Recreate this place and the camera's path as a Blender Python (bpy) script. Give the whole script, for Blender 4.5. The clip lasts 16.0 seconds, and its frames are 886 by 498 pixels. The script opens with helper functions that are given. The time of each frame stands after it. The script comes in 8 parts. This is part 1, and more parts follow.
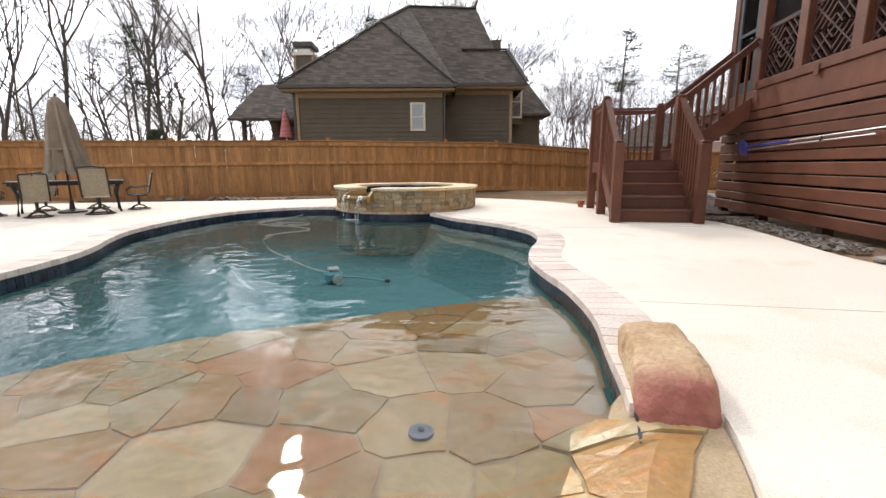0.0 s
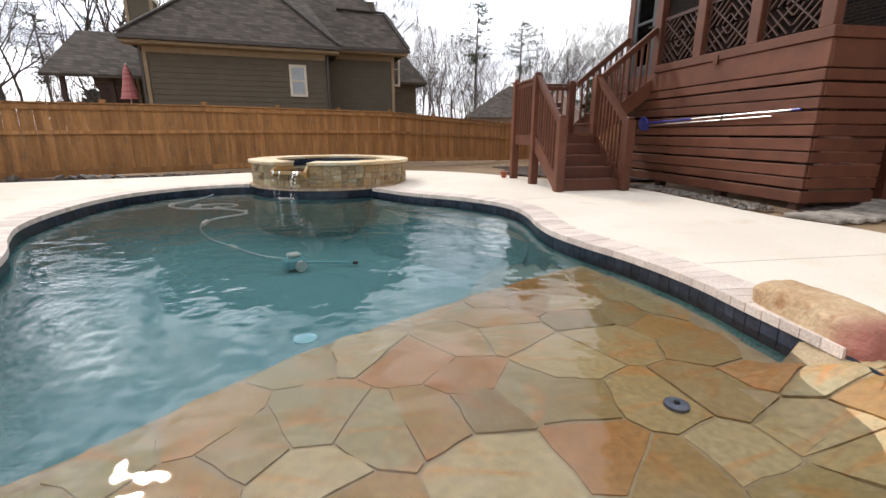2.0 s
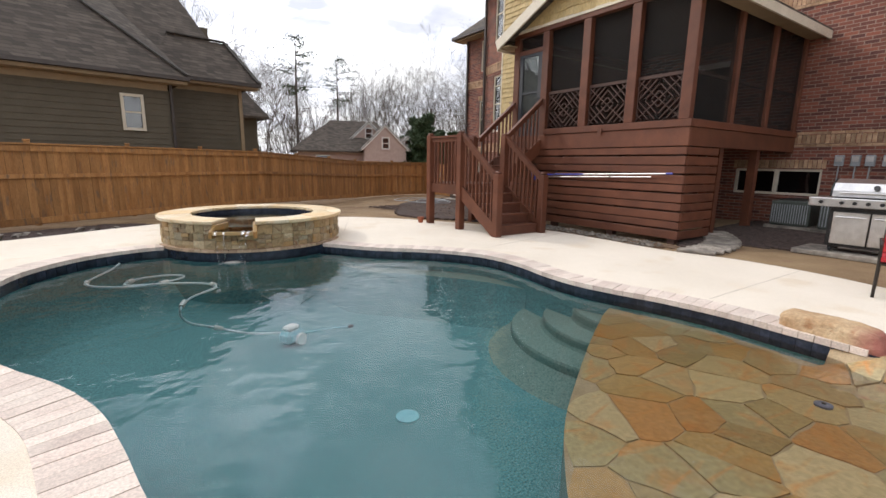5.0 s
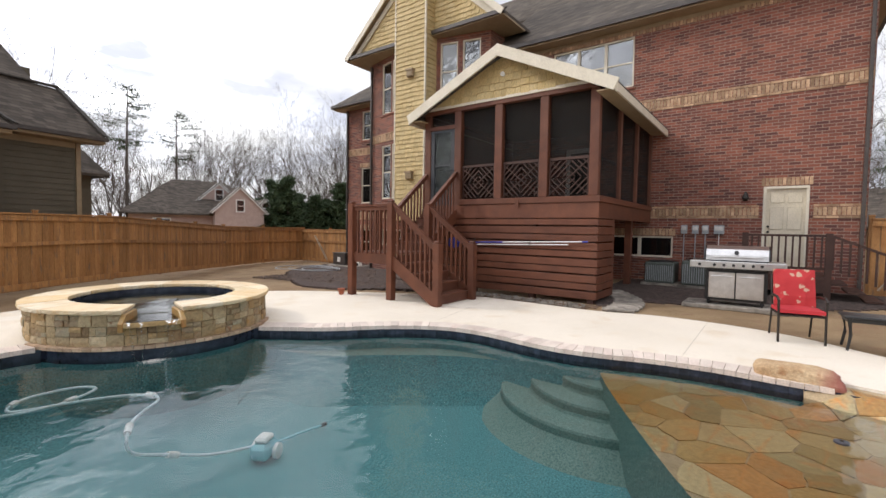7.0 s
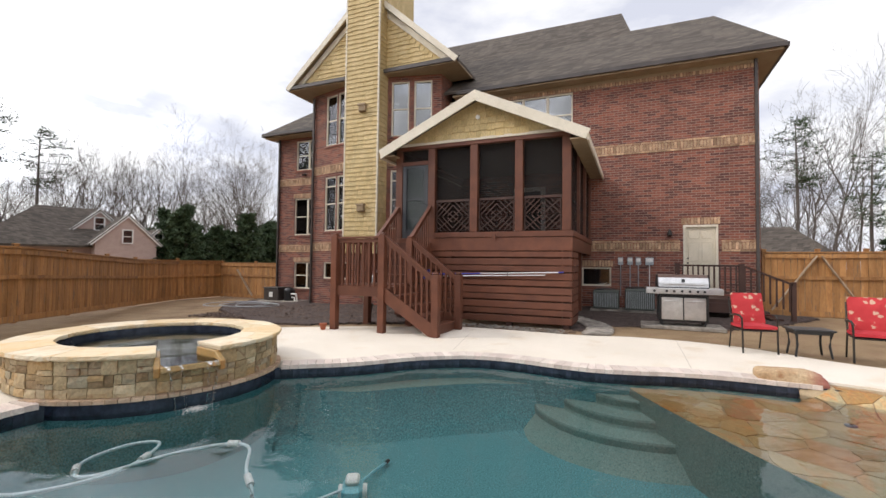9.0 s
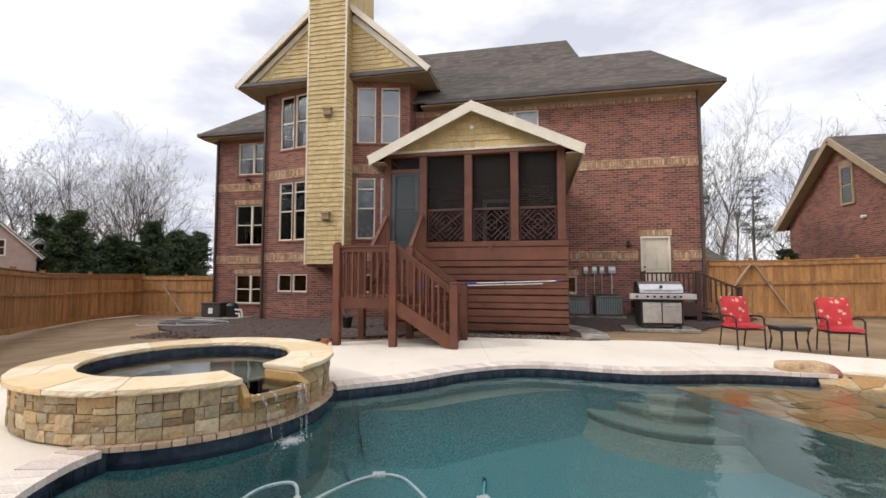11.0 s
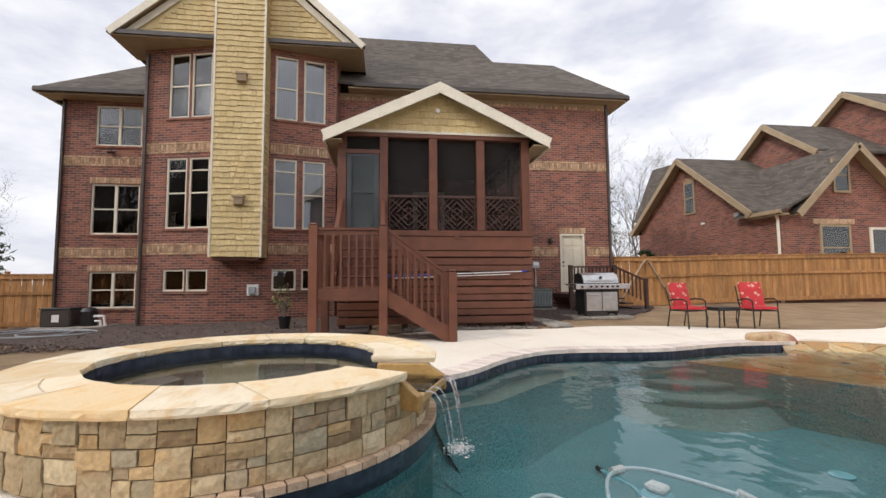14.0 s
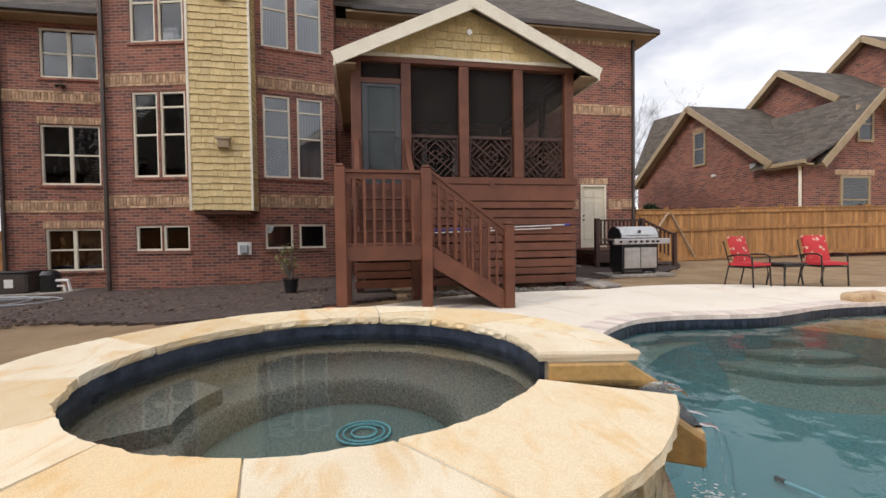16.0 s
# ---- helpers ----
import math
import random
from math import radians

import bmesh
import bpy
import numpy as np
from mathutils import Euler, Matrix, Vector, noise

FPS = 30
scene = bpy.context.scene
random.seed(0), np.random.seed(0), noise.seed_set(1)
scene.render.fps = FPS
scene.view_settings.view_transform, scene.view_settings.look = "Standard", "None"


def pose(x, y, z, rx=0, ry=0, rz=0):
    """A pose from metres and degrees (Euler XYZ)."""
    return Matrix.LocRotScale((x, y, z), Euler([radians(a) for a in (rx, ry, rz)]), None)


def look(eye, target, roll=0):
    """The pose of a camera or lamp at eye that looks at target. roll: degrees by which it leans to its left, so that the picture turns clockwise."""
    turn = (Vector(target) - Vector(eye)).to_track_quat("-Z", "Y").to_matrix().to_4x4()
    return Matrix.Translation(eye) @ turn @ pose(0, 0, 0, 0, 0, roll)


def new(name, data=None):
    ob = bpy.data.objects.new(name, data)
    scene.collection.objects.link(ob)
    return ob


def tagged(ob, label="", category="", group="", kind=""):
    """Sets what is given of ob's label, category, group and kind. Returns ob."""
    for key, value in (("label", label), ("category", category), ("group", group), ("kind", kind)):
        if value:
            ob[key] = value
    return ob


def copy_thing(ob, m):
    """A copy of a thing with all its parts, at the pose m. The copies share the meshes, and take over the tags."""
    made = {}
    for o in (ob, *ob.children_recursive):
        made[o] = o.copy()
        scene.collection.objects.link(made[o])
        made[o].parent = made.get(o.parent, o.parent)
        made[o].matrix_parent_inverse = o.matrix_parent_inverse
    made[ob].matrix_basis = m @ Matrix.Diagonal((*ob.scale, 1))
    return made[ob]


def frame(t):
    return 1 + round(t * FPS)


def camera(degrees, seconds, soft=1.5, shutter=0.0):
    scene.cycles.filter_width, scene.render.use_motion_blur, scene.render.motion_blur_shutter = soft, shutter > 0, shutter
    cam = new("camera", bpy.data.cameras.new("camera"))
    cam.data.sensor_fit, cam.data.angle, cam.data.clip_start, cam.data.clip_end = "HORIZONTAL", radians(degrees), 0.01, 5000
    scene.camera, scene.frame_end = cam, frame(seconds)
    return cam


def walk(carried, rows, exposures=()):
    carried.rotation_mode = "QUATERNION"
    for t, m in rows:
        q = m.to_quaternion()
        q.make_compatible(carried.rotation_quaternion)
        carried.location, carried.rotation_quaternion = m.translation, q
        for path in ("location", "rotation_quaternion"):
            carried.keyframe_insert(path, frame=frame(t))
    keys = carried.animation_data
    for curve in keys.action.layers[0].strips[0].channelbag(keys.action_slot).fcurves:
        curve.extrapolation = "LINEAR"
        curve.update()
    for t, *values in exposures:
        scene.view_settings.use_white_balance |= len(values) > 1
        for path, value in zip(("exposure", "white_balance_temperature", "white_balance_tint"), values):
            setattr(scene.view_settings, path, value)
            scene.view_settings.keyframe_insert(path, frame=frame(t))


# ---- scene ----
cam = camera(89.8, 16.0)
PATH = [
    (0, (1.33, 0.632, 0.845), (1.009, 2.571, 0.475), -0.2),
    (0.5, (0.833, 0.694, 0.81), (0.627, 2.638, 0.384), -0.1),
    (1, (0.393, 0.714, 0.798), (0.339, 2.657, 0.327), 0.0),
    (1.5, (-0.004, 0.726, 0.827), (0.133, 2.661, 0.342), 0.2),
    (2, (-0.412, 0.737, 0.917), (-0.088, 2.646, 0.414), 0.2),
    (2.5, (-0.847, 0.74, 0.994), (-0.344, 2.607, 0.481), 0.4),
    (3, (-1.273, 0.723, 1.087), (-0.613, 2.54, 0.575), 0.6),
    (5.5, (-3.26, 1.779, 1.368), (-2.034, 3.326, 1.043), 1.0),
    (6, (-3.542, 2.103, 1.339), (-2.181, 3.543, 1.07), 1.1),
    (6.5, (-3.796, 2.418, 1.449), (-2.311, 3.743, 1.253), 1.0),
    (7, (-4.041, 2.856, 1.467), (-2.438, 4.049, 1.377), 0.9),
    (7.5, (-4.323, 3.25, 1.48), (-2.636, 4.325, 1.478), 0.9),
    (8, (-4.535, 3.678, 1.488), (-2.772, 4.621, 1.511), 0.9),
    (8.5, (-4.871, 4.039, 1.461), (-3.063, 4.893, 1.504), 0.8),
    (9, (-5.271, 4.468, 1.411), (-3.436, 5.262, 1.477), 0.7),
    (11.5, (-5.757, 7.08, 1.31), (-3.78, 7.348, 1.441), -0.1),
    (12, (-5.739, 7.534, 1.176), (-3.748, 7.657, 1.315), -0.2),
    (12.5, (-5.655, 7.986, 1.16), (-3.66, 7.97, 1.301), -0.2),
    (13, (-5.54, 8.471, 1.097), (-3.551, 8.326, 1.244), -0.3),
    (13.5, (-5.376, 8.973, 1.053), (-3.394, 8.747, 1.197), -0.4),
    (14, (-5.15, 9.379, 1.028), (-3.172, 9.118, 1.17), -0.4),
    (14.5, (-4.817, 9.739, 1.001), (-2.843, 9.446, 1.131), -0.6),
    (15, (-4.441, 10.012, 0.982), (-2.469, 9.693, 1.068), -0.6),
    (15.5, (-4.006, 10.209, 0.943), (-2.036, 9.864, 0.968), -0.8),
    (16, (-3.519, 10.389, 1.011), (-1.556, 10.013, 0.958), -0.8),
]
walk(cam, [(t, look(eye, target, roll)) for t, eye, target, roll in PATH], [(0, 0.16), (2.5, 0.05), (5.5, -0.03), (9, 0.02), (12.5, 0.0), (16, -0.08)])

# ---- world, sun ----
ZD = -0.07      # pool deck
ZW = -0.20      # water
world = bpy.data.worlds.new("overcast_sky")
scene.world = world
world.use_nodes = True
wn, wl = world.node_tree.nodes, world.node_tree.links
for n in list(wn):
    wn.remove(n)
w_out = wn.new("ShaderNodeOutputWorld")
w_bg = wn.new("ShaderNodeBackground")
w_sky = wn.new("ShaderNodeTexSky")
w_sky.sky_type = "NISHITA"
w_sky.sun_disc = False
w_sky.sun_elevation = radians(36)
w_sky.sun_rotation = radians(330)
w_dim = wn.new("ShaderNodeMixRGB")
w_dim.blend_type = "MULTIPLY"
w_dim.inputs[0].default_value = 1.0
w_dim.inputs[2].default_value = (0.10, 0.10, 0.10, 1)
w_co = wn.new("ShaderNodeTexCoord")
w_map = wn.new("ShaderNodeMapping")
w_map.inputs["Scale"].default_value = (1.6, 1.6, 4.2)
w_noise = wn.new("ShaderNodeTexNoise")
w_noise.inputs["Scale"].default_value = 2.3
w_noise.inputs["Detail"].default_value = 7
w_noise.inputs["Roughness"].default_value = 0.55
w_ramp = wn.new("ShaderNodeValToRGB")
w_ramp.color_ramp.elements[0].position = 0.36
w_ramp.color_ramp.elements[0].color = (0.74, 0.76, 0.87, 1)
w_ramp.color_ramp.elements[1].position = 0.62
w_ramp.color_ramp.elements[1].color = (1.15, 1.14, 1.15, 1)
w_mix = wn.new("ShaderNodeMixRGB")
w_mix.inputs[0].default_value = 0.9
wl.new(w_sky.outputs[0], w_dim.inputs[1])
wl.new(w_co.outputs["Generated"], w_map.inputs[0])
wl.new(w_map.outputs[0], w_noise.inputs["Vector"])
wl.new(w_noise.outputs["Fac"], w_ramp.inputs[0])
wl.new(w_dim.outputs[0], w_mix.inputs[1])
wl.new(w_ramp.outputs[0], w_mix.inputs[2])
# thin cloud is brighter round the veiled sun
SUN_WAY = Vector((-0.5, 0.866, 0.72)).normalized()
w_dot = wn.new("ShaderNodeVectorMath")
w_dot.operation = "DOT_PRODUCT"
w_dot.inputs[1].default_value = SUN_WAY
wl.new(w_co.outputs["Generated"], w_dot.inputs[0])
w_glow = wn.new("ShaderNodeMapRange")
w_glow.inputs["From Min"].default_value, w_glow.inputs["From Max"].default_value = 0.35, 1.0
w_glow.inputs["To Min"].default_value, w_glow.inputs["To Max"].default_value = 0.0, 1.0
wl.new(w_dot.outputs["Value"], w_glow.inputs["Value"])
w_gap = wn.new("ShaderNodeTexNoise")
w_gap.inputs["Scale"].default_value = 5.5
w_gap.inputs["Detail"].default_value = 5
wl.new(w_map.outputs[0], w_gap.inputs["Vector"])
w_gapr = wn.new("ShaderNodeMapRange")
w_gapr.inputs["From Min"].default_value, w_gapr.inputs["From Max"].default_value = 0.42, 0.68
w_gapr.inputs["To Min"].default_value, w_gapr.inputs["To Max"].default_value = 0.4, 3.4
wl.new(w_gap.outputs["Fac"], w_gapr.inputs["Value"])
w_thin = wn.new("ShaderNodeMath")
w_thin.operation = "MULTIPLY"
wl.new(w_glow.outputs[0], w_thin.inputs[0])
wl.new(w_gapr.outputs[0], w_thin.inputs[1])
w_sum = wn.new("ShaderNodeMath")
w_sum.operation = "ADD"
w_sum.inputs[1].default_value = 1.0
wl.new(w_thin.outputs[0], w_sum.inputs[0])
w_lit = wn.new("ShaderNodeVectorMath")
w_lit.operation = "SCALE"
wl.new(w_mix.outputs[0], w_lit.inputs[0])
wl.new(w_sum.outputs[0], w_lit.inputs["Scale"])
wl.new(w_lit.outputs[0], w_bg.inputs[0])
wl.new(w_bg.outputs[0], w_out.inputs[0])
w_bg.inputs[1].default_value = 1.05
sun = new("sun", bpy.data.lights.new("sun", "SUN"))
sun.data.energy, sun.data.angle, sun.data.color = 1.3, radians(4), (1.0, 0.92, 0.80)
sun.matrix_world = look(SUN_WAY * 30, (0, 0, 0))

# ---- materials ----
def mat(name, c1, c2, scale=4.0, rough=0.7, bump=0.1, fine=60.0, metal=0.0, stretch=(1, 1, 1), rand=0.0, spots=None, space="Object", c3=None):
    """Two-scale noise material. rand: value change from piece to piece. spots: a stain colour."""
    m = bpy.data.materials.new(name)
    m.use_nodes = True
    n, l = m.node_tree.nodes, m.node_tree.links
    b = n["Principled BSDF"]
    b.inputs["Roughness"].default_value = rough
    b.inputs["Metallic"].default_value = metal
    co = n.new("ShaderNodeTexCoord")
    mp = n.new("ShaderNodeMapping")
    mp.inputs["Scale"].default_value = stretch
    l.new(co.outputs[space], mp.inputs[0])
    vec = mp.outputs[0]
    oi = n.new("ShaderNodeObjectInfo")
    if rand or c3:
        add = n.new("ShaderNodeVectorMath")
        add.operation = "ADD"
        mul = n.new("ShaderNodeMath")
        mul.operation = "MULTIPLY"
        mul.inputs[1].default_value = 37.0
        l.new(oi.outputs["Random"], mul.inputs[0])
        l.new(mp.outputs[0], add.inputs[0])
        l.new(mul.outputs[0], add.inputs[1])
        vec = add.outputs[0]
    t1 = n.new("ShaderNodeTexNoise")
    t1.inputs["Scale"].default_value = scale
    t1.inputs["Detail"].default_value = 5
    l.new(vec, t1.inputs["Vector"])
    r1 = n.new("ShaderNodeValToRGB")
    r1.color_ramp.elements[0].position, r1.color_ramp.elements[1].position = 0.32, 0.68
    r1.color_ramp.elements[0].color, r1.color_ramp.elements[1].color = (*c1, 1), (*c2, 1)
    l.new(t1.outputs["Fac"], r1.inputs[0])
    col = r1.outputs[0]
    if c3:
        r3 = n.new("ShaderNodeValToRGB")
        r3.color_ramp.elements[0].position, r3.color_ramp.elements[1].position = 0.45, 0.75
        mx3 = n.new("ShaderNodeMixRGB")
        mx3.inputs[2].default_value = (*c3, 1)
        l.new(oi.outputs["Random"], r3.inputs[0])
        l.new(r3.outputs[0], mx3.inputs[0])
        l.new(col, mx3.inputs[1])
        col = mx3.outputs[0]
    t2 = n.new("ShaderNodeTexNoise")
    t2.inputs["Scale"].default_value = fine
    t2.inputs["Detail"].default_value = 4
    l.new(vec, t2.inputs["Vector"])
    if spots:
        t3 = n.new("ShaderNodeTexNoise")
        t3.inputs["Scale"].default_value = scale * 2.3
        t3.inputs["Detail"].default_value = 6
        l.new(vec, t3.inputs["Vector"])
        r2 = n.new("ShaderNodeValToRGB")
        r2.color_ramp.elements[0].position, r2.color_ramp.elements[1].position = 0.56, 0.7
        l.new(t3.outputs["Fac"], r2.inputs[0])
        mx = n.new("ShaderNodeMixRGB")
        mx.inputs[2].default_value = (*spots, 1)
        l.new(r2.outputs[0], mx.inputs[0])
        l.new(col, mx.inputs[1])
        col = mx.outputs[0]
    hs = n.new("ShaderNodeHueSaturation")
    mr = n.new("ShaderNodeMapRange")
    mr.inputs["To Min"].default_value, mr.inputs["To Max"].default_value = 0.82, 1.16
    mr.inputs["From Min"].default_value, mr.inputs["From Max"].default_value = 0.3, 0.7
    l.new(t2.outputs["Fac"], mr.inputs["Value"])
    val = mr.outputs[0]
    if rand:
        m2 = n.new("ShaderNodeMapRange")
        m2.inputs["To Min"].default_value, m2.inputs["To Max"].default_value = 1 - rand, 1 + rand
        l.new(oi.outputs["Random"], m2.inputs["Value"])
        pr = n.new("ShaderNodeMath")
        pr.operation = "MULTIPLY"
        l.new(val, pr.inputs[0])
        l.new(m2.outputs[0], pr.inputs[1])
        val = pr.outputs[0]
    l.new(val, hs.inputs["Value"])
    l.new(col, hs.inputs["Color"])
    l.new(hs.outputs[0], b.inputs["Base Color"])
    if bump:
        bp = n.new("ShaderNodeBump")
        bp.inputs["Strength"].default_value = bump
        bp.inputs["Distance"].default_value = 0.02
        l.new(t2.outputs["Fac"], bp.inputs["Height"])
        l.new(bp.outputs[0], b.inputs["Normal"])
    return m


def water_mat(name, tint, ripple=0.05, scale=2.2):
    """Clear tinted water: gloss by Fresnel over a see-through body."""
    m = bpy.data.materials.new(name)
    m.use_nodes = True
    n, l = m.node_tree.nodes, m.node_tree.links
    n.clear()
    out = n.new("ShaderNodeOutputMaterial")
    mix = n.new("ShaderNodeMixShader")
    tr = n.new("ShaderNodeBsdfTransparent")
    tr.inputs[0].default_value = (*tint, 1)
    gl = n.new("ShaderNodeBsdfGlossy")
    gl.inputs["Roughness"].default_value = 0.015
    fr = n.new("ShaderNodeFresnel")
    fr.inputs[0].default_value = 1.33
    co = n.new("ShaderNodeTexCoord")
    t1 = n.new("ShaderNodeTexNoise")
    t1.inputs["Scale"].default_value = scale
    t1.inputs["Detail"].default_value = 2.5
    l.new(co.outputs["Object"], t1.inputs["Vector"])
    bp = n.new("ShaderNodeBump")
    bp.inputs["Strength"].default_value = ripple
    bp.inputs["Distance"].default_value = 0.12
    l.new(t1.outputs["Fac"], bp.inputs["Height"])
    l.new(bp.outputs[0], gl.inputs["Normal"])
    l.new(bp.outputs[0], fr.inputs["Normal"])
    l.new(fr.outputs[0], mix.inputs[0])
    l.new(tr.outputs[0], mix.inputs[1])
    l.new(gl.outputs[0], mix.inputs[2])
    l.new(mix.outputs[0], out.inputs[0])
    return m


def glass_mat(name, tint=(0.25, 0.27, 0.3)):
    """Double glazing: stronger gloss than a single surface, panes not quite flat."""
    m = water_mat(name, tint, 0.05, 2.2)
    [k for k in m.node_tree.nodes if k.type == "FRESNEL"][0].inputs[0].default_value = 2.1
    return m


def brick_mat():
    """Brick joints and brick-to-brick colour, at brick size, in wall coordinates (y along, z up)."""
    m = bpy.data.materials.new("red_brick")
    m.use_nodes = True
    n, l = m.node_tree.nodes, m.node_tree.links
    b = n["Principled BSDF"]
    b.inputs["Roughness"].default_value = 0.85
    co = n.new("ShaderNodeTexCoord")
    sp = n.new("ShaderNodeSeparateXYZ")
    ad = n.new("ShaderNodeMath")
    ad.operation = "ADD"
    cb = n.new("ShaderNodeCombineXYZ")
    l.new(co.outputs["Object"], sp.inputs[0])
    l.new(sp.outputs[0], ad.inputs[0])
    l.new(sp.outputs[1], ad.inputs[1])
    l.new(ad.outputs[0], cb.inputs[0])
    l.new(sp.outputs[2], cb.inputs[1])
    br = n.new("ShaderNodeTexBrick")
    br.inputs["Scale"].default_value = 1.0
    br.inputs["Brick Width"].default_value = 0.245
    br.inputs["Row Height"].default_value = 0.078
    br.inputs["Mortar Size"].default_value = 0.0085
    br.inputs["Mortar Smooth"].default_value = 0.3
    br.inputs["Bias"].default_value = -0.1
    br.inputs["Color1"].default_value = (0.26, 0.088, 0.056, 1)
    br.inputs["Color2"].default_value = (0.082, 0.032, 0.030, 1)
    br.inputs["Mortar"].default_value = (0.30, 0.215, 0.17, 1)
    l.new(cb.outputs[0], br.inputs["Vector"])
    t = n.new("ShaderNodeTexNoise")
    t.inputs["Scale"].default_value = 1.3
    t.inputs["Detail"].default_value = 8
    l.new(co.outputs["Object"], t.inputs["Vector"])
    mr = n.new("ShaderNodeMapRange")
    mr.inputs["To Min"].default_value, mr.inputs["To Max"].default_value = 0.7, 1.35
    l.new(t.outputs["Fac"], mr.inputs["Value"])
    hs = n.new("ShaderNodeHueSaturation")
    l.new(mr.outputs[0], hs.inputs["Value"])
    l.new(br.outputs["Color"], hs.inputs["Color"])
    l.new(hs.outputs[0], b.inputs["Base Color"])
    bp = n.new("ShaderNodeBump")
    bp.inputs["Strength"].default_value = 0.6
    bp.inputs["Distance"].default_value = 0.01
    bp.invert = True
    l.new(br.outputs["Fac"], bp.inputs["Height"])
    l.new(bp.outputs[0], b.inputs["Normal"])
    return m


M_brick = brick_mat()
M_tanbrick = mat("tan_brick", (0.30, 0.175, 0.10), (0.54, 0.37, 0.235), 6, 0.85, 0.2, 60, rand=0.3)
M_deck = mat("cool_deck_concrete", (0.74, 0.665, 0.56), (0.81, 0.735, 0.63), 0.8, 0.9, 0.25, 140, spots=(0.72, 0.62, 0.49))
M_coping = mat("coping_brick", (0.60, 0.49, 0.43), (0.74, 0.65, 0.57), 3, 0.8, 0.2, 70, rand=0.12)
M_tile = mat("dark_blue_tile", (0.012, 0.017, 0.03), (0.035, 0.047, 0.075), 9, 0.25, 0.05, 40, rand=0.3)
M_plaster = mat("teal_pebble_plaster", (0.035, 0.15, 0.165), (0.16, 0.40, 0.42), 55, 0.8, 0.4, 160)
M_ledgeplaster = mat("grey_pebble_plaster", (0.17, 0.27, 0.25), (0.27, 0.37, 0.33), 60, 0.8, 0.2, 220)
M_flag = mat("wet_flagstone", (0.46, 0.24, 0.065), (0.46, 0.32, 0.14), 1.6, 0.35, 0.25, 30, rand=0.22, spots=(0.52, 0.22, 0.05), c3=(0.42, 0.32, 0.17))
M_grout = mat("wet_grout", (0.35, 0.26, 0.15), (0.45, 0.34, 0.21), 6, 0.8, 0.2, 80)
M_cap = mat("cream_flagstone", (0.63, 0.48, 0.29), (0.78, 0.69, 0.52), 2.4, 0.8, 0.12, 240, rand=0.08, spots=(0.64, 0.40, 0.16), c3=(0.70, 0.56, 0.36), stretch=(1, 1.7, 1))
M_stone = mat("buff_fieldstone", (0.33, 0.21, 0.095), (0.50, 0.375, 0.20), 3, 0.88, 0.5, 35, rand=0.3, spots=(0.40, 0.20, 0.06), c3=(0.31, 0.27, 0.19))
M_mortar = mat("stone_mortar", (0.22, 0.18, 0.13), (0.30, 0.25, 0.18), 5, 0.9, 0.3, 60)
M_capjoint = mat("cap_joint_mortar", (0.50, 0.42, 0.31), (0.60, 0.52, 0.40), 5, 0.9, 0.3, 80)
M_edge = mat("tan_edge_brick", (0.42, 0.28, 0.18), (0.58, 0.43, 0.30), 6, 0.75, 0.3, 60, rand=0.2)


def palette(m, colors, amount=0.75):
    """Stone-to-stone colour: each piece takes one of a few colours, under the grain that it has."""
    n, l = m.node_tree.nodes, m.node_tree.links
    hs = [k for k in n if k.type == "HUE_SAT"][0]
    src = hs.inputs["Color"].links[0].from_socket
    oi = [k for k in n if k.type == "OBJECT_INFO"][0]
    wn_ = n.new("ShaderNodeTexWhiteNoise")
    wn_.noise_dimensions = "1D"
    l.new(oi.outputs["Random"], wn_.inputs["W"])
    rp = n.new("ShaderNodeValToRGB")
    rp.color_ramp.interpolation = "CONSTANT"
    el = rp.color_ramp.elements
    for i, c in enumerate(colors):
        e = el[i] if i < 2 else el.new(i / len(colors))
        e.position, e.color = i / len(colors), (*c, 1)
    l.new(wn_.outputs["Value"], rp.inputs[0])
    mx = n.new("ShaderNodeMixRGB")
    mx.inputs[0].default_value = amount
    l.new(src, mx.inputs[1])
    l.new(rp.outputs[0], mx.inputs[2])
    l.new(mx.outputs[0], hs.inputs["Color"])


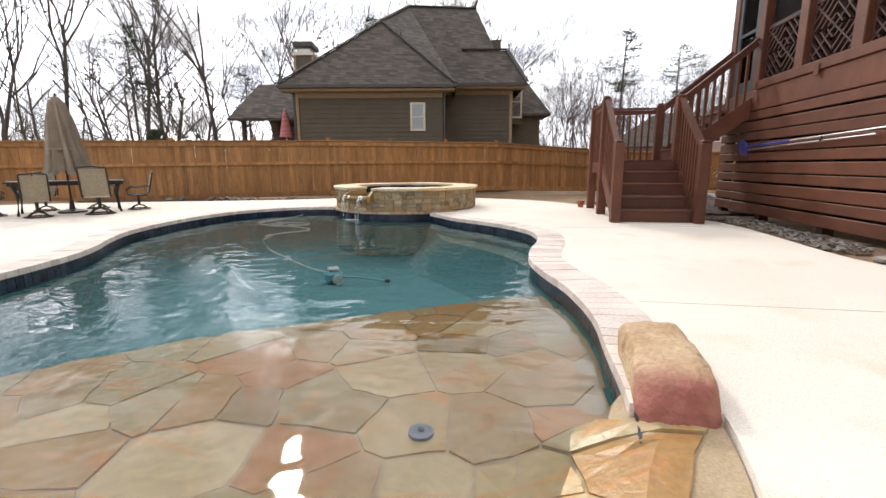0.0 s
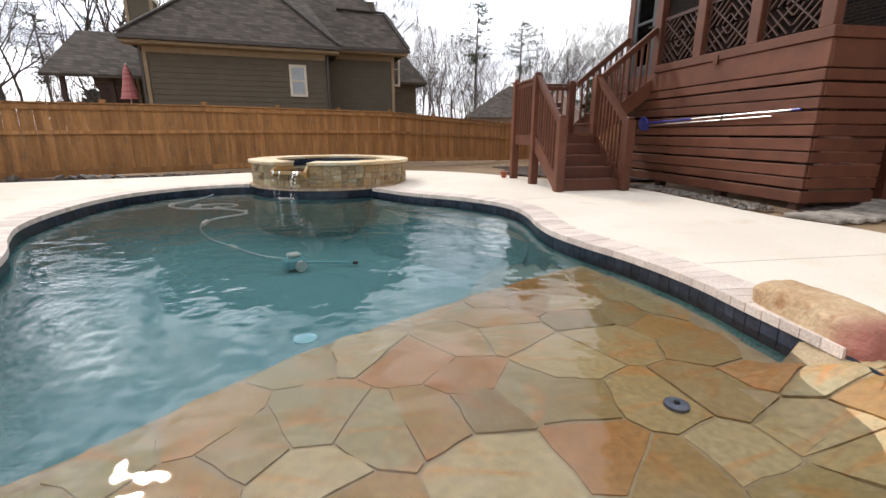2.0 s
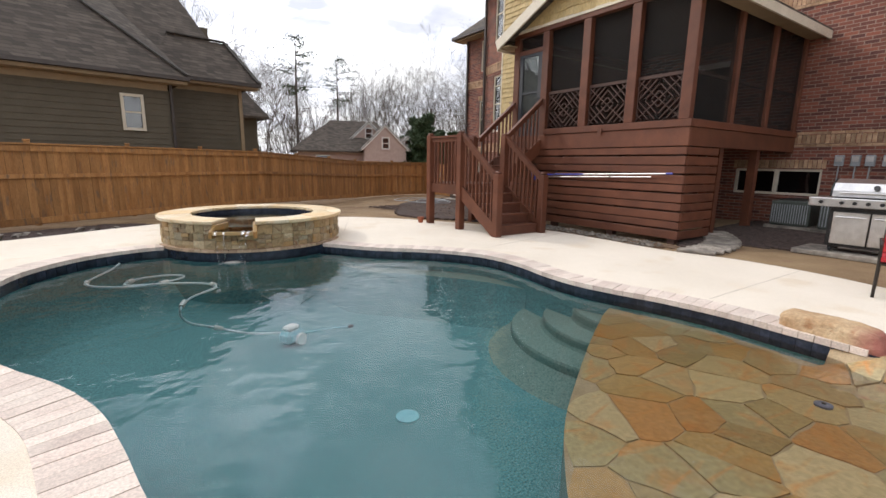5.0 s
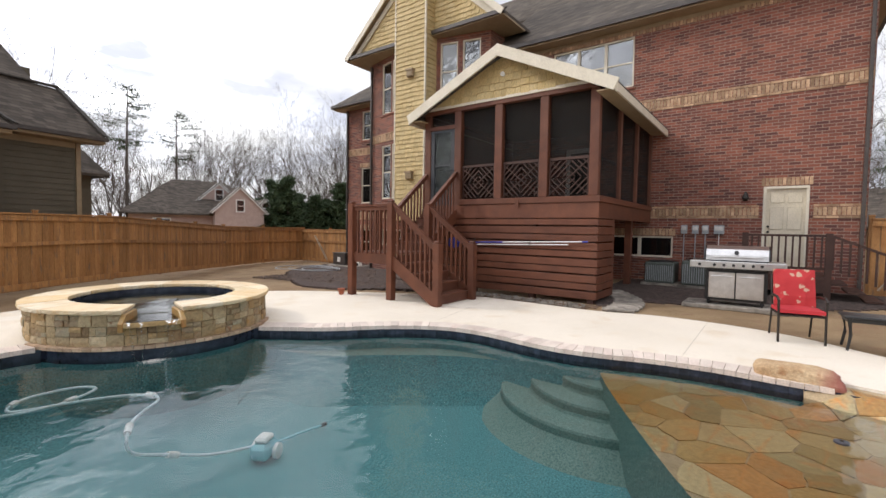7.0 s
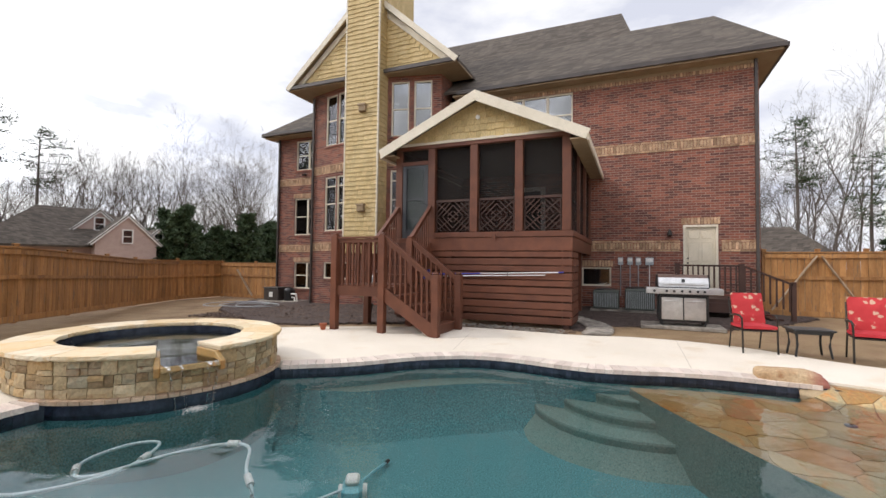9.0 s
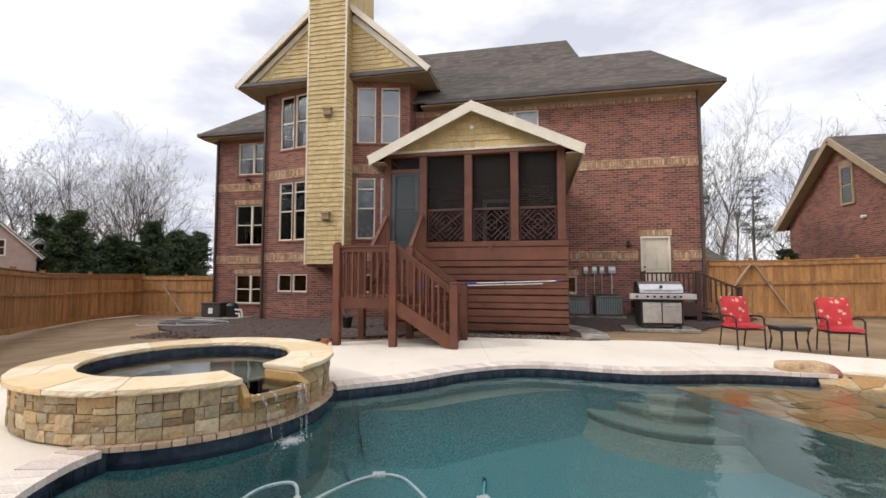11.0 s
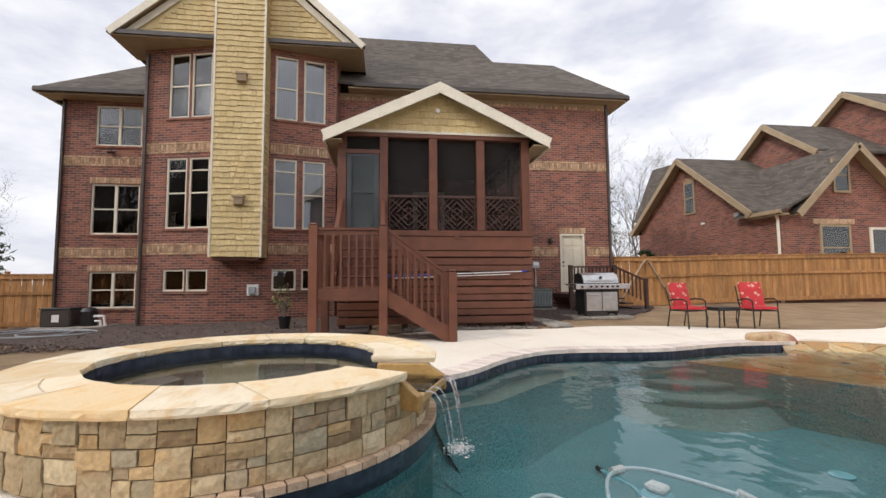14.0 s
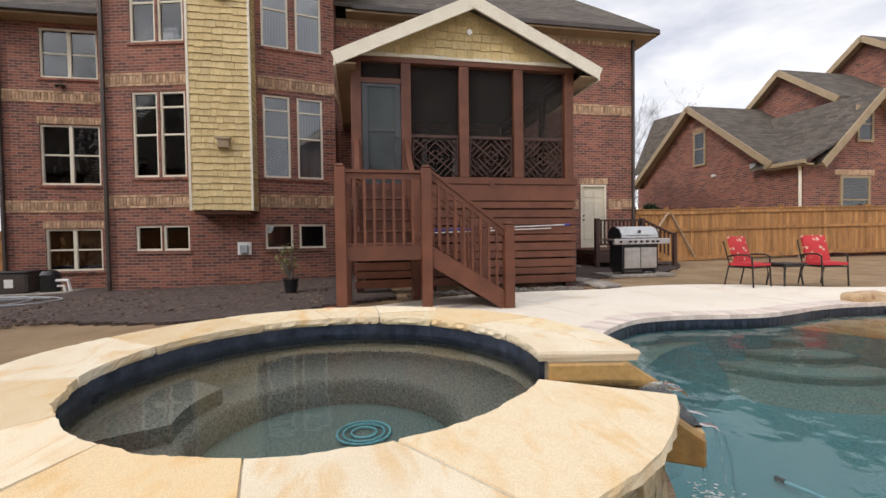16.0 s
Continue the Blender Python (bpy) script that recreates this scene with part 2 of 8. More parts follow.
def streaks(m, color, scale, lo, hi, stretch=(1, 3, 1)):
    """Iron stains that run through a stone as soft bands."""
    n, l = m.node_tree.nodes, m.node_tree.links
    hs = [k for k in n if k.type == "HUE_SAT"][0]
    src = hs.inputs["Color"].links[0].from_socket
    oi = [k for k in n if k.type == "OBJECT_INFO"][0]
    co = n.new("ShaderNodeTexCoord")
    mp = n.new("ShaderNodeMapping")
    mp.inputs["Scale"].default_value = stretch
    rot = n.new("ShaderNodeCombineXYZ")
    mu = n.new("ShaderNodeMath")
    mu.operation = "MULTIPLY"
    mu.inputs[1].default_value = 6.28
    l.new(oi.outputs["Random"], mu.inputs[0])
    l.new(mu.outputs[0], rot.inputs[2])
    l.new(co.outputs["Object"], mp.inputs[0])
    l.new(rot.outputs[0], mp.inputs["Rotation"])
    t = n.new("ShaderNodeTexNoise")
    t.inputs["Scale"].default_value = scale
    t.inputs["Detail"].default_value = 6
    t.inputs["Distortion"].default_value = 1.2
    l.new(mp.outputs[0], t.inputs["Vector"])
    mr = n.new("ShaderNodeMapRange")
    mr.inputs["From Min"].default_value, mr.inputs["From Max"].default_value = lo, hi
    l.new(t.outputs["Fac"], mr.inputs["Value"])
    mx = n.new("ShaderNodeMixRGB")
    mx.inputs[2].default_value = (*color, 1)
    l.new(mr.outputs[0], mx.inputs[0])
    l.new(src, mx.inputs[1])
    l.new(mx.outputs[0], hs.inputs["Color"])


palette(M_flag, [(0.40, 0.22, 0.065), (0.42, 0.31, 0.15), (0.50, 0.19, 0.05), (0.25, 0.22, 0.11), (0.46, 0.36, 0.20), (0.36, 0.24, 0.09), (0.30, 0.27, 0.15)], 0.5)
streaks(M_flag, (0.52, 0.21, 0.045), 1.8, 0.56, 0.72)
palette(M_stone, [(0.44, 0.32, 0.17), (0.31, 0.26, 0.17), (0.46, 0.29, 0.12), (0.27, 0.18, 0.10), (0.52, 0.41, 0.25), (0.37, 0.29, 0.18), (0.42, 0.27, 0.12)], 0.62)
streaks(M_stone, (0.22, 0.12, 0.06), 5.0, 0.58, 0.74)
palette(M_cap, [(0.72, 0.60, 0.42), (0.78, 0.68, 0.52), (0.66, 0.47, 0.25), (0.74, 0.62, 0.40), (0.70, 0.64, 0.52)], 0.55)
streaks(M_cap, (0.66, 0.43, 0.19), 2.2, 0.54, 0.74)
M_boulder = mat("sandstone", (0.40, 0.25, 0.13), (0.60, 0.45, 0.28), 4.5, 0.85, 0.6, 40, spots=(0.36, 0.19, 0.09))


def red_end(m, x0, x1):
    """Iron-red banding over one end of the stone."""
    n, l = m.node_tree.nodes, m.node_tree.links
    b = n["Principled BSDF"]
    src = b.inputs["Base Color"].links[0].from_socket
    co = n.new("ShaderNodeTexCoord")
    sx = n.new("ShaderNodeSeparateXYZ")
    l.new(co.outputs["Object"], sx.inputs[0])
    tn = n.new("ShaderNodeTexNoise")
    tn.inputs["Scale"].default_value = 6
    tn.inputs["Detail"].default_value = 5
    l.new(co.outputs["Object"], tn.inputs["Vector"])
    md = n.new("ShaderNodeMath")
    md.operation = "MULTIPLY_ADD"
    md.inputs[1].default_value = 0.22
    l.new(tn.outputs["Fac"], md.inputs[0])
    l.new(sx.outputs["X"], md.inputs[2])
    mr = n.new("ShaderNodeMapRange")
    mr.inputs["From Min"].default_value, mr.inputs["From Max"].default_value = x0, x1
    l.new(md.outputs[0], mr.inputs["Value"])
    mx = n.new("ShaderNodeMixRGB")
    mx.inputs[2].default_value = (0.33, 0.12, 0.09, 1)
    l.new(mr.outputs[0], mx.inputs[0])
    l.new(src, mx.inputs[1])
    l.new(mx.outputs[0], b.inputs["Base Color"])


red_end(M_boulder, 0.26, 0.44)
M_stain = mat("brown_stained_wood", (0.098, 0.031, 0.015), (0.15, 0.050, 0.024), 3, 0.55, 0.12, 60, stretch=(1, 1, 1), rand=0.12)
# dark wood; on the porch it also paints shade on brown stained parts
M_dark_or_shade_wood = mat("dark_or_shaded_wood", (0.045, 0.018, 0.012), (0.07, 0.03, 0.02), 3, 0.6, 0.1, 60)
M_fence = mat("cedar_fence", (0.30, 0.135, 0.042), (0.44, 0.225, 0.08), 2.2, 0.75, 0.15, 25, stretch=(3, 3, 0.5), rand=0.22, spots=(0.22, 0.13, 0.07))
M_weathered = mat("weathered_cedar", (0.32, 0.235, 0.155), (0.45, 0.35, 0.25), 3, 0.85, 0.2, 40, stretch=(3, 3, 0.6))
M_roof = mat("asphalt_shingle", (0.052, 0.046, 0.040), (0.10, 0.09, 0.08), 9, 0.95, 0.4, 90, rand=0.2)
M_siding = mat("olive_siding", (0.105, 0.088, 0.058), (0.125, 0.105, 0.072), 2, 0.7, 0.05, 50)
M_trim = mat("cream_trim", (0.66, 0.60, 0.48), (0.74, 0.68, 0.56), 3, 0.6, 0.05, 60)
M_tantrim = mat("tan_trim", (0.30, 0.22, 0.13), (0.36, 0.27, 0.165), 3, 0.6, 0.05, 60)
M_shake = mat("yellow_shake", (0.52, 0.385, 0.175), (0.62, 0.485, 0.25), 3, 0.75, 0.2, 40, stretch=(1, 1, 0.4), rand=0.1)
M_gutter = mat("dark_bronze_gutter", (0.05, 0.04, 0.036), (0.075, 0.062, 0.055), 3, 0.4, 0.03, 60)
M_grass = mat("dormant_grass", (0.235, 0.15, 0.08), (0.36, 0.25, 0.14), 1.1, 0.95, 0.8, 120, spots=(0.28, 0.17, 0.10))
M_mulch = mat("bark_mulch", (0.03, 0.021, 0.018), (0.115, 0.08, 0.068), 14, 1.0, 1.0, 45)
M_chip = mat("bark_chip", (0.05, 0.034, 0.027), (0.2, 0.14, 0.11), 9, 1.0, 0.3, 40)
M_spafloor = mat("grey_green_pebble_plaster", (0.10, 0.14, 0.125), (0.25, 0.31, 0.28), 70, 0.8, 0.4, 170)
M_spabasin = mat("brown_grey_pebble_plaster", (0.14, 0.135, 0.11), (0.36, 0.345, 0.29), 70, 0.8, 0.4, 170)
# the stair risers' wood, a step darker than M_stain
M_riser = mat("darker_stained_wood", (0.085, 0.028, 0.015), (0.125, 0.043, 0.022), 3, 0.6, 0.12, 60, rand=0.1)
M_soil = mat("bare_soil", (0.10, 0.06, 0.035), (0.19, 0.125, 0.08), 5, 0.95, 0.8, 50)
M_bark = mat("grey_bark", (0.075, 0.060, 0.050), (0.15, 0.125, 0.108), 4, 0.9, 0.3, 40, stretch=(2, 2, 0.5))
M_pine = mat("pine_needles", (0.022, 0.045, 0.016), (0.055, 0.088, 0.032), 2, 0.8, 0.2, 20)
M_cedar = mat("evergreen_foliage", (0.02, 0.045, 0.018), (0.045, 0.075, 0.03), 1.2, 0.8, 0.2, 20)
M_white = mat("white_paint", (0.76, 0.75, 0.72), (0.82, 0.81, 0.78), 4, 0.5, 0.03, 60)
M_black = mat("black_enamel", (0.012, 0.012, 0.013), (0.02, 0.02, 0.021), 6, 0.35, 0.05, 80)
M_bronze = mat("dark_bronze_metal", (0.02, 0.016, 0.013), (0.035, 0.028, 0.022), 6, 0.4, 0.05, 80, metal=0.3)
M_steel = mat("stainless_steel", (0.55, 0.54, 0.53), (0.66, 0.65, 0.64), 8, 0.3, 0.03, 120, metal=1.0)
M_grey = mat("grey_metal_box", (0.30, 0.32, 0.34), (0.38, 0.40, 0.42), 6, 0.5, 0.05, 80)
M_sling = mat("tan_sling", (0.26, 0.22, 0.15), (0.33, 0.28, 0.20), 20, 0.85, 0.2, 260)
M_umbrella = mat("taupe_canvas", (0.22, 0.175, 0.125), (0.30, 0.245, 0.18), 4, 0.9, 0.2, 120)
M_blue = mat("blue_anodised", (0.02, 0.03, 0.28), (0.035, 0.05, 0.36), 8, 0.35, 0.03, 80)
M_door = mat("cream_door_paint", (0.62, 0.55, 0.42), (0.68, 0.61, 0.48), 3, 0.5, 0.03, 60)
M_slatedoor = mat("slate_grey_door", (0.035, 0.038, 0.045), (0.05, 0.054, 0.062), 3, 0.5, 0.03, 60)
M_terracotta = mat("terracotta", (0.28, 0.075, 0.035), (0.38, 0.11, 0.05), 8, 0.8, 0.2, 60)
M_plastic = mat("white_hose_plastic", (0.60, 0.70, 0.72), (0.70, 0.80, 0.82), 8, 0.4, 0.03, 60)
M_cyan = mat("cyan_plastic", (0.20, 0.50, 0.58), (0.26, 0.60, 0.66), 8, 0.4, 0.03, 60)
M_pebble = mat("grey_pebble", (0.17, 0.15, 0.13), (0.38, 0.34, 0.29), 6, 0.9, 0.4, 40, rand=0.3)
M_pink = mat("pale_pink_siding", (0.46, 0.34, 0.30), (0.52, 0.39, 0.34), 3, 0.7, 0.05, 50)
# near-black for sheets behind glass: the unlit room's shade put into the colour
M_roomshade = mat("room_shade_black", (0.012, 0.011, 0.011), (0.025, 0.023, 0.022), 1, 0.9, 0.0, 20)
M_curtain = mat("white_curtain", (0.34, 0.34, 0.34), (0.46, 0.46, 0.46), 2, 0.9, 0.05, 30, stretch=(1, 2, 0.2))
M_water = water_mat("pool_water", (0.945, 0.965, 0.95), 0.15, 2.4)
M_spawater = water_mat("spa_water", (0.93, 0.96, 0.94), 0.03, 3.0)
M_fall = water_mat("falling_water", (0.93, 0.95, 0.96), 0.5, 22.0)
M_pane = glass_mat("window_glass", (0.82, 0.84, 0.86))
M_shutter = mat("brown_shutter", (0.05, 0.04, 0.035), (0.075, 0.06, 0.05), 3, 0.6, 0.05, 60)
M_joint = mat("joint_sealant", (0.44, 0.385, 0.31), (0.50, 0.44, 0.36), 4, 0.9, 0.1, 60)


def screen_mat():
    m = bpy.data.materials.new("insect_screen")
    m.use_nodes = True
    n, l = m.node_tree.nodes, m.node_tree.links
    n.clear()
    out = n.new("ShaderNodeOutputMaterial")
    mix = n.new("ShaderNodeMixShader")
    mix.inputs[0].default_value = 0.36
    tr = n.new("ShaderNodeBsdfTransparent")
    df = n.new("ShaderNodeBsdfDiffuse")
    df.inputs[0].default_value = (0.045, 0.042, 0.04, 1)
    l.new(tr.outputs[0], mix.inputs[1])
    l.new(df.outputs[0], mix.inputs[2])
    l.new(mix.outputs[0], out.inputs[0])
    return m


M_screen = screen_mat()

# ---- building helpers ----
def obj(name, bm, material, parent=None, label="", smooth=False):
    me = bpy.data.meshes.new(name)
    bm.normal_update()
    bm.to_mesh(me)
    bm.free()
    me.materials.append(material)
    if smooth:
        for p in me.polygons:
            p.use_smooth = True
    ob = new(name, me)
    if parent is not None:
        ob.parent = parent
    if label:
        ob["label"] = label
    return ob


def part(name, bm, material, parent, label="", smooth=False):
    return obj(name, bm, material, parent, label, smooth)


def empty(name, x=0, y=0, z=0, rz=0, label="", category="", group=""):
    e = new(name)
    e.matrix_world = pose(x, y, z, 0, 0, rz)
    return tagged(e, label, category, group)


def box(bm, x0, y0, z0, x1, y1, z1, bevel=0.0):
    r = bmesh.ops.create_cube(bm, size=1.0)
    bmesh.ops.scale(bm, vec=(abs(x1 - x0), abs(y1 - y0), abs(z1 - z0)), verts=r["verts"])
    bmesh.ops.translate(bm, vec=((x0 + x1) / 2, (y0 + y1) / 2, (z0 + z1) / 2), verts=r["verts"])
    if bevel:
        es = list({e for v in r["verts"] for e in v.link_edges})
        bmesh.ops.bevel(bm, geom=es, offset=bevel, segments=1, affect="EDGES")
    return bm


def bx(x0, y0, z0, x1, y1, z1, bevel=0.0):
    return box(bmesh.new(), x0, y0, z0, x1, y1, z1, bevel)


def beam(bm, a, b, w, h, up=(0, 0, 1)):
    """A rectangular bar from a to b, w wide and h high."""
    a, b = Vector(a), Vector(b)
    d = (b - a).normalized()
    s = d.cross(Vector(up))
    if s.length < 1e-4:
        s = d.cross(Vector((1, 0, 0)))
    s.normalize()
    u = s.cross(d)
    vs = [bm.verts.new(p + s * (w / 2 * i) + u * (h / 2 * j)) for p in (a, b) for i, j in ((-1, -1), (1, -1), (1, 1), (-1, 1))]
    for q in ((3, 2, 1, 0), (4, 5, 6, 7), (0, 1, 5, 4), (1, 2, 6, 5), (2, 3, 7, 6), (3, 0, 4, 7)):
        bm.faces.new([vs[i] for i in q])
    return bm


def bar(a, b, w, h, up=(0, 0, 1)):
    return beam(bmesh.new(), a, b, w, h, up)


def tube(bm, pts, r, sides=8):
    """A round tube along points; r is one radius or one per point."""
    pts = [Vector(p) for p in pts]
    rings = []
    for i, p in enumerate(pts):
        d = (pts[min(i + 1, len(pts) - 1)] - pts[max(i - 1, 0)]).normalized()
        s = d.cross(Vector((0, 0, 1)))
        if s.length < 1e-3:
            s = d.cross(Vector((1, 0, 0)))
        s.normalize()
        u = s.cross(d)
        rr = r[i] if isinstance(r, (list, tuple)) else r
        rings.append([bm.verts.new(p + (s * math.cos(2 * math.pi * k / sides) + u * math.sin(2 * math.pi * k / sides)) * rr) for k in range(sides)])
    for a, b in zip(rings, rings[1:]):
        for k in range(sides):
            bm.faces.new((a[k], a[(k + 1) % sides], b[(k + 1) % sides], b[k]))
    bm.faces.new(rings[0][::-1])
    bm.faces.new(rings[-1])
    return bm


def tb(pts, r, sides=8):
    return tube(bmesh.new(), pts, r, sides)


def lathe(profile, sides=24):
    """A turned body round z from (radius, height) pairs."""
    bm = bmesh.new()
    rings = [[bm.verts.new((rr * math.cos(2 * math.pi * k / sides), rr * math.sin(2 * math.pi * k / sides), z)) for k in range(sides)] for rr, z in profile]
    for a, b in zip(rings, rings[1:]):
        for k in range(sides):
            bm.faces.new((a[k], a[(k + 1) % sides], b[(k + 1) % sides], b[k]))
    bm.faces.new(rings[0][::-1])
    bm.faces.new(rings[-1])
    return bm


def prism(poly, z0, z1, bm=None):
    """A flat polygon (list of x, y) drawn out from z0 to z1."""
    bm = bm or bmesh.new()
    lo = [bm.verts.new((x, y, z0)) for x, y in poly]
    hi = [bm.verts.new((x, y, z1)) for x, y in poly]
    n = len(poly)
    bm.faces.new(lo[::-1])
    bm.faces.new(hi)
    for i in range(n):
        bm.faces.new((lo[i], lo[(i + 1) % n], hi[(i + 1) % n], hi[i]))
    return bm


def slab(tri_or_quad, thick, bm=None):
    """A sloped plate: a planar face and its copy moved down by thick."""
    bm = bm or bmesh.new()
    up = [bm.verts.new(p) for p in tri_or_quad]
    dn = [bm.verts.new((p[0], p[1], p[2] - thick)) for p in tri_or_quad]
    n = len(up)
    bm.faces.new(up)
    bm.faces.new(dn[::-1])
    for i in range(n):
        bm.faces.new((dn[i], dn[(i + 1) % n], up[(i + 1) % n], up[i]))
    bmesh.ops.recalc_face_normals(bm, faces=bm.faces)
    return bm


def spline(pts, steps=8, closed=True):
    """A smooth curve (Catmull-Rom) through points."""
    out, n = [], len(pts)
    for i in range(n if closed else n - 1):
        if closed:
            p = [Vector(pts[(i + k) % n]) for k in (-1, 0, 1, 2)]
        else:
            p = [Vector(pts[min(max(i + k, 0), n - 1)]) for k in (-1, 0, 1, 2)]
        for s in range(steps):
            t = s / steps
            out.append(0.5 * (2 * p[1] + (p[2] - p[0]) * t + (2 * p[0] - 5 * p[1] + 4 * p[2] - p[3]) * t * t + (3 * p[1] - p[0] - 3 * p[2] + p[3]) * t ** 3))
    if not closed:
        out.append(Vector(pts[-1]))
    return out


def inside(x, y, poly):
    r = False
    for i in range(len(poly)):
        (xa, ya), (xb, yb) = poly[i][:2], poly[i - 1][:2]
        if (ya > y) != (yb > y) and x < (xb - xa) * (y - ya) / (yb - ya) + xa:
            r = not r
    return r


def clip(poly, nx, ny, d):
    """Keep the part of a convex polygon with nx*x + ny*y <= d."""
    out = []
    for i in range(len(poly)):
        a, b = poly[i - 1], poly[i]
        fa, fb = nx * a[0] + ny * a[1] - d, nx * b[0] + ny * b[1] - d
        if fa <= 0:
            out.append(a)
        if (fa < 0) != (fb < 0) and fa != fb:
            t = fa / (fa - fb)
            out.append((a[0] + (b[0] - a[0]) * t, a[1] + (b[1] - a[1]) * t))
    return out

M_step = mat("pale_teal_pebble_plaster", (0.10, 0.19, 0.18), (0.27, 0.38, 0.33), 60, 0.8, 0.3, 160)

# ---- ground, deck, pool ----
POOL = spline([(1.83, 2.9), (1.84, 3.4), (1.75, 4.0), (1.6, 4.5), (1.5, 5.0), (1.52, 5.5), (1.62, 6.1), (1.62, 6.6), (1.48, 7.08), (1.02, 7.7), (0.32, 8.3), (-0.15, 8.9),
               (-0.5, 9.3), (-1.15, 9.5), (-1.9, 9.75), (-2.45, 10.0), (-3.0, 10.05), (-3.7, 9.72), (-4.25, 9.0), (-4.45, 8.1), (-4.4, 7.1), (-4.2, 6.2), (-3.85, 5.5), (-3.52, 5.0), (-3.28, 4.5),
               (-3.15, 4.0), (-3.05, 3.5), (-2.9, 3.0), (-2.6, 2.45), (-2.1, 1.95), (-1.4, 1.55), (-0.5, 1.33), (0.4, 1.25), (1.1, 1.35), (1.62, 1.7), (1.8, 2.2)], 6)
POOL = [(p.x, p.y) for p in POOL]
DECK = spline([(3.0, -4), (3.2, -1), (3.35, 0.6), (3.75, 1.6), (4.45, 2.5), (4.8, 3.5), (4.85, 4.6), (4.6, 5.6), (4.62, 7.0), (4.55, 8.3), (3.9, 9.7), (3.1, 11.0), (2.2, 12.2), (1.0, 13.0), (-0.8, 13.5), (-2.3, 13.4), (-3.6, 12.8), (-4.8, 12.1), (-6.6, 11.4), (-9, 10.6), (-11.2, 9.4), (-12, 6), (-12, -4)], 6)
DECK = [(p.x, p.y) for p in DECK]
SPA = (-1.15, 10.545)


def ground_z(x, y):
    rise = min(max((x - 4.8) * 0.035, 0), 0.16) * min(max((10 - y) / 4, 0), 1)
    fall = min(max((y - 11) * 0.035, 0), 0.32)
    return -0.11 + rise - fall


def offset(poly, d):
    """A closed outline moved outwards by d (for counter-clockwise outlines)."""
    out, n = [], len(poly)
    for i in range(n):
        a, b = Vector(poly[i - 1]), Vector(poly[(i + 1) % n])
        t = (b - a).normalized()
        out.append((poly[i][0] + t.y * d, poly[i][1] - t.x * d))
    return out


def area(poly):
    return sum(poly[i - 1][0] * poly[i][1] - poly[i][0] * poly[i - 1][1] for i in range(len(poly))) / 2


if area(POOL) < 0:
    POOL.reverse()
if area(DECK) < 0:
    DECK.reverse()
COPE = offset(POOL, 0.30)


def build_ground():
    xs = [-420, -160, -70, -40, -26] + [-20 + 0.5 * i for i in range(85)] + [26, 34, 45, 70, 160, 420]
    ys = [-420, -160, -70, -40, -26] + [-20 + 0.5 * i for i in range(95)] + [32, 40, 55, 80, 160, 420]
    hole = offset(DECK, -0.5)
    bm = bmesh.new()
    g = [[bm.verts.new((x, y, ground_z(x, y) + (0.012 * noise.noise((x, y, 0)) if abs(x) < 30 else 0))) for y in ys] for x in xs]
    for i in range(len(xs) - 1):
        for j in range(len(ys) - 1):
            c = [(xs[i], ys[j]), (xs[i + 1], ys[j]), (xs[i + 1], ys[j + 1]), (xs[i], ys[j + 1])]
            if all(inside(x, y, hole) for x, y in c):
                continue
            bm.faces.new((g[i][j], g[i + 1][j], g[i + 1][j + 1], g[i][j + 1]))
    return tagged(obj("ground", bm, M_grass, smooth=True), "tan dormant lawn round the pool deck", "lawn", kind="structure")


def ring_slab(outer, inner, z0, z1):
    """A slab between two outlines."""
    bm = bmesh.new()
    loops = []
    for poly in (outer, inner):
        vs = [bm.verts.new((x, y, z1)) for x, y in poly]
        es = [bm.edges.new((vs[i], vs[(i + 1) % len(vs)])) for i in range(len(vs))]
        loops += es
    bmesh.ops.triangle_fill(bm, use_beauty=True, use_dissolve=False, edges=loops)
    top = list(bm.faces)
    r = bmesh.ops.extrude_face_region(bm, geom=top)
    bmesh.ops.translate(bm, vec=(0, 0, z0 - z1), verts=[v for v in r["geom"] if isinstance(v, bmesh.types.BMVert)])
    bmesh.ops.recalc_face_normals(bm, faces=bm.faces)
    return bm


def deck_hole():
    """The pool's coping line, led round the far side of the spa."""
    r = 1.5
    far = [i for i, p in enumerate(COPE) if math.dist(p, SPA) < r]
    start = far[0]
    rest = [COPE[(far[-1] + 1 + k) % len(COPE)] for k in range(len(COPE) - len(far))]
    a0 = math.atan2(rest[-1][1] - SPA[1], rest[-1][0] - SPA[0])
    a1 = math.atan2(rest[0][1] - SPA[1], rest[0][0] - SPA[0])
    while a1 < a0:
        a1 += 2 * math.pi
    if a1 - a0 > math.pi * 1.9:
        a1 -= 2 * math.pi
    arc = []
    for k in range(1, 24):
        an = a0 + (a1 - a0) * k / 24
        arc.append((SPA[0] + r * math.cos(an), SPA[1] + r * math.sin(an)))
    return rest + arc


ground = build_ground()
pavement = tagged(obj("pavement", ring_slab(DECK, deck_hole(), -0.22, ZD), M_deck), "off-white textured concrete pool deck", "pool deck", kind="structure")
# control joints across the deck
for a, b in (((2.18, 3.72), (4.78, 3.72)), ((1.9, 7.35), (4.6, 7.9)), ((-4.9, 7.0), (-11.6, 6.6)), ((-3.9, 3.9), (-11.8, 2.4)), ((0.5, 10.2), (1.6, 12.6))):
    part("joint", bar((a[0], a[1], ZD + 0.0005), (b[0], b[1], ZD + 0.0005), 0.007, 0.002), M_joint, pavement)


def ledge_z(x, y):
    return -0.30 + 0.19 * min(max((2.1 - y) / 0.8, 0), 1)


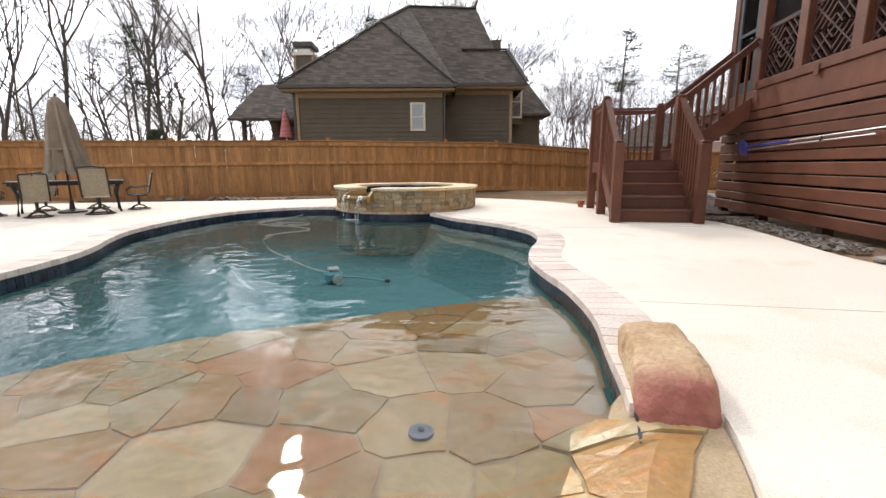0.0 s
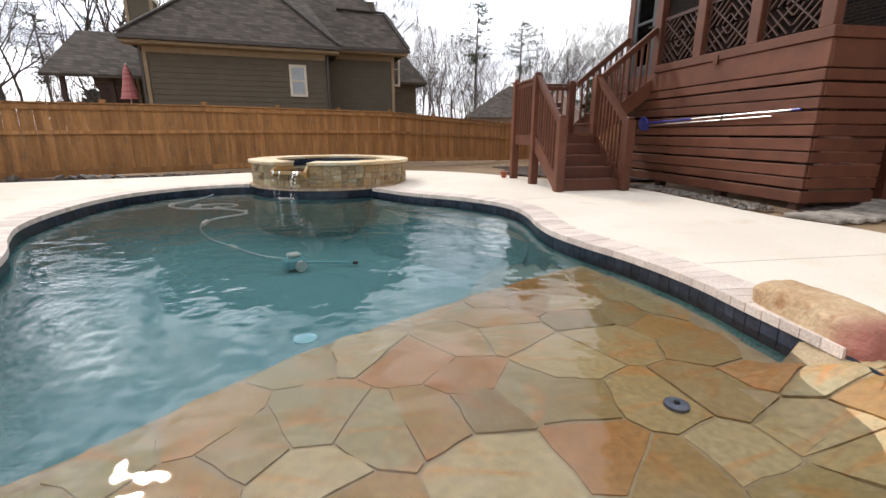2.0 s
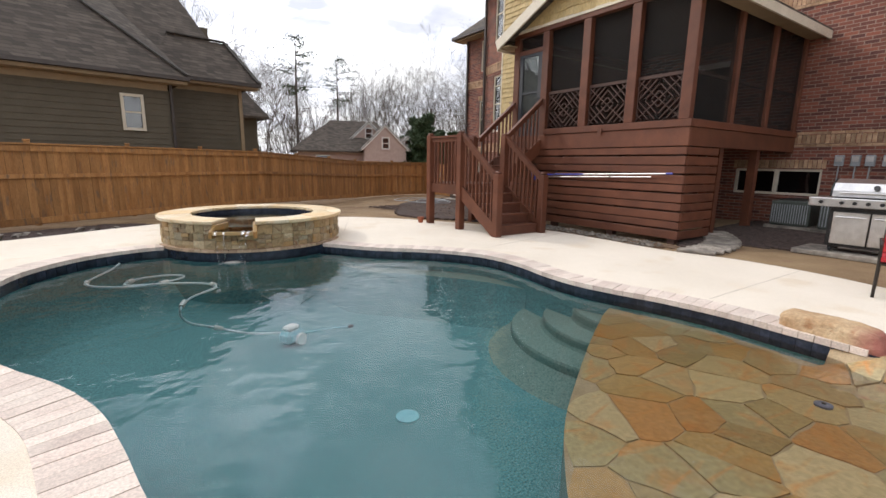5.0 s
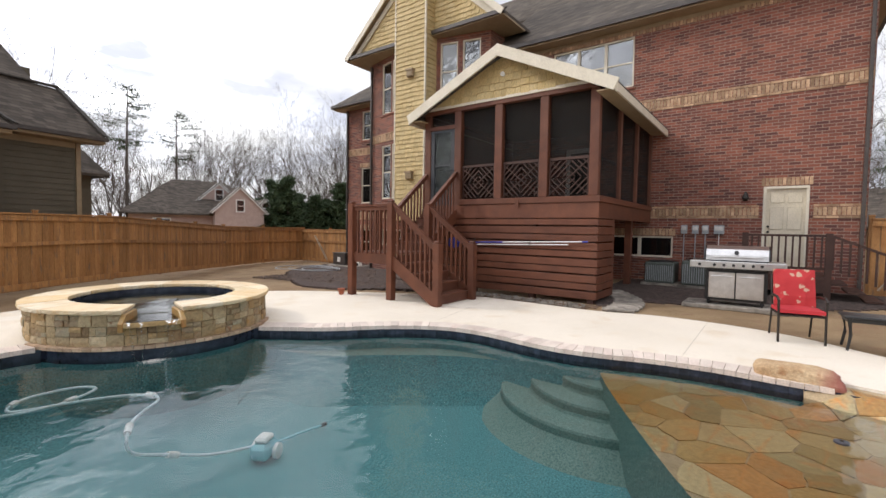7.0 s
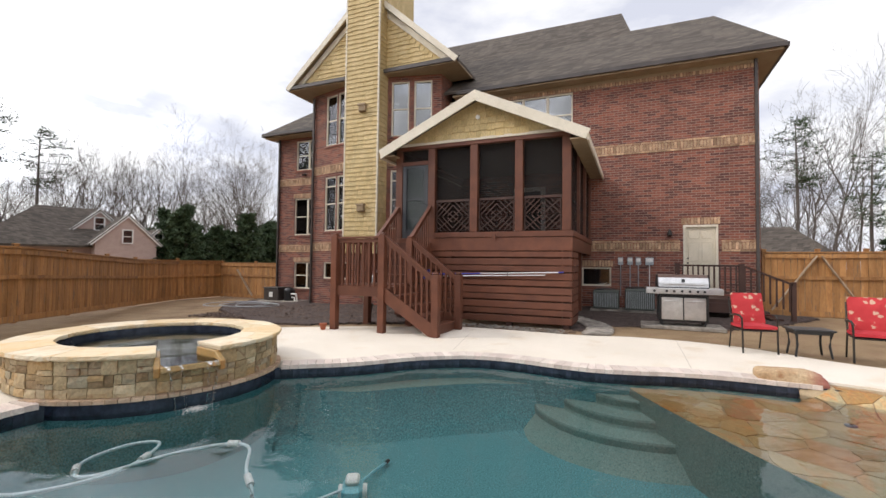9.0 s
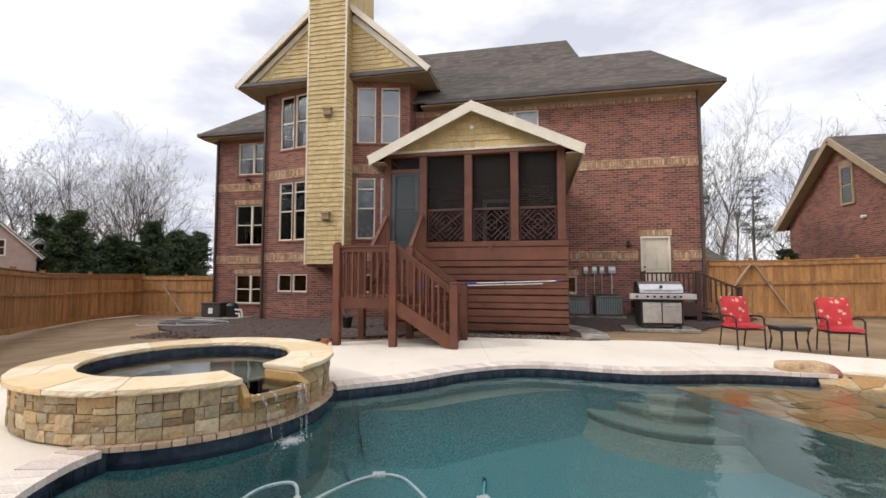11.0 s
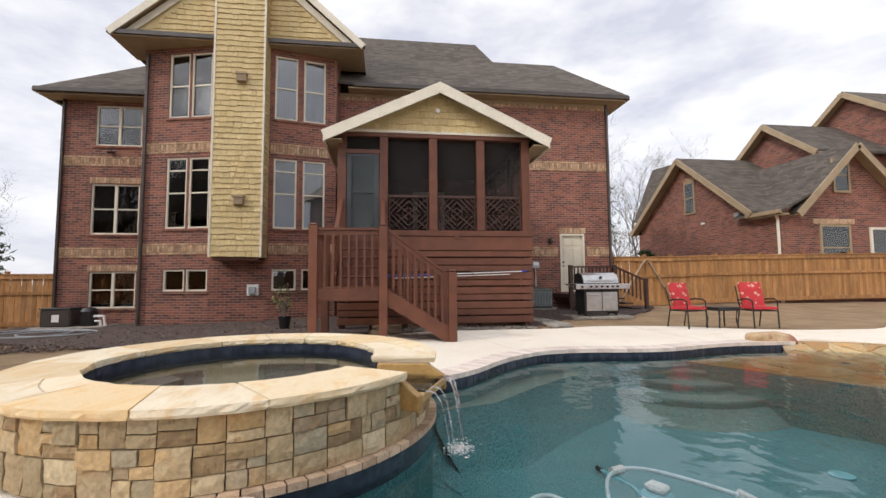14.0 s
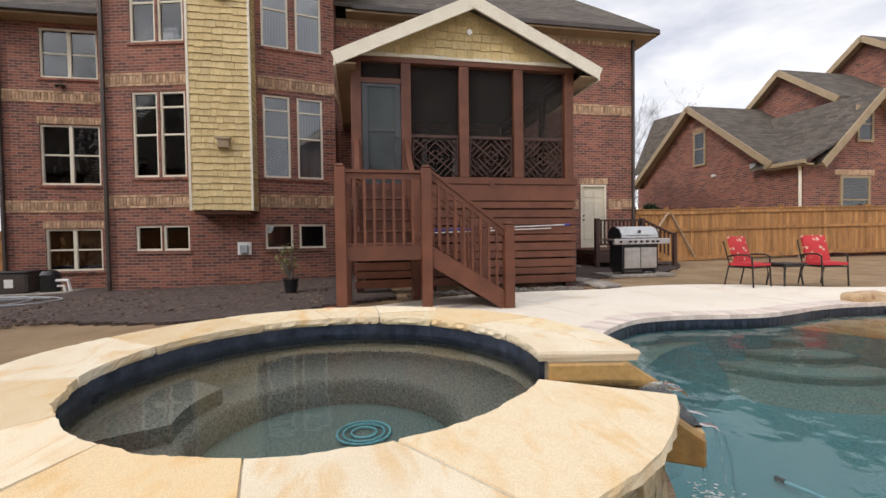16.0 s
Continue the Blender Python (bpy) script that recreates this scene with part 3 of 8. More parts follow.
def loft(rings, bm=None):
    bm = bm or bmesh.new()
    vr = [[bm.verts.new(p) for p in r] for r in rings]
    n = len(vr[0])
    for a, b in zip(vr, vr[1:]):
        for i in range(n):
            bm.faces.new((a[i], b[i], b[(i + 1) % n], a[(i + 1) % n]))
    return bm, vr


# shell of the pool: waterline tile, sloping side, floor
pool = tagged(new("pool_shell"), "free-form teal pebble plaster swimming pool", "swimming pool", kind="structure")
bm, vr = loft([[(x, y, ZW - 0.04) for x, y in POOL], [(x, y, -0.62) for x, y in offset(POOL, -0.07)], [(x, y, -0.90) for x, y in offset(POOL, -0.3)], [(x, y, -0.98) for x, y in offset(POOL, -0.75)]])
es = [bm.edges.get((vr[-1][i], vr[-1][(i + 1) % len(POOL)])) for i in range(len(POOL))]
bmesh.ops.triangle_fill(bm, use_beauty=True, use_dissolve=False, edges=es)
bmesh.ops.recalc_face_normals(bm, faces=bm.faces)
bmesh.ops.reverse_faces(bm, faces=bm.faces)
part("basin", bm, M_plaster, pool, smooth=True)
bm, vr = loft([[(x, y, ZD - 0.045) for x, y in POOL], [(x, y, ZW - 0.12) for x, y in offset(POOL, -0.006)]])
part("tile_backing", bm, M_tile, pool)

# flagstone ledge, its edge an arc across the pool
LEDGE_EDGE = spline([(2.3, 4.84), (1.75, 4.62), (1.2, 4.37), (0.5, 3.98), (-0.2, 3.56), (-0.75, 3.2), (-1.15, 2.85), (-1.55, 2.45), (-2.0, 2.1), (-2.6, 1.6)], 6, False)
LEDGE_EDGE = [(p.x, p.y) for p in LEDGE_EDGE]
ledge_poly = LEDGE_EDGE + [(-2.6, 0.6), (2.6, 0.6), (2.6, 4.9)]


def in_ledge(x, y):
    return inside(x, y, POOL_IN) and inside(x, y, ledge_poly)


POOL_IN = offset(POOL, 0.02)
bm = bmesh.new()
ST = 0.05
gx = [-2.7 + ST * i for i in range(98)]
gy = [1.2 + ST * i for i in range(76)]
gv = {}
for x in gx:
    for y in gy:
        if in_ledge(x, y):
            gv[(round(x, 2), round(y, 2))] = bm.verts.new((x, y, ledge_z(x, y) - 0.016))
for x in gx:
    for y in gy:
        k = [gv.get((round(x + a, 2), round(y + b, 2))) for a, b in ((0, 0), (ST, 0), (ST, ST), (0, ST))]
        if all(k):
            bm.faces.new(k)
ledge = part("ledge_bed", bm, M_grout, pool, "brown mortar bed of the sun shelf")
bm = bmesh.new()
rim = []
for i, (x, y) in enumerate(LEDGE_EDGE):
    a, b = LEDGE_EDGE[max(i - 1, 0)], LEDGE_EDGE[min(i + 1, len(LEDGE_EDGE) - 1)]
    t = Vector((b[0] - a[0], b[1] - a[1])).normalized()
    rim.append((bm.verts.new((x, y, -0.3058)), bm.verts.new((x - t.y * 0.14, y + t.x * 0.14, -0.3058))))
for a, b in zip(rim, rim[1:]):
    bm.faces.new((a[0], a[1], b[1], b[0]))
part("ledge_rim", bm, M_grout, pool)
bm = bmesh.new()
vt = [(bm.verts.new((x, y, -0.305)), bm.verts.new((x, y, -1.25))) for x, y in LEDGE_EDGE]
for a, b in zip(vt, vt[1:]):
    bm.faces.new((a[0], a[1], b[1], b[0]))
part("ledge_riser", bm, M_step, pool)
# three curved entry steps beside the ledge
for r, z in ((1.42, -0.66), (1.02, -0.53), (0.66, -0.40)):
    cx, cy = 1.95, 4.52
    rim = [(cx + r * math.cos(a), cy + r * math.sin(a)) for a in [radians(80 + 150 * i / 30) for i in range(31)]]
    skirt = [(cx + (r + 0.3) * math.cos(a), cy + (r + 0.3) * math.sin(a)) for a in [radians(80 + 150 * i / 30) for i in range(31)]]
    low = [(cx + (r + 0.015) * math.cos(a), cy + (r + 0.015) * math.sin(a)) for a in [radians(80 + 150 * i / 30) for i in range(31)]]
    bm = bmesh.new()
    rows = [[bm.verts.new((x, y, zz)) for x, y in ring] for ring, zz in ((skirt, -0.985), (low, z - 0.1), (low, z - 0.025), (rim, z))]
    for p, q in zip(rows, rows[1:]):
        for i in range(30):
            bm.faces.new((p[i], p[i + 1], q[i + 1], q[i]))
    hub = bm.verts.new((cx, cy, z))
    for i in range(30):
        bm.faces.new((rows[3][i], rows[3][i + 1], hub))
    bmesh.ops.recalc_face_normals(bm, faces=bm.faces)
    part("step", bm, M_step, pool, smooth=False)
# bench shelf along the stair side of the pool
bench = [(1.66, 6.0), (1.66, 6.65), (1.5, 7.1), (1.05, 7.72), (0.35, 8.34), (-0.1, 8.92)]
inner = [(1.58, 5.9), (1.36, 6.5), (1.12, 6.9), (0.7, 7.42), (0.08, 8.08), (-0.16, 8.86)]
bm = bmesh.new()
foot = [(x - 0.42, y - 0.28) for x, y in inner]
rows = [[bm.verts.new((x, y, z)) for x, y in line] for line, z in ((inner, -0.416), ([(x - 0.1, y - 0.06) for x, y in inner], -0.62), (foot, -0.985))]
for p, q in zip(rows, rows[1:]):
    for i in range(len(p) - 1):
        bm.faces.new((p[i], q[i], q[i + 1], p[i + 1]))
part("bench_front", bm, M_plaster, pool, smooth=True)
part("bench_top", prism(bench + inner[::-1], -0.424, -0.415), M_step, pool)
bm = bmesh.new()
WATER_IN = offset(POOL, -0.004)
vs = [bm.verts.new((x, y, ZW)) for x, y in WATER_IN]
bmesh.ops.triangle_fill(bm, use_beauty=True, use_dissolve=False, edges=[bm.edges.new((vs[i], vs[(i + 1) % len(vs)])) for i in range(len(vs))])
bmesh.ops.recalc_face_normals(bm, faces=bm.faces)
if sum(f.normal.z for f in bm.faces) < 0:
    bmesh.ops.reverse_faces(bm, faces=bm.faces)
tagged(obj("water", bm, M_water), "clear still pool water with small ripples", "water", kind="structure")

# ---- spa ----
spa = empty("spa", SPA[0], SPA[1], 0, 0, "round raised spa faced with buff stone, cream flagstone cap", "spa")
R_IN, R_WALL, R_CAP = 1.115, 1.57, 1.61
Z_CAP, CAP_T = 0.405, 0.05
SPILL = radians(247.3)      # direction of the spillway
SPILL_W = 0.31            # half width


def arc_ring(r0, r1, z0, z1, a0, a1, n=40):
    bm = bmesh.new()
    full = abs(a1 - a0) > 6.28
    rows = []
    for i in range(n + (0 if full else 1)):
        a = a0 + (a1 - a0) * i / n
        c, s = math.cos(a), math.sin(a)
        rows.append([bm.verts.new((r * c, r * s, z)) for r, z in ((r0, z0), (r1, z0), (r1, z1), (r0, z1))])
    m = len(rows)
    for i in range(m if full else m - 1):
        p, q = rows[i], rows[(i + 1) % m]
        for k in range(4):
            bm.faces.new((p[k], p[(k + 1) % 4], q[(k + 1) % 4], q[k]))
    if not full:
        bm.faces.new(rows[0])
        bm.faces.new(rows[-1][::-1])
    bmesh.ops.recalc_face_normals(bm, faces=bm.faces)
    return bm


gap = SPILL_W / R_WALL
part("wall_core", arc_ring(R_IN + 0.02, R_WALL - 0.05, -1.2, Z_CAP - CAP_T, SPILL + gap, SPILL - gap + 2 * math.pi, 60), M_mortar, spa)
part("spill_core", arc_ring(R_IN + 0.02, R_WALL - 0.05, -1.2, 0.2, SPILL - gap, SPILL + gap, 6), M_mortar, spa)
part("inner_tile", arc_ring(R_IN - 0.012, R_IN + 0.02, 0.23, Z_CAP - CAP_T, SPILL + gap * 1.3, SPILL - gap * 1.3 + 2 * math.pi, 60), M_tile, spa, "dark slate-blue waterline tile")
bm = lathe([(0.66, -0.14), (0.665, 0.04), (0.71, 0.07), (R_IN + 0.01, 0.08), (R_IN + 0.015, 0.24)], 48)
bmesh.ops.delete(bm, geom=[f for f in bm.faces if len(f.verts) > 8], context="FACES_ONLY")
bmesh.ops.reverse_faces(bm, faces=bm.faces)
part("basin", bm, M_spabasin, spa, "grey pebble basin with a bench", True)
bm = bmesh.new()
bmesh.ops.create_circle(bm, cap_ends=True, segments=48, radius=0.67)
bmesh.ops.translate(bm, vec=(0, 0, -0.10), verts=bm.verts)
part("basin_floor", bm, M_spafloor, spa, "grey-green pebble floor")
# a raised lounge seat against the house side
seat = [((R_IN - 0.0) * math.cos(radians(a)), (R_IN - 0.0) * math.sin(radians(a))) for a in range(55, 106, 5)] + [(0.72 * math.cos(radians(a)), 0.72 * math.sin(radians(a))) for a in range(100, 59, -5)]
part("seat", prism(seat, 0.05, 0.16), M_spabasin, spa)
bm = bmesh.new()
bmesh.ops.create_circle(bm, cap_ends=True, segments=64, radius=R_IN - 0.004)
bmesh.ops.translate(bm, vec=(0, 0, 0.278), verts=bm.verts)
part("water", bm, M_spawater, spa, "clear spa water")
bm = bmesh.new()
for r0 in (0.15, 0.115, 0.07):
    tube(bm, [(r0 * math.cos(k * 0.2618), r0 * math.sin(k * 0.2618), -0.098) for k in range(25)], 0.007, 6)
d = part("drain_cover", bm, M_cyan, spa, "pale blue drain cover")
d.location = (0.16, -0.17, 0.012)

# ---- house ----
XM, XW = 10.1, 11.1       # main wall, recessed wing wall
house = empty("house", XM, 6, 0, 0, "three-storey red brick house with tan brick bands", "house")


def hp(name, bm, material, label="", parent=None, smooth=False):
    """A part of the house, given in world places."""
    o = obj(name, bm, material, None, label, smooth)
    o.parent = parent or house
    o.matrix_parent_inverse = house.matrix_world.inverted() if parent is None else Matrix()
    return o


def wall_holes(name, x, y0, y1, z0, z1, holes, thick=0.3, material=None):
    """A wall in the plane x with rectangular openings (ya, yb, za, zb)."""
    ys = sorted({y0, y1, *[h[0] for h in holes], *[h[1] for h in holes]})
    zs = sorted({z0, z1, *[h[2] for h in holes], *[h[3] for h in holes]})
    bm = bmesh.new()
    for ya, yb in zip(ys, ys[1:]):
        for za, zb in zip(zs, zs[1:]):
            cy, cz = (ya + yb) / 2, (za + zb) / 2
            if any(h[0] < cy < h[1] and h[2] < cz < h[3] for h in holes):
                continue
            box(bm, x, ya, za, x + thick, yb, zb)
    bmesh.ops.remove_doubles(bm, verts=bm.verts, dist=0.0005)
    seen = {}
    for f in bm.faces:
        k = tuple(round(c, 3) for c in f.calc_center_median())
        seen.setdefault(k, []).append(f)
    bmesh.ops.delete(bm, geom=[f for fs in seen.values() if len(fs) > 1 for f in fs], context="FACES_ONLY")
    return hp(name, bm, material or M_brick)


def window_part(m, w, h, sashes=2, transom=False, curtain=False, mullion=True):
    """A vinyl window in the plane x = 0, facing -x, w along y, h along z, placed by m."""
    # near-black sheet behind the pane stands in for the shaded room
    holder = obj("window", bx(0.10, -w / 2, 0, 0.12, w / 2, h), M_roomshade)
    holder.parent = house
    holder.matrix_parent_inverse = house.matrix_world.inverted()
    holder.matrix_basis = m
    f = bmesh.new()
    t = 0.055
    box(f, -0.02, -w / 2, 0, 0.06, -w / 2 + t, h)
    box(f, -0.02, w / 2 - t, 0, 0.06, w / 2, h)
    box(f, -0.02, -w / 2 + t, h - t, 0.06, w / 2 - t, h)
    box(f, -0.02, -w / 2 + t, 0, 0.06, w / 2 - t, t)
    n = sashes
    for i in range(1, n):
        y = -w / 2 + w * i / n
        box(f, -0.018, y - 0.045, t, 0.06, y + 0.045, h - t)
    if mullion:
        box(f, 0.0, -w / 2 + t, h * 0.5 - 0.022, 0.05, w / 2 - t, h * 0.5 + 0.022)
    if transom:
        box(f, -0.004, -w / 2 + t, h * 0.82 - 0.02, 0.05, w / 2 - t, h * 0.82 + 0.02)
    part("frame", f, M_trim, holder, "cream vinyl frame")
    part("pane", bx(0.025, -w / 2 + t, t, 0.031, w / 2 - t, h - t), M_pane, holder).visible_shadow = False
    if curtain:
        c = bmesh.new()
        k = 26
        a = [c.verts.new((0.085 + 0.004 * math.sin(i * 1.9), -w / 2 + t + (w - 2 * t) * i / k, t)) for i in range(k + 1)]
        b = [c.verts.new((v.co.x, v.co.y, h - t)) for v in a]
        for i in range(k):
            c.faces.new((a[i], a[i + 1], b[i + 1], b[i]))
        part("curtain", c, M_curtain, holder, "white drawn curtain")
    return holder


def soldier_band(x, y0, y1, z, m=None, inv=False, lintel=False, h=0.2):
    """A row of tan bricks on end between two thin courses; each brick is a piece."""
    n = max(1, round((y1 - y0) / 0.088))
    bm = bmesh.new()
    for i in range(n):
        ya = y0 + (y1 - y0) * i / n
        t = 0.012 + random.uniform(-0.004, 0.006)
        box(bm, x - t, ya + 0.008, z, x + 0.01, ya + (y1 - y0) / n - 0.008, z + h)
    if not lintel:
        k = max(1, round((y1 - y0) / 0.24))
        for za in (z - 0.068, z + h + 0.012):
            for i in range(k):
                ya = y0 + (y1 - y0) * i / k
                box(bm, x - 0.016 - random.uniform(0, 0.005), ya + 0.005, za, x + 0.01, ya + (y1 - y0) / k - 0.005, za + 0.056)
    if m is not None:
        bmesh.ops.transform(bm, matrix=m, verts=bm.verts)
    return hp("brick_band" if not lintel else "lintel", bm, M_tanbrick_i, "tan brick course")


def tan_island():
    m = M_tanbrick.copy()
    m.name = "tan_brick_islands"
    n, l = m.node_tree.nodes, m.node_tree.links
    g = n.new("ShaderNodeNewGeometry")
    for o in [k for k in n if k.type == "OBJECT_INFO"]:
        for k in list(o.outputs["Random"].links):
            l.new(g.outputs["Random Per Island"], k.to_socket)
    return m


M_tanbrick_i = tan_island()
Y_R, Y_BR, Y_BL, Y_L = 1.15, 10.95, 16.9, 20.2
Z_EAVE = 7.5
# main wall, right of the bay
door_h = (2.2, 3.12, 0.6, 2.68)
bwin = (5.18, 7.0, 0.74, 1.36)
uwin = (6.4, 8.95, 5.8, 7.28)
wall_holes("wall", XM, Y_R, Y_BR, -0.6, Z_EAVE, [door_h, bwin, uwin])
hp("wall", bx(XM + 0.301, Y_R, -0.6, XM + 9, Y_R + 0.3, Z_EAVE), M_brick)
wl1, wl2, wl3 = (17.7, 19.15, 0.18, 1.40), (17.68, 19.2, 2.66, 4.38), (17.68, 19.15, 5.7, 7.1)
wall_holes("wall", XW, Y_BL - 0.3, Y_L, -0.8, Z_EAVE - 0.25, [wl1, wl2, wl3])
hp("wall", bx(XW + 0.301, Y_L - 0.3, -0.8, XW + 8, Y_L, Z_EAVE - 0.25), M_brick)
hp("wall_back", bx(XM + 8.7, Y_R + 0.3, -0.6, XM + 9, Y_L - 0.3, Z_EAVE - 0.3), M_brick)
for z in (1.945, 5.065):
    for ya, yb in ((Y_R + 0.01, door_h[0] - 0.08 if z < 3 else 6.0), (door_h[1] + 0.08, Y_BR - 0.01) if z < 3 else (6.0, Y_BR - 0.01)):
        soldier_band(XM, ya, yb, z)
    soldier_band(XW, Y_BL, Y_L - 0.01, z)
soldier_band(XM, Y_R + 0.02, Y_BR, 7.28, lintel=True, h=0.12)
for x, (a, b, c, d) in ((XM, door_h), (XM, bwin), (XW, wl1), (XW, wl2)):
    soldier_band(x, a - 0.06, b + 0.06, d + 0.02, lintel=True, h=0.2)
window_part(pose(XM + 0.06, (bwin[0] + bwin[1]) / 2, bwin[2]), bwin[1] - bwin[0], bwin[3] - bwin[2], 2, mullion=False)
window_part(pose(XM + 0.06, (uwin[0] + uwin[1]) / 2, uwin[2]), uwin[1] - uwin[0], uwin[3] - uwin[2], 3, curtain=True)
window_part(pose(XW + 0.06, (wl1[0] + wl1[1]) / 2, wl1[2]), wl1[1] - wl1[0], wl1[3] - wl1[2], 2)
sw = window_part(pose(XW + 0.06, (wl2[0] + wl2[1]) / 2, wl2[2]), wl2[1] - wl2[0], wl2[3] - wl2[2], 2)
for k in range(18):
    for yy in (-0.37, 0.37):
        part("shutter_slat", bar((0.075, yy - 0.29, 0.12 + 0.085 * k), (0.075, yy + 0.29, 0.12 + 0.085 * k), 0.01, 0.06, (1, 0, 0.7)), M_shutter, sw)
window_part(pose(XW + 0.06, (wl3[0] + wl3[1]) / 2, wl3[2]), wl3[1] - wl3[0], wl3[3] - wl3[2], 2, curtain=True)
for x, (a, b, c, d) in ((XM, bwin), (XW, wl1), (XW, wl2), (XW, wl3), (XM, uwin)):
    hp("sill", bx(x - 0.04, a - 0.05, c - 0.075, x + 0.12, b + 0.05, c - 0.004), M_brick)

# bay: two canted facets and a flat middle behind the chimney
BAY = [(XW + 0.2, 16.9), (9.5, 16.85), (8.95, 14.6), (8.93, 12.9), (9.4, 10.95), (XM + 0.2, 10.9)]
Z_BAY = 8.35


def facet(a, b, holes, z0=-0.7, z1=Z_BAY):
    """A bay facet from a to b (plan), with openings given along it. Returns its pose (local y along the facet, facing -x)."""
    d = Vector((b[0] - a[0], b[1] - a[1], 0))
    L = d.length
    m = Matrix.Translation((a[0], a[1], 0)) @ Matrix.Rotation(math.atan2(-d.y, -d.x) - math.pi / 2, 4, "Z")
    o = wall_holes("wall", 0, -L, 0, z0, z1, holes, 0.25)
    o.matrix_basis = m
    return m, L


for a, b, wins in ((BAY[1], BAY[2], (0.84, 1.58)), (BAY[3], BAY[4], (0.12, 0.98)), (BAY[2], BAY[3], ()), (BAY[0], BAY[1], ()), (BAY[4], BAY[5], ())):
    holes = []
    L = math.dist(a, b)
    for s in wins:
        for za, zb, w in ((0.76, 1.42, 0.70), (2.66, 4.85, 0.68), (6.1, 8.15, 0.68)):
            holes.append((-s - w, -s, za, zb))
    m, L = facet(a, b, holes)
    for ha, hb, za, zb in holes:
        window_part(m @ pose(0.05, (ha + hb) / 2, za), hb - ha, zb - za, 1, transom=2 < za < 5, curtain=za > 5 or (za > 2 and ha < -0.9), mullion=za > 2)
        hp("sill", bx(-0.04, ha - 0.05, za - 0.075, 0.1, hb + 0.05, za - 0.004), M_brick).matrix_basis = m
    for z in (1.945, 5.065):
        soldier_band(0, -L + 0.01, -0.01, z).matrix_basis = m

def wedge(bm, axis, x, a, b, z0, z1, t0=0.034, t1=0.008):
    """One shake on the face x (axis "x", running a..b in y) or on the face y = x (axis "y", running in x): thick at its foot."""
    q = [(-t0, z0), (0.002, z0), (0.002, z1), (-t1, z1)]
    r = []
    for s in (a, b):
        r.append([bm.verts.new((x + o, s, z) if axis == "x" else (s, x + o, z)) for o, z in q])
    for k in range(4):
        bm.faces.new((r[0][k], r[0][(k + 1) % 4], r[1][(k + 1) % 4], r[1][k]))
    bm.faces.new(r[0][::-1])
    bm.faces.new(r[1])
    bmesh.ops.recalc_face_normals(bm, faces=bm.faces[-6:])
    return bm


def shakes(put, axis, x, z0, z1, span, rest, limit):
    """Courses of shakes; span(z) gives the run at a height. Pieces are made singly up to the height limit, those above are joined."""
    z = z0
    while z < z1:
        a, b = span(z)
        while a < b - 0.04:
            w = min(random.uniform(0.12, 0.27), b - a)
            lo = z + random.uniform(-0.022, 0.01)
            if z < limit:
                put("shake", wedge(bmesh.new(), axis, x, a + 0.003, a + w - 0.003, lo, z + 0.163), M_shake)
            else:
                wedge(rest, axis, x, a + 0.003, a + w - 0.003, lo, z + 0.163)
            a += w
        z += 0.165


# chimney chase: shakes over a cantilevered box
CH = (8.3, 12.95, 8.95, 14.35)
chim = hp("chimney", bx(CH[0], CH[1], 1.76, CH[2] + 2.0, CH[3], 13.4), M_shake, "yellow shake chimney chase")
rest = bmesh.new()
shakes(hp, "x", CH[0], 1.76, 13.2, lambda z: (CH[1], CH[3]), rest, 6.6)
shakes(hp, "y", CH[1], 1.76, 13.2, lambda z: (CH[0], CH[2]), rest, 6.6)
tagged(hp("upper_cladding", rest, M_shake), kind="stuff")
for y in (CH[1], CH[3]):
    hp("corner_board", bx(CH[0] - 0.035, y - 0.035 if y == CH[1] else y - 0.02, 1.74, CH[0] + 0.03, y + 0.02 if y == CH[1] else y + 0.035, 13.4), M_trim)
hp("chimney_soffit", bx(CH[0] + 0.05, CH[1] + 0.05, 1.66, CH[2] + 0.2, CH[3] - 0.05, 1.757), M_stain)
for z in (3.25, 6.9):
    v = bmesh.new()
    box(v, CH[0] - 0.16, 13.42, z, CH[0] - 0.02, 13.7, z + 0.26, 0.02)
    box(v, CH[0] - 0.19, 13.40, z + 0.22, CH[0] - 0.02, 13.72, z + 0.28)
    for k in range(3):
        box(v, CH[0] - 0.17, 13.45, z + 0.03 + k * 0.06, CH[0] - 0.155, 13.67, z + 0.05 + k * 0.06)
    hp("flue_vent", v, M_tantrim, "tan vent hood on the chimney")

# roofs
def roof_part(name, corners, thick=0.14, material=None, parent=None):
    return hp(name, slab(corners, thick), material or M_roof_r, "grey-brown asphalt shingle roof")


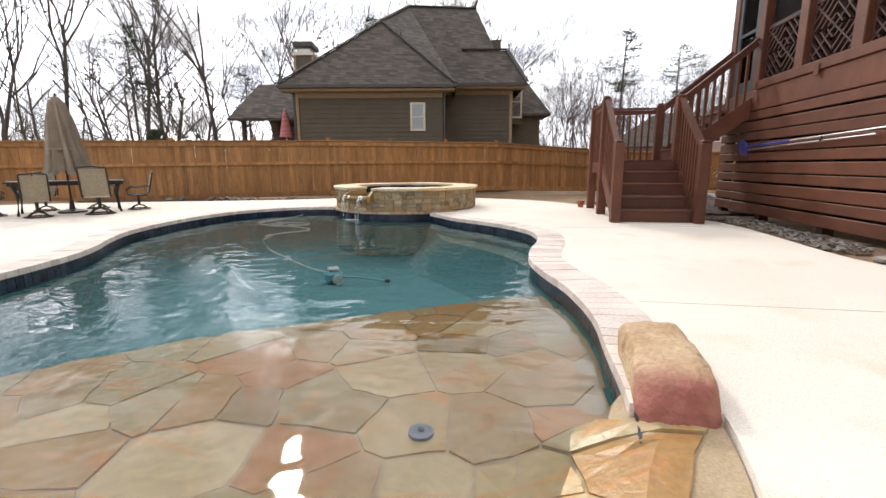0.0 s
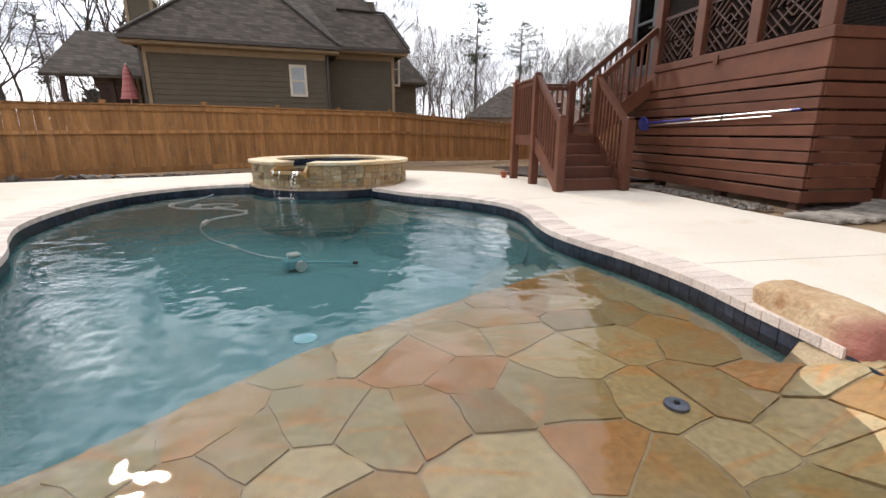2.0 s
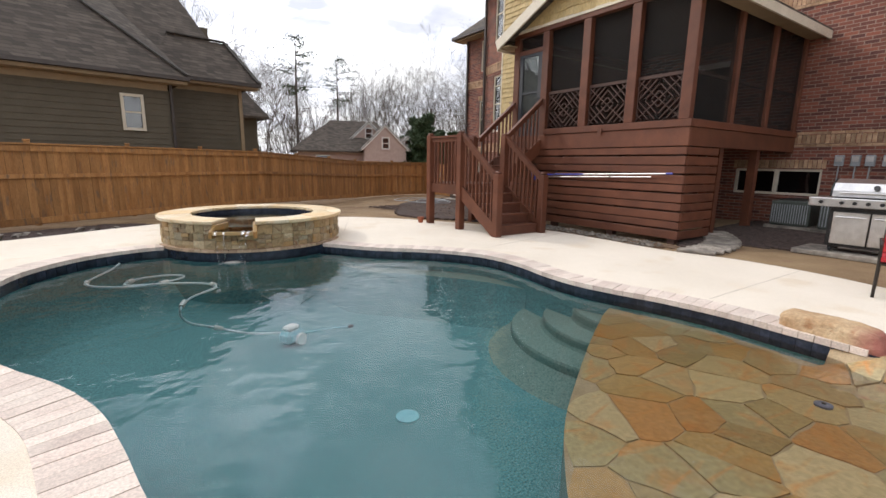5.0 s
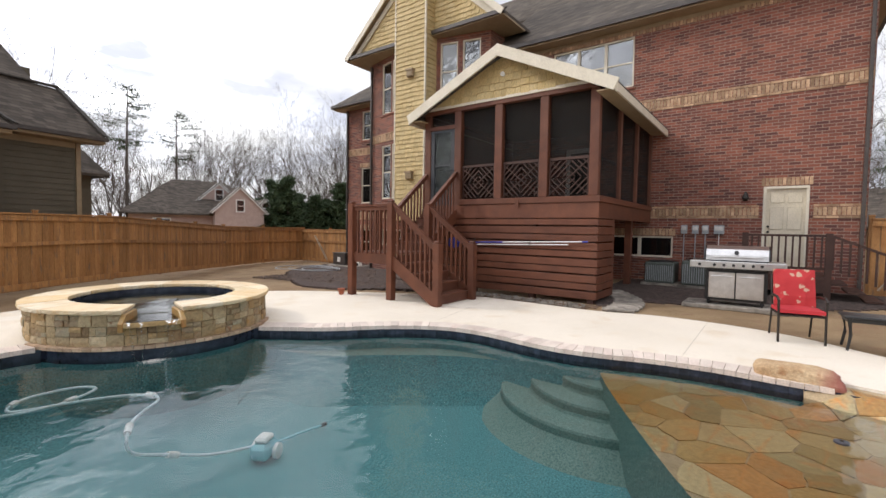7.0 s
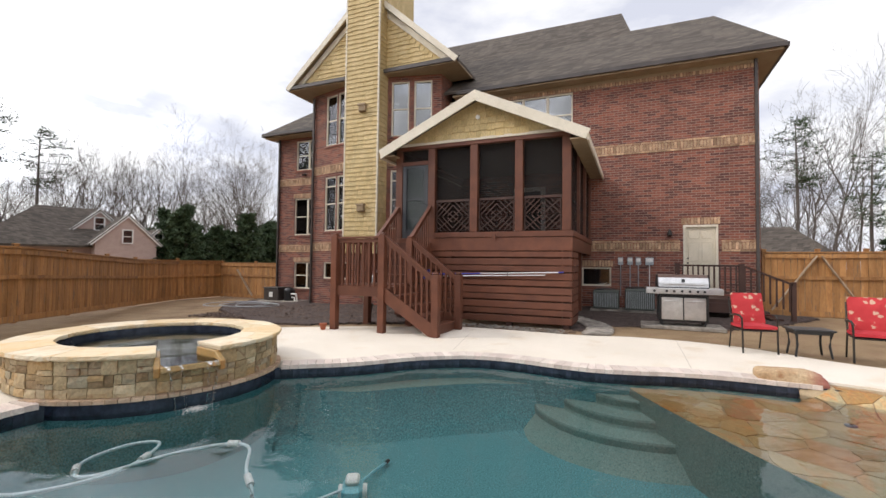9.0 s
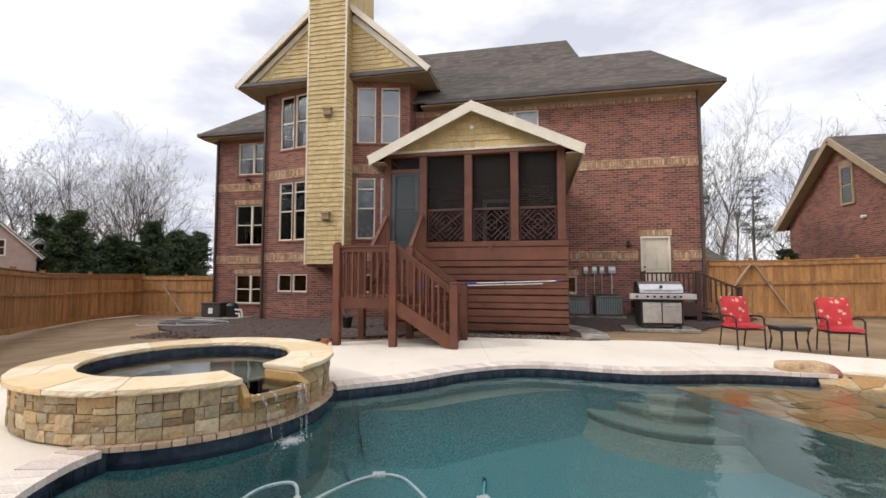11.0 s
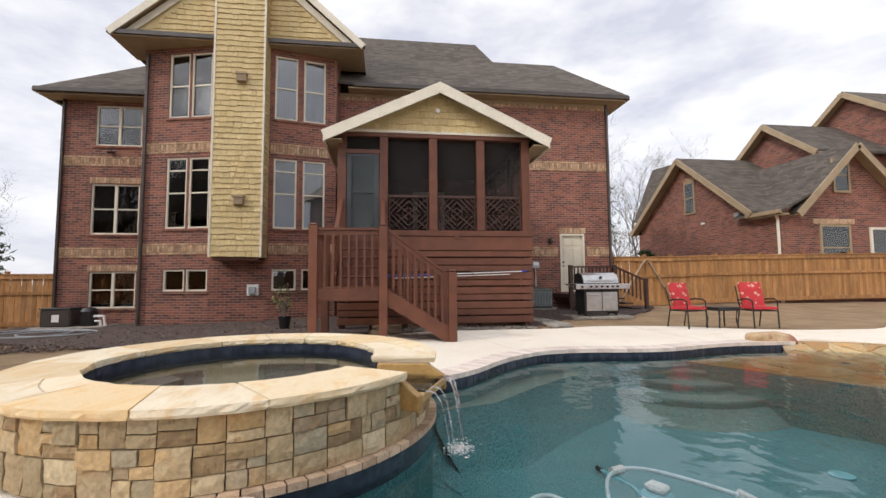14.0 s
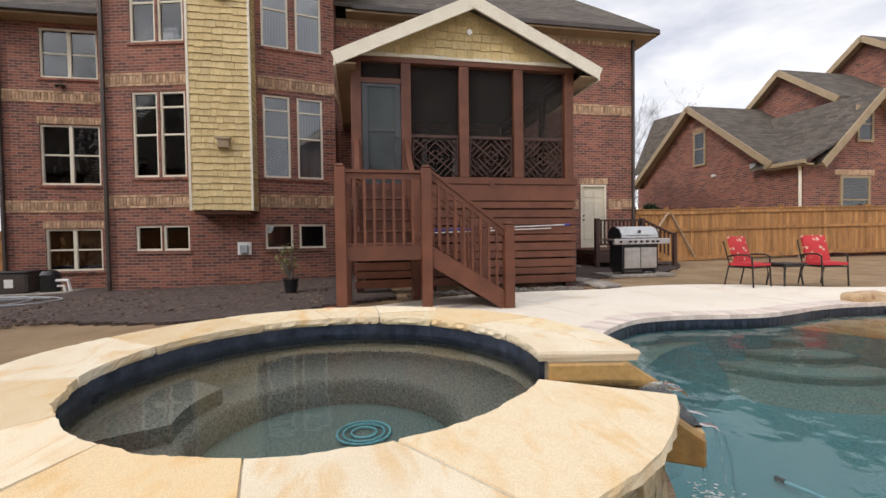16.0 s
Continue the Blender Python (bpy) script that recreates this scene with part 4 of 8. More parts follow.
def shingle():
    """Shingle courses: stripes across the slope with tab-to-tab colour."""
    m = M_roof.copy()
    m.name = "shingle_courses"
    n, l = m.node_tree.nodes, m.node_tree.links
    b = n["Principled BSDF"]
    co = n.new("ShaderNodeTexCoord")
    sp = n.new("ShaderNodeSeparateXYZ")
    l.new(co.outputs["Object"], sp.inputs[0])
    ad = n.new("ShaderNodeMath")
    ad.operation = "ADD"
    l.new(sp.outputs[0], ad.inputs[0])
    l.new(sp.outputs[1], ad.inputs[1])
    cb = n.new("ShaderNodeCombineXYZ")
    l.new(ad.outputs[0], cb.inputs[0])
    l.new(sp.outputs[2], cb.inputs[1])
    br = n.new("ShaderNodeTexBrick")
    br.inputs["Scale"].default_value = 1.0
    br.inputs["Brick Width"].default_value = 0.30
    br.inputs["Row Height"].default_value = 0.12
    br.inputs["Mortar Size"].default_value = 0.007
    br.inputs["Color1"].default_value = (0.14, 0.112, 0.088, 1)
    br.inputs["Color2"].default_value = (0.055, 0.043, 0.034, 1)
    br.inputs["Mortar"].default_value = (0.035, 0.03, 0.028, 1)
    l.new(cb.outputs[0], br.inputs["Vector"])
    old = b.inputs["Base Color"].links[0].from_socket
    mx = n.new("ShaderNodeMixRGB")
    mx.inputs[0].default_value = 0.8
    l.new(old, mx.inputs[1])
    l.new(br.outputs["Color"], mx.inputs[2])
    l.new(mx.outputs[0], b.inputs["Base Color"])
    return m


M_roof_r = shingle()
EX, EZ = XM - 0.5, 7.72
# main roof: front slope with a hip at its end; a taller ridge behind the bay
hp_r = 13.7
roof_part("roof", [(EX, Y_R - 0.55, EZ), (EX, 11.2, EZ), (hp_r, 11.2, 10.8), (hp_r, 1.75, 10.8)], 0.1)
roof_part("roof", [(EX, Y_R - 0.55, EZ), (hp_r, 1.75, 10.8), (17.8, Y_R - 0.55, EZ)], 0.1)
roof_part("roof", [(17.8, Y_R - 0.55, EZ), (hp_r, 1.75, 10.8), (hp_r, 18.2, 10.8), (17.8, 20.6, EZ)], 0.1)
roof_part("roof", [(12.9, 4.5, 10.12), (12.9, 17.0, 10.12), (15.5, 17.0, 12.55), (15.5, 5.0, 12.55)], 0.1)
roof_part("roof", [(12.9, 4.5, 10.12), (15.5, 5.0, 12.55), (17.9, 4.5, 10.12)], 0.1)
roof_part("roof", [(17.9, 4.5, 10.12), (15.5, 5.0, 12.55), (15.5, 17, 12.55), (17.9, 17.0, 10.12)], 0.1)
roof_part("roof", [(XW - 0.55, Y_BL - 0.5, 7.45), (XW - 0.55, Y_L + 0.5, 7.45), (hp_r, 18.2, 10.0), (hp_r, 15.0, 10.0)], 0.1)
roof_part("roof", [(XW - 0.55, Y_L + 0.5, 7.45), (17.8, Y_L + 0.5, 7.45), (hp_r, 18.2, 10.0)], 0.1)
for (a, b) in (((EX, Y_R - 0.55, EZ - 0.1), (EX, 10.4, EZ - 0.1)), ((XW - 0.58, 17.2, 7.37), (XW - 0.58, Y_L + 0.5, 7.37)), ((EX, Y_R - 0.55, EZ - 0.1), (EX + 6, Y_R - 0.55, EZ - 0.1)), ((XW - 0.58, Y_L + 0.5, 7.37), (XW + 5, Y_L + 0.5, 7.37))):
    hp("gutter", bar(a, b, 0.14, 0.13), M_gutter, "dark bronze gutter")
hp("soffit", bx(EX + 0.02, Y_R - 0.5, 7.5, XM + 0.05, 10.6, 7.56), M_tantrim, "tan soffit")
hp("soffit", bx(XM + 0.05, Y_R - 0.5, 7.5, XM + 6, Y_R + 0.05, 7.56), M_tantrim, "tan soffit")
hp("frieze", bx(XM - 0.03, Y_R, 7.4, XM - 0.002, 10.9, 7.5), M_tantrim)
hp("soffit", bx(XW - 0.5, 17.0, 7.24, XW + 0.05, Y_L + 0.45, 7.3), M_tantrim)
for x, y, z in ((XM - 0.06, Y_R + 0.08, 7.5), (XW - 0.06, Y_L - 0.08, 7.25), (9.38, 16.72, 8.2), (XW - 0.06, 17.02, 7.2)):
    hp("downspout", bx(x - 0.045, y - 0.035, -0.3, x + 0.045, y + 0.035, z), M_gutter, "dark bronze downspout")
# gable over the bay
GY0, GY1, GYC, GZ, GA, GX = 10.05, 17.45, 13.7, 8.5, 11.75, 8.6
roof_part("gable_roof", [(GX, GY0, GZ), (GX, GYC, GA), (15.5, GYC, GA), (15.5, GY0, GZ)][::-1], 0.1)
roof_part("gable_roof", [(GX, GYC, GA), (GX, GY1, GZ), (15.5, GY1, GZ), (15.5, GYC, GA)][::-1], 0.1)
bm = bmesh.new()
for sgn, y in ((1, GY0), (-1, GY1)):
    beam(bm, (GX - 0.02, y, GZ - 0.1), (GX - 0.02, GYC, GA - 0.1), 0.05, 0.2)
hp("rake_board", bm, M_trim, "cream rake board")
face = bmesh.new()
v = [face.verts.new(p) for p in ((8.82, GY0 + 0.35, GZ), (8.82, GY1 - 0.35, GZ), (8.82, GYC, GA - 0.12))]
v2 = [face.verts.new((9.2, p.co.y, p.co.z)) for p in v]
face.faces.new(v[::-1])
face.faces.new(v2)
for i in range(3):
    face.faces.new((v[i], v[(i + 1) % 3], v2[(i + 1) % 3], v2[i]))
hp("gable_face", face, M_shake, "yellow shake gable")
rest = bmesh.new()
shakes(hp, "x", 8.82, GZ + 0.05, GA - 0.5, lambda z: (GYC - (GA - 0.4 - z) * 1.0, GYC + (GA - 0.4 - z) * 1.0), rest, 0)
for y in (GY0, GY1):
    hp("rake_soffit", slab([(GX, y, GZ - 0.1), (8.82, y, GZ - 0.1), (8.82, GYC, GA - 0.1), (GX, GYC, GA - 0.1)], 0.03), M_tantrim)
    s = 1 if y == GY0 else -1
    hp("rake_frieze", bar((8.775, y + s * 0.3, GZ - 0.08), (8.775, GYC, GA - 0.4), 0.03, 0.2), M_trim)
tagged(hp("gable_cladding", rest, M_shake), kind="stuff")
hp("soffit", bx(GX + 0.05, GY0, GZ - 0.16, 10.2, GY1, GZ - 0.1), M_tantrim, "tan soffit over the bay")
hp("gutter", bx(GX - 0.02, GY0 - 0.05, GZ - 0.12, GX + 0.1, GY1 + 0.05, GZ + 0.0), M_gutter)
hp("eave_roof", slab([(GX, GY0 - 0.05, GZ + 0.0), (8.81, GY0 - 0.05, GZ + 0.14), (8.81, GY1 + 0.05, GZ + 0.14), (GX, GY1 + 0.05, GZ + 0.0)], 0.05), M_roof_r)
# back door
dr = hp("door", bx(XM + 0.06, door_h[0] + 0.05, door_h[2], XM + 0.11, door_h[1] - 0.05, door_h[3] - 0.05), M_door, "cream panelled back door")
bm = bmesh.new()
for a, b in ((door_h[0], door_h[0] + 0.06), (door_h[1] - 0.06, door_h[1])):
    box(bm, XM - 0.015, a, door_h[2], XM + 0.12, b, door_h[3])
box(bm, XM - 0.015, door_h[0] + 0.06, door_h[3] - 0.06, XM + 0.12, door_h[1] - 0.06, door_h[3])
hp("door_frame", bm, M_trim)
for i in (0, 1):
    for za, zb in ((0.25, 0.85), (0.98, 1.55), (1.66, 1.9)):
        ya = door_h[0] + 0.13 + i * 0.36
        hp("door_panel", bx(XM + 0.045, ya, door_h[2] + za, XM + 0.062, ya + 0.29, door_h[2] + zb, 0.012), M_door)
for z in (0.92, 1.06):
    hp("door_knob", tb([(XM + 0.06, 3.0, door_h[2] + z), (XM + 0.0, 3.0, door_h[2] + z)], 0.028), M_black)

# ---- porch ----
PX, PY0, PY1 = 5.32, 5.82, 10.45
porch = empty("porch", PX, PY0, 0, 0, "raised screened porch of brown stained wood with a gabled roof", "porch")


def pp(name, bm, material, label="", thing=None):
    o = obj(name, bm, material, None, label)
    t = thing or porch
    o.parent = t
    o.matrix_parent_inverse = t.matrix_world.inverted()
    return o


Z_PF, Z_PT = 1.98, 4.45
pp("porch_floor", bx(PX + 0.05, PY0 + 0.05, 1.9, XM - 0.02, PY1 - 0.05, Z_PF), M_dark_or_shade_wood)
pp("rim_board", bx(PX - 0.03, PY0 - 0.03, 1.745, PX + 0.02, PY1 + 0.03, 2.08, 0.008), M_stain)
pp("rim_board", bx(PX + 0.022, PY0 - 0.03, 1.745, XM - 0.02, PY0 + 0.02, 2.08, 0.008), M_stain)
pp("sill_rail", bx(PX - 0.055, PY0 - 0.055, 2.084, PX + 0.1, 9.30, 2.22, 0.008), M_stain)
pp("sill_rail", bx(PX + 0.102, PY0 - 0.055, 2.084, XM - 0.02, PY0 + 0.1, 2.22, 0.008), M_stain)
for y in (PY0 + 0.11, 7.06, 8.22, 9.40, PY1 - 0.08):
    pp("post", bx(PX - 0.02, y - 0.1, 2.224 if y < 9.3 else 1.98, PX + 0.12, y + 0.1, Z_PT, 0.01), M_stain)
for x in (6.85, 8.4):
    pp("post", bx(x - 0.07, PY0 - 0.02, 2.224, x + 0.07, PY0 + 0.12, Z_PT, 0.01), M_stain)
pp("post", bx(XM - 0.16, PY0 - 0.02, 2.224, XM - 0.02, PY0 + 0.12, Z_PT, 0.01), M_stain)
pp("top_beam", bx(PX - 0.03, PY0 - 0.03, Z_PT + 0.002, PX + 0.13, PY1 + 0.03, Z_PT + 0.1, 0.006), M_stain)
pp("top_beam", bx(PX + 0.132, PY0 - 0.03, Z_PT + 0.002, XM - 0.02, PY0 + 0.13, Z_PT + 0.1, 0.006), M_stain)
pp("top_beam", bx(PX + 0.132, PY1 - 0.13, Z_PT + 0.002, XM - 0.02, PY1 + 0.03, Z_PT + 0.1, 0.006), M_stain)
pp("side_wall", bx(PX + 0.122, PY1 - 0.06, 1.99, XM - 0.02, PY1 + 0.0, Z_PT), M_stain, "brown boarded side of the porch")
pp("house_door", bx(XM - 0.03, 7.3, 1.99, XM - 0.004, 8.4, 4.1), M_white, "white glazed door into the house")
# opaque near-black panel instead of glass, the dark room painted in
pp("house_door_pane", bx(XM - 0.045, 7.45, 2.3, XM - 0.032, 8.25, 3.95), M_roomshade)
# ceiling in the dark wood, the porch's inner shade put into its colour
pp("porch_ceiling", bx(PX + 0.05, PY0, Z_PT + 0.11, XM - 0.02, PY1, Z_PT + 0.14), M_dark_or_shade_wood)
# screens, rails with a pinwheel lattice
for ya, yb in ((PY0 + 0.22, 6.95), (7.17, 8.11), (8.33, 9.29)):
    pp("screen", bx(PX + 0.115, ya, 2.224, PX + 0.118, yb, Z_PT), M_screen, "dark insect screen")
    # lattice and its rail darker than the posts: screen's dimming painted in
    pp("lattice_rail", bx(PX + 0.055, ya, 3.02, PX + 0.095, yb, 3.08), M_dark_or_shade_wood)
    bm = bmesh.new()
    c, hw = (ya + yb) / 2, (yb - ya) / 2
    z_lo, z_hi = 2.25, 3.02
    zc, hz = (z_lo + z_hi) / 2, (z_hi - z_lo) / 2
    # pinwheel: in each quarter slats run one way, turned from quarter to quarter
    for qy, qz, way in ((-1, 1, 1), (1, 1, -1), (1, -1, 1), (-1, -1, -1)):
        y0, y1 = (c - hw, c) if qy < 0 else (c, c + hw)
        za, zb = (zc, z_hi) if qz > 0 else (z_lo, zc)
        for k in range(-4, 5):
            # slat on the line y - yc = way * (z - zq) + off, clipped to the quarter
            off = k * 0.135
            ym, zm = (y0 + y1) / 2, (za + zb) / 2
            ts = [t / 40 - 0.5 for t in range(41)]
            run = [t for t in ts if y0 <= ym + off + way * t <= y1 and za <= zm + t <= zb]
            if len(run) > 3:
                beam(bm, (PX + 0.075, ym + off + way * run[0], zm + run[0]), (PX + 0.075, ym + off + way * run[-1], zm + run[-1]), 0.022, 0.042, (1, 0, 0))
    for t in (-1, 1):
        beam(bm, (PX + 0.075, c + t * (hw - 0.03), z_lo), (PX + 0.075, c + t * (hw - 0.03), z_hi), 0.02, 0.045, (1, 0, 0))
        beam(bm, (PX + 0.076, c - hw, zc - t * hz), (PX + 0.076, c + hw, zc + t * hz), 0.022, 0.045, (1, 0, 0))
    pp("lattice", bm, M_dark_or_shade_wood, "diagonal lattice guard panel")
for xa, xb in ((PX + 0.122, 6.78), (6.92, 8.33), (8.47, XM - 0.16)):
    pp("screen", bx(xa, PY0 + 0.05, 2.224, xb, PY0 + 0.053, Z_PT), M_screen, "dark insect screen")
    pp("lattice_rail", bx(xa, PY0 + 0.07, 3.02, xb, PY0 + 0.11, 3.08), M_dark_or_shade_wood)
# screen door, slate grey
dy0, dy1 = 9.51, 10.26
d = pp("screen_door", bx(PX + 0.0, dy0, 1.99, PX + 0.045, dy0 + 0.11, 4.03), M_slatedoor, "slate grey screen door")
bm = bmesh.new()
box(bm, PX, dy1 - 0.11, 1.99, PX + 0.045, dy1, 4.03)
for za, zb in ((1.99, 2.3), (3.1, 3.15), (3.97, 4.03)):
    box(bm, PX + 0.002, dy0 + 0.11, za, PX + 0.043, dy1 - 0.11, zb)
pp("door_stile", bm, M_slatedoor)
pp("door_pane", bx(PX + 0.02, dy0 + 0.11, 2.302, PX + 0.024, dy1 - 0.11, 3.968), M_spawater).visible_shadow = False
# added slate-dark sheet behind the glass, standing in for the shaded porch
pp("door_blind", bx(PX + 0.03, dy0 + 0.05, 2.02, PX + 0.04, dy1 - 0.05, 4.0), M_slatedoor)
pp("door_handle", tb([(PX - 0.0, dy0 + 0.06, 2.98), (PX - 0.05, dy0 + 0.06, 2.98), (PX - 0.05, dy0 + 0.14, 2.98)], 0.012), M_black)
pp("door_head", bx(PX - 0.01, dy0 - 0.01, 4.04, PX + 0.09, dy1 + 0.01, 4.14), M_stain)
pp("screen", bx(PX + 0.05, dy0, 4.142, PX + 0.053, dy1, Z_PT), M_screen)
# gable and roof
GP, GL, GR, GXF = 8.09, 5.42, 10.76, 4.97
zl, zp = 4.42, 5.66
pp("gable_roof", slab([(GXF, GL, zl), (XM - 0.02, GL, zl), (XM - 0.02, GP, zp), (GXF, GP, zp)], 0.07), M_roof_r, "shingle porch roof")
pp("gable_roof", slab([(GXF, GP, zp), (XM - 0.02, GP, zp), (XM - 0.02, GR, zl), (GXF, GR, zl)], 0.07), M_roof_r, "shingle porch roof")
for y in (GL, GR):
    s = 1 if y == GL else -1
    pp("rake_board", bar((GXF - 0.02 - s * 0.004, y, zl - 0.09), (GXF - 0.02 - s * 0.004, GP + s * 0.06, zp - 0.06), 0.045, 0.24), M_trim, "cream rake board")
    pp("fascia", bar((GXF, y + s * 0.01, zl - 0.13), (XM - 0.02, y + s * 0.01, zl - 0.13), 0.04, 0.17), M_trim)
    pp("soffit", bx(GXF + 0.03, min(y, y + s * 0.4), zl - 0.16, XM - 0.02, max(y, y + s * 0.4), zl - 0.13), M_tantrim)
bm = bmesh.new()
v = [bm.verts.new((PX - 0.02, y, z)) for y, z in ((GL + 0.2, Z_PT + 0.1), (GR - 0.2, Z_PT + 0.1), (GP, zp - 0.1))]
w = [bm.verts.new((PX + 0.08, q.co.y, q.co.z)) for q in v]
bm.faces.new(v[::-1])
bm.faces.new(w)
for i in range(3):
    bm.faces.new((v[i], v[(i + 1) % 3], w[(i + 1) % 3], w[i]))
pp("gable_face", bm, M_shake, "yellow shake gable")
shakes(pp, "x", PX - 0.02, Z_PT + 0.17, zp - 0.3, lambda z: (GP - (zp - 0.22 - z) * 1.85, GP + (zp - 0.22 - z) * 1.85), bmesh.new(), 99)
pp("frieze_board", bx(PX - 0.05, GL + 0.25, Z_PT + 0.104, PX - 0.021, GR - 0.25, Z_PT + 0.17), M_trim)
fl = pp("flood_light", tb([(PX - 0.03, GP + 0.02, 5.12), (PX - 0.09, GP + 0.02, 5.12)], 0.055, 12), M_white, "white twin flood light under the gable")
for s in (-1, 1):
    bm = tb([(PX - 0.08, GP + 0.02 + s * 0.04, 5.11), (PX - 0.14, GP + 0.02 + s * 0.11, 5.05), (PX - 0.2, GP + 0.02 + s * 0.13, 5.0)], [0.02, 0.045, 0.06], 10)
    o = obj("lamp_head", bm, M_white)
    o.parent = fl
    o.matrix_parent_inverse = porch.matrix_world.inverted()
# skirt boards
z = 0.02
k = 0
while z < 1.74:
    h = 0.16 if k % 2 == 0 else 0.135
    pp("skirt_board", bx(PX - 0.025 - 0.004 * (k % 3), PY0 - 0.02, z, PX + 0.012, PY1, z + h, 0.008), M_stain)
    pp("skirt_board", bx(PX + 0.014, PY0 - 0.025 - 0.004 * (k % 3), z, PX + 1.15, PY0 + 0.012, z + h, 0.008), M_stain)
    z += h + (0.018 if k % 2 else 0.032)
    k += 1
# legs behind the skirt take the darker wood, shade put into the colour
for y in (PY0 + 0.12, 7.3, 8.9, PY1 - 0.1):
    pp("post_leg", bx(PX + 0.03, y - 0.07, -0.2, PX + 0.17, y + 0.07, 1.85), M_dark_or_shade_wood)
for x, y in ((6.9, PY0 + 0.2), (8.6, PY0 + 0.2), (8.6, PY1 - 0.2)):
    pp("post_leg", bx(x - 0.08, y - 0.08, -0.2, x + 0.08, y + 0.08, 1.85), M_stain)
# added dark sheet behind the board gaps, painting the shade under the porch
pp("skirt_backing", bx(PX + 0.19, PY0 + 0.25, 0.0, PX + 0.2, PY1 - 0.2, 1.8), M_dark_or_shade_wood)
pp("blocking", bx(PX - 0.075, 7.62, 2.02, PX - 0.058, 7.72, 2.16), M_stain)

# ---- stairs ----
SX0, SX1, SY0, SY1, SY2 = 2.9, 4.15, 8.15, 9.40, 10.62
Z_L = 0.93
stairs = empty("stairs", SX0, SY0, ZD, 0, "brown stained wooden stairs with a landing and handrails", "stairs")


def sp_(name, bm, material=None, label=""):
    return pp(name, bm, material or M_stain, label, stairs)


rise = (Z_L - ZD) / 5
for i in range(5):
    y = SY0 + 0.06 + i * 0.27
    zt = ZD + rise * (i + 1)
    if i < 4:
        sp_("tread", bx(SX0 + 0.06, y - 0.02, zt - 0.035, SX1 - 0.06, y + 0.27, zt, 0.006))
    sp_("riser", bx(SX0 + 0.06, y, zt - rise + 0.002, SX1 - 0.06, y + 0.02, zt - 0.037), M_riser)
for x in (SX0 - 0.01, SX1 + 0.01):
    bm = bmesh.new()
    s = slab([(x - 0.02, SY0 + 0.05, ZD + 0.25), (x + 0.02, SY0 + 0.05, ZD + 0.25), (x + 0.02, SY1, Z_L - 0.0), (x - 0.02, SY1, Z_L - 0.0)], 0.3, bm)
    sp_("stringer", bm)
for i in range(9):
    x = SX0 + i * 0.14
    sp_("deck_board", bx(x + 0.003, SY1 - 0.02, Z_L - 0.03, x + 0.137, SY2, Z_L, 0.004))
for a, b in (((SX0 - 0.02, SY1, Z_L - 0.24), (SX0 + 0.02, SY2, Z_L - 0.033)), ((SX0 + 0.022, SY2 - 0.04, Z_L - 0.24), (SX1, SY2, Z_L - 0.033)), ((SX0 + 0.022, SY1 - 0.0, Z_L - 0.24), (SX1, SY1 + 0.04, Z_L - 0.2))):
    sp_("landing_rim", bx(*a, *b))
rise2 = (Z_PF - Z_L) / 5
UX = SX1
for i in range(5):
    x = UX + i * 0.225
    zt = Z_L + rise2 * (i + 1)
    if i < 4:
        sp_("tread", bx(x - 0.02, 9.46, zt - 0.035, x + 0.225, 10.34, zt, 0.006))
    sp_("riser", bx(x, 9.46, zt - rise2 + 0.002, x + 0.02, 10.34, zt - 0.037), M_riser)
for y in (9.42, 10.38):
    sp_("stringer", slab([(UX, y - 0.02, Z_L + 0.2), (PX - 0.04, y - 0.02, Z_PF), (PX - 0.04, y + 0.02, Z_PF), (UX, y + 0.02, Z_L + 0.2)], 0.34))


def newel(x, y, z0, z1):
    bm = bmesh.new()
    box(bm, x - 0.075, y - 0.075, z0, x + 0.075, y + 0.075, z1 - 0.05, 0.008)
    box(bm, x - 0.06, y - 0.06, z1 - 0.05, x + 0.06, y + 0.06, z1, 0.02)
    sp_("newel", bm)


newel(SX0, SY0, ZD, 1.23)
newel(SX1, SY0, ZD, 1.21)
newel(SX0, SY1, ZD, 2.06)
newel(SX1, SY1, ZD, 2.06)
newel(SX0, SY2, -0.15, 2.06)
newel(SX1, SY2 - 0.05, -0.15, 2.06)


def balusters(a, b, h_lo, h_hi, step=0.125):
    """Rail from a to b (tops) with balusters reaching h_lo below it."""
    a, b = Vector(a), Vector(b)
    L = math.hypot(b.x - a.x, b.y - a.y)
    n = max(1, int(L / step))
    for i in range(1, n):
        p = a.lerp(b, i / n)
        sp_("baluster", bx(p.x - 0.019, p.y - 0.019, p.z - h_lo, p.x + 0.019, p.y + 0.019, p.z - 0.03))
    sp_("handrail", bar(a, b, 0.09, 0.04))
    sp_("subrail", bar(a - Vector((0, 0, 0.07)), b - Vector((0, 0, 0.07)), 0.035, 0.08))


for x in (SX0, SX1):
    balusters((x, SY0 + 0.06, 1.12), (x, SY1 - 0.06, 1.98), 1.02, 0)
balusters((SX0, SY1 + 0.06, 1.96), (SX0, SY2 - 0.06, 1.96), 1.12, 0)
balusters((SX0 + 0.06, SY2, 1.96), (SX1 - 0.06, SY2, 1.96), 1.12, 0)
for y in (9.42, 10.38):
    balusters((UX + 0.03, y, 2.0), (PX - 0.03, y, 2.92), 0.95, 0, 0.12)

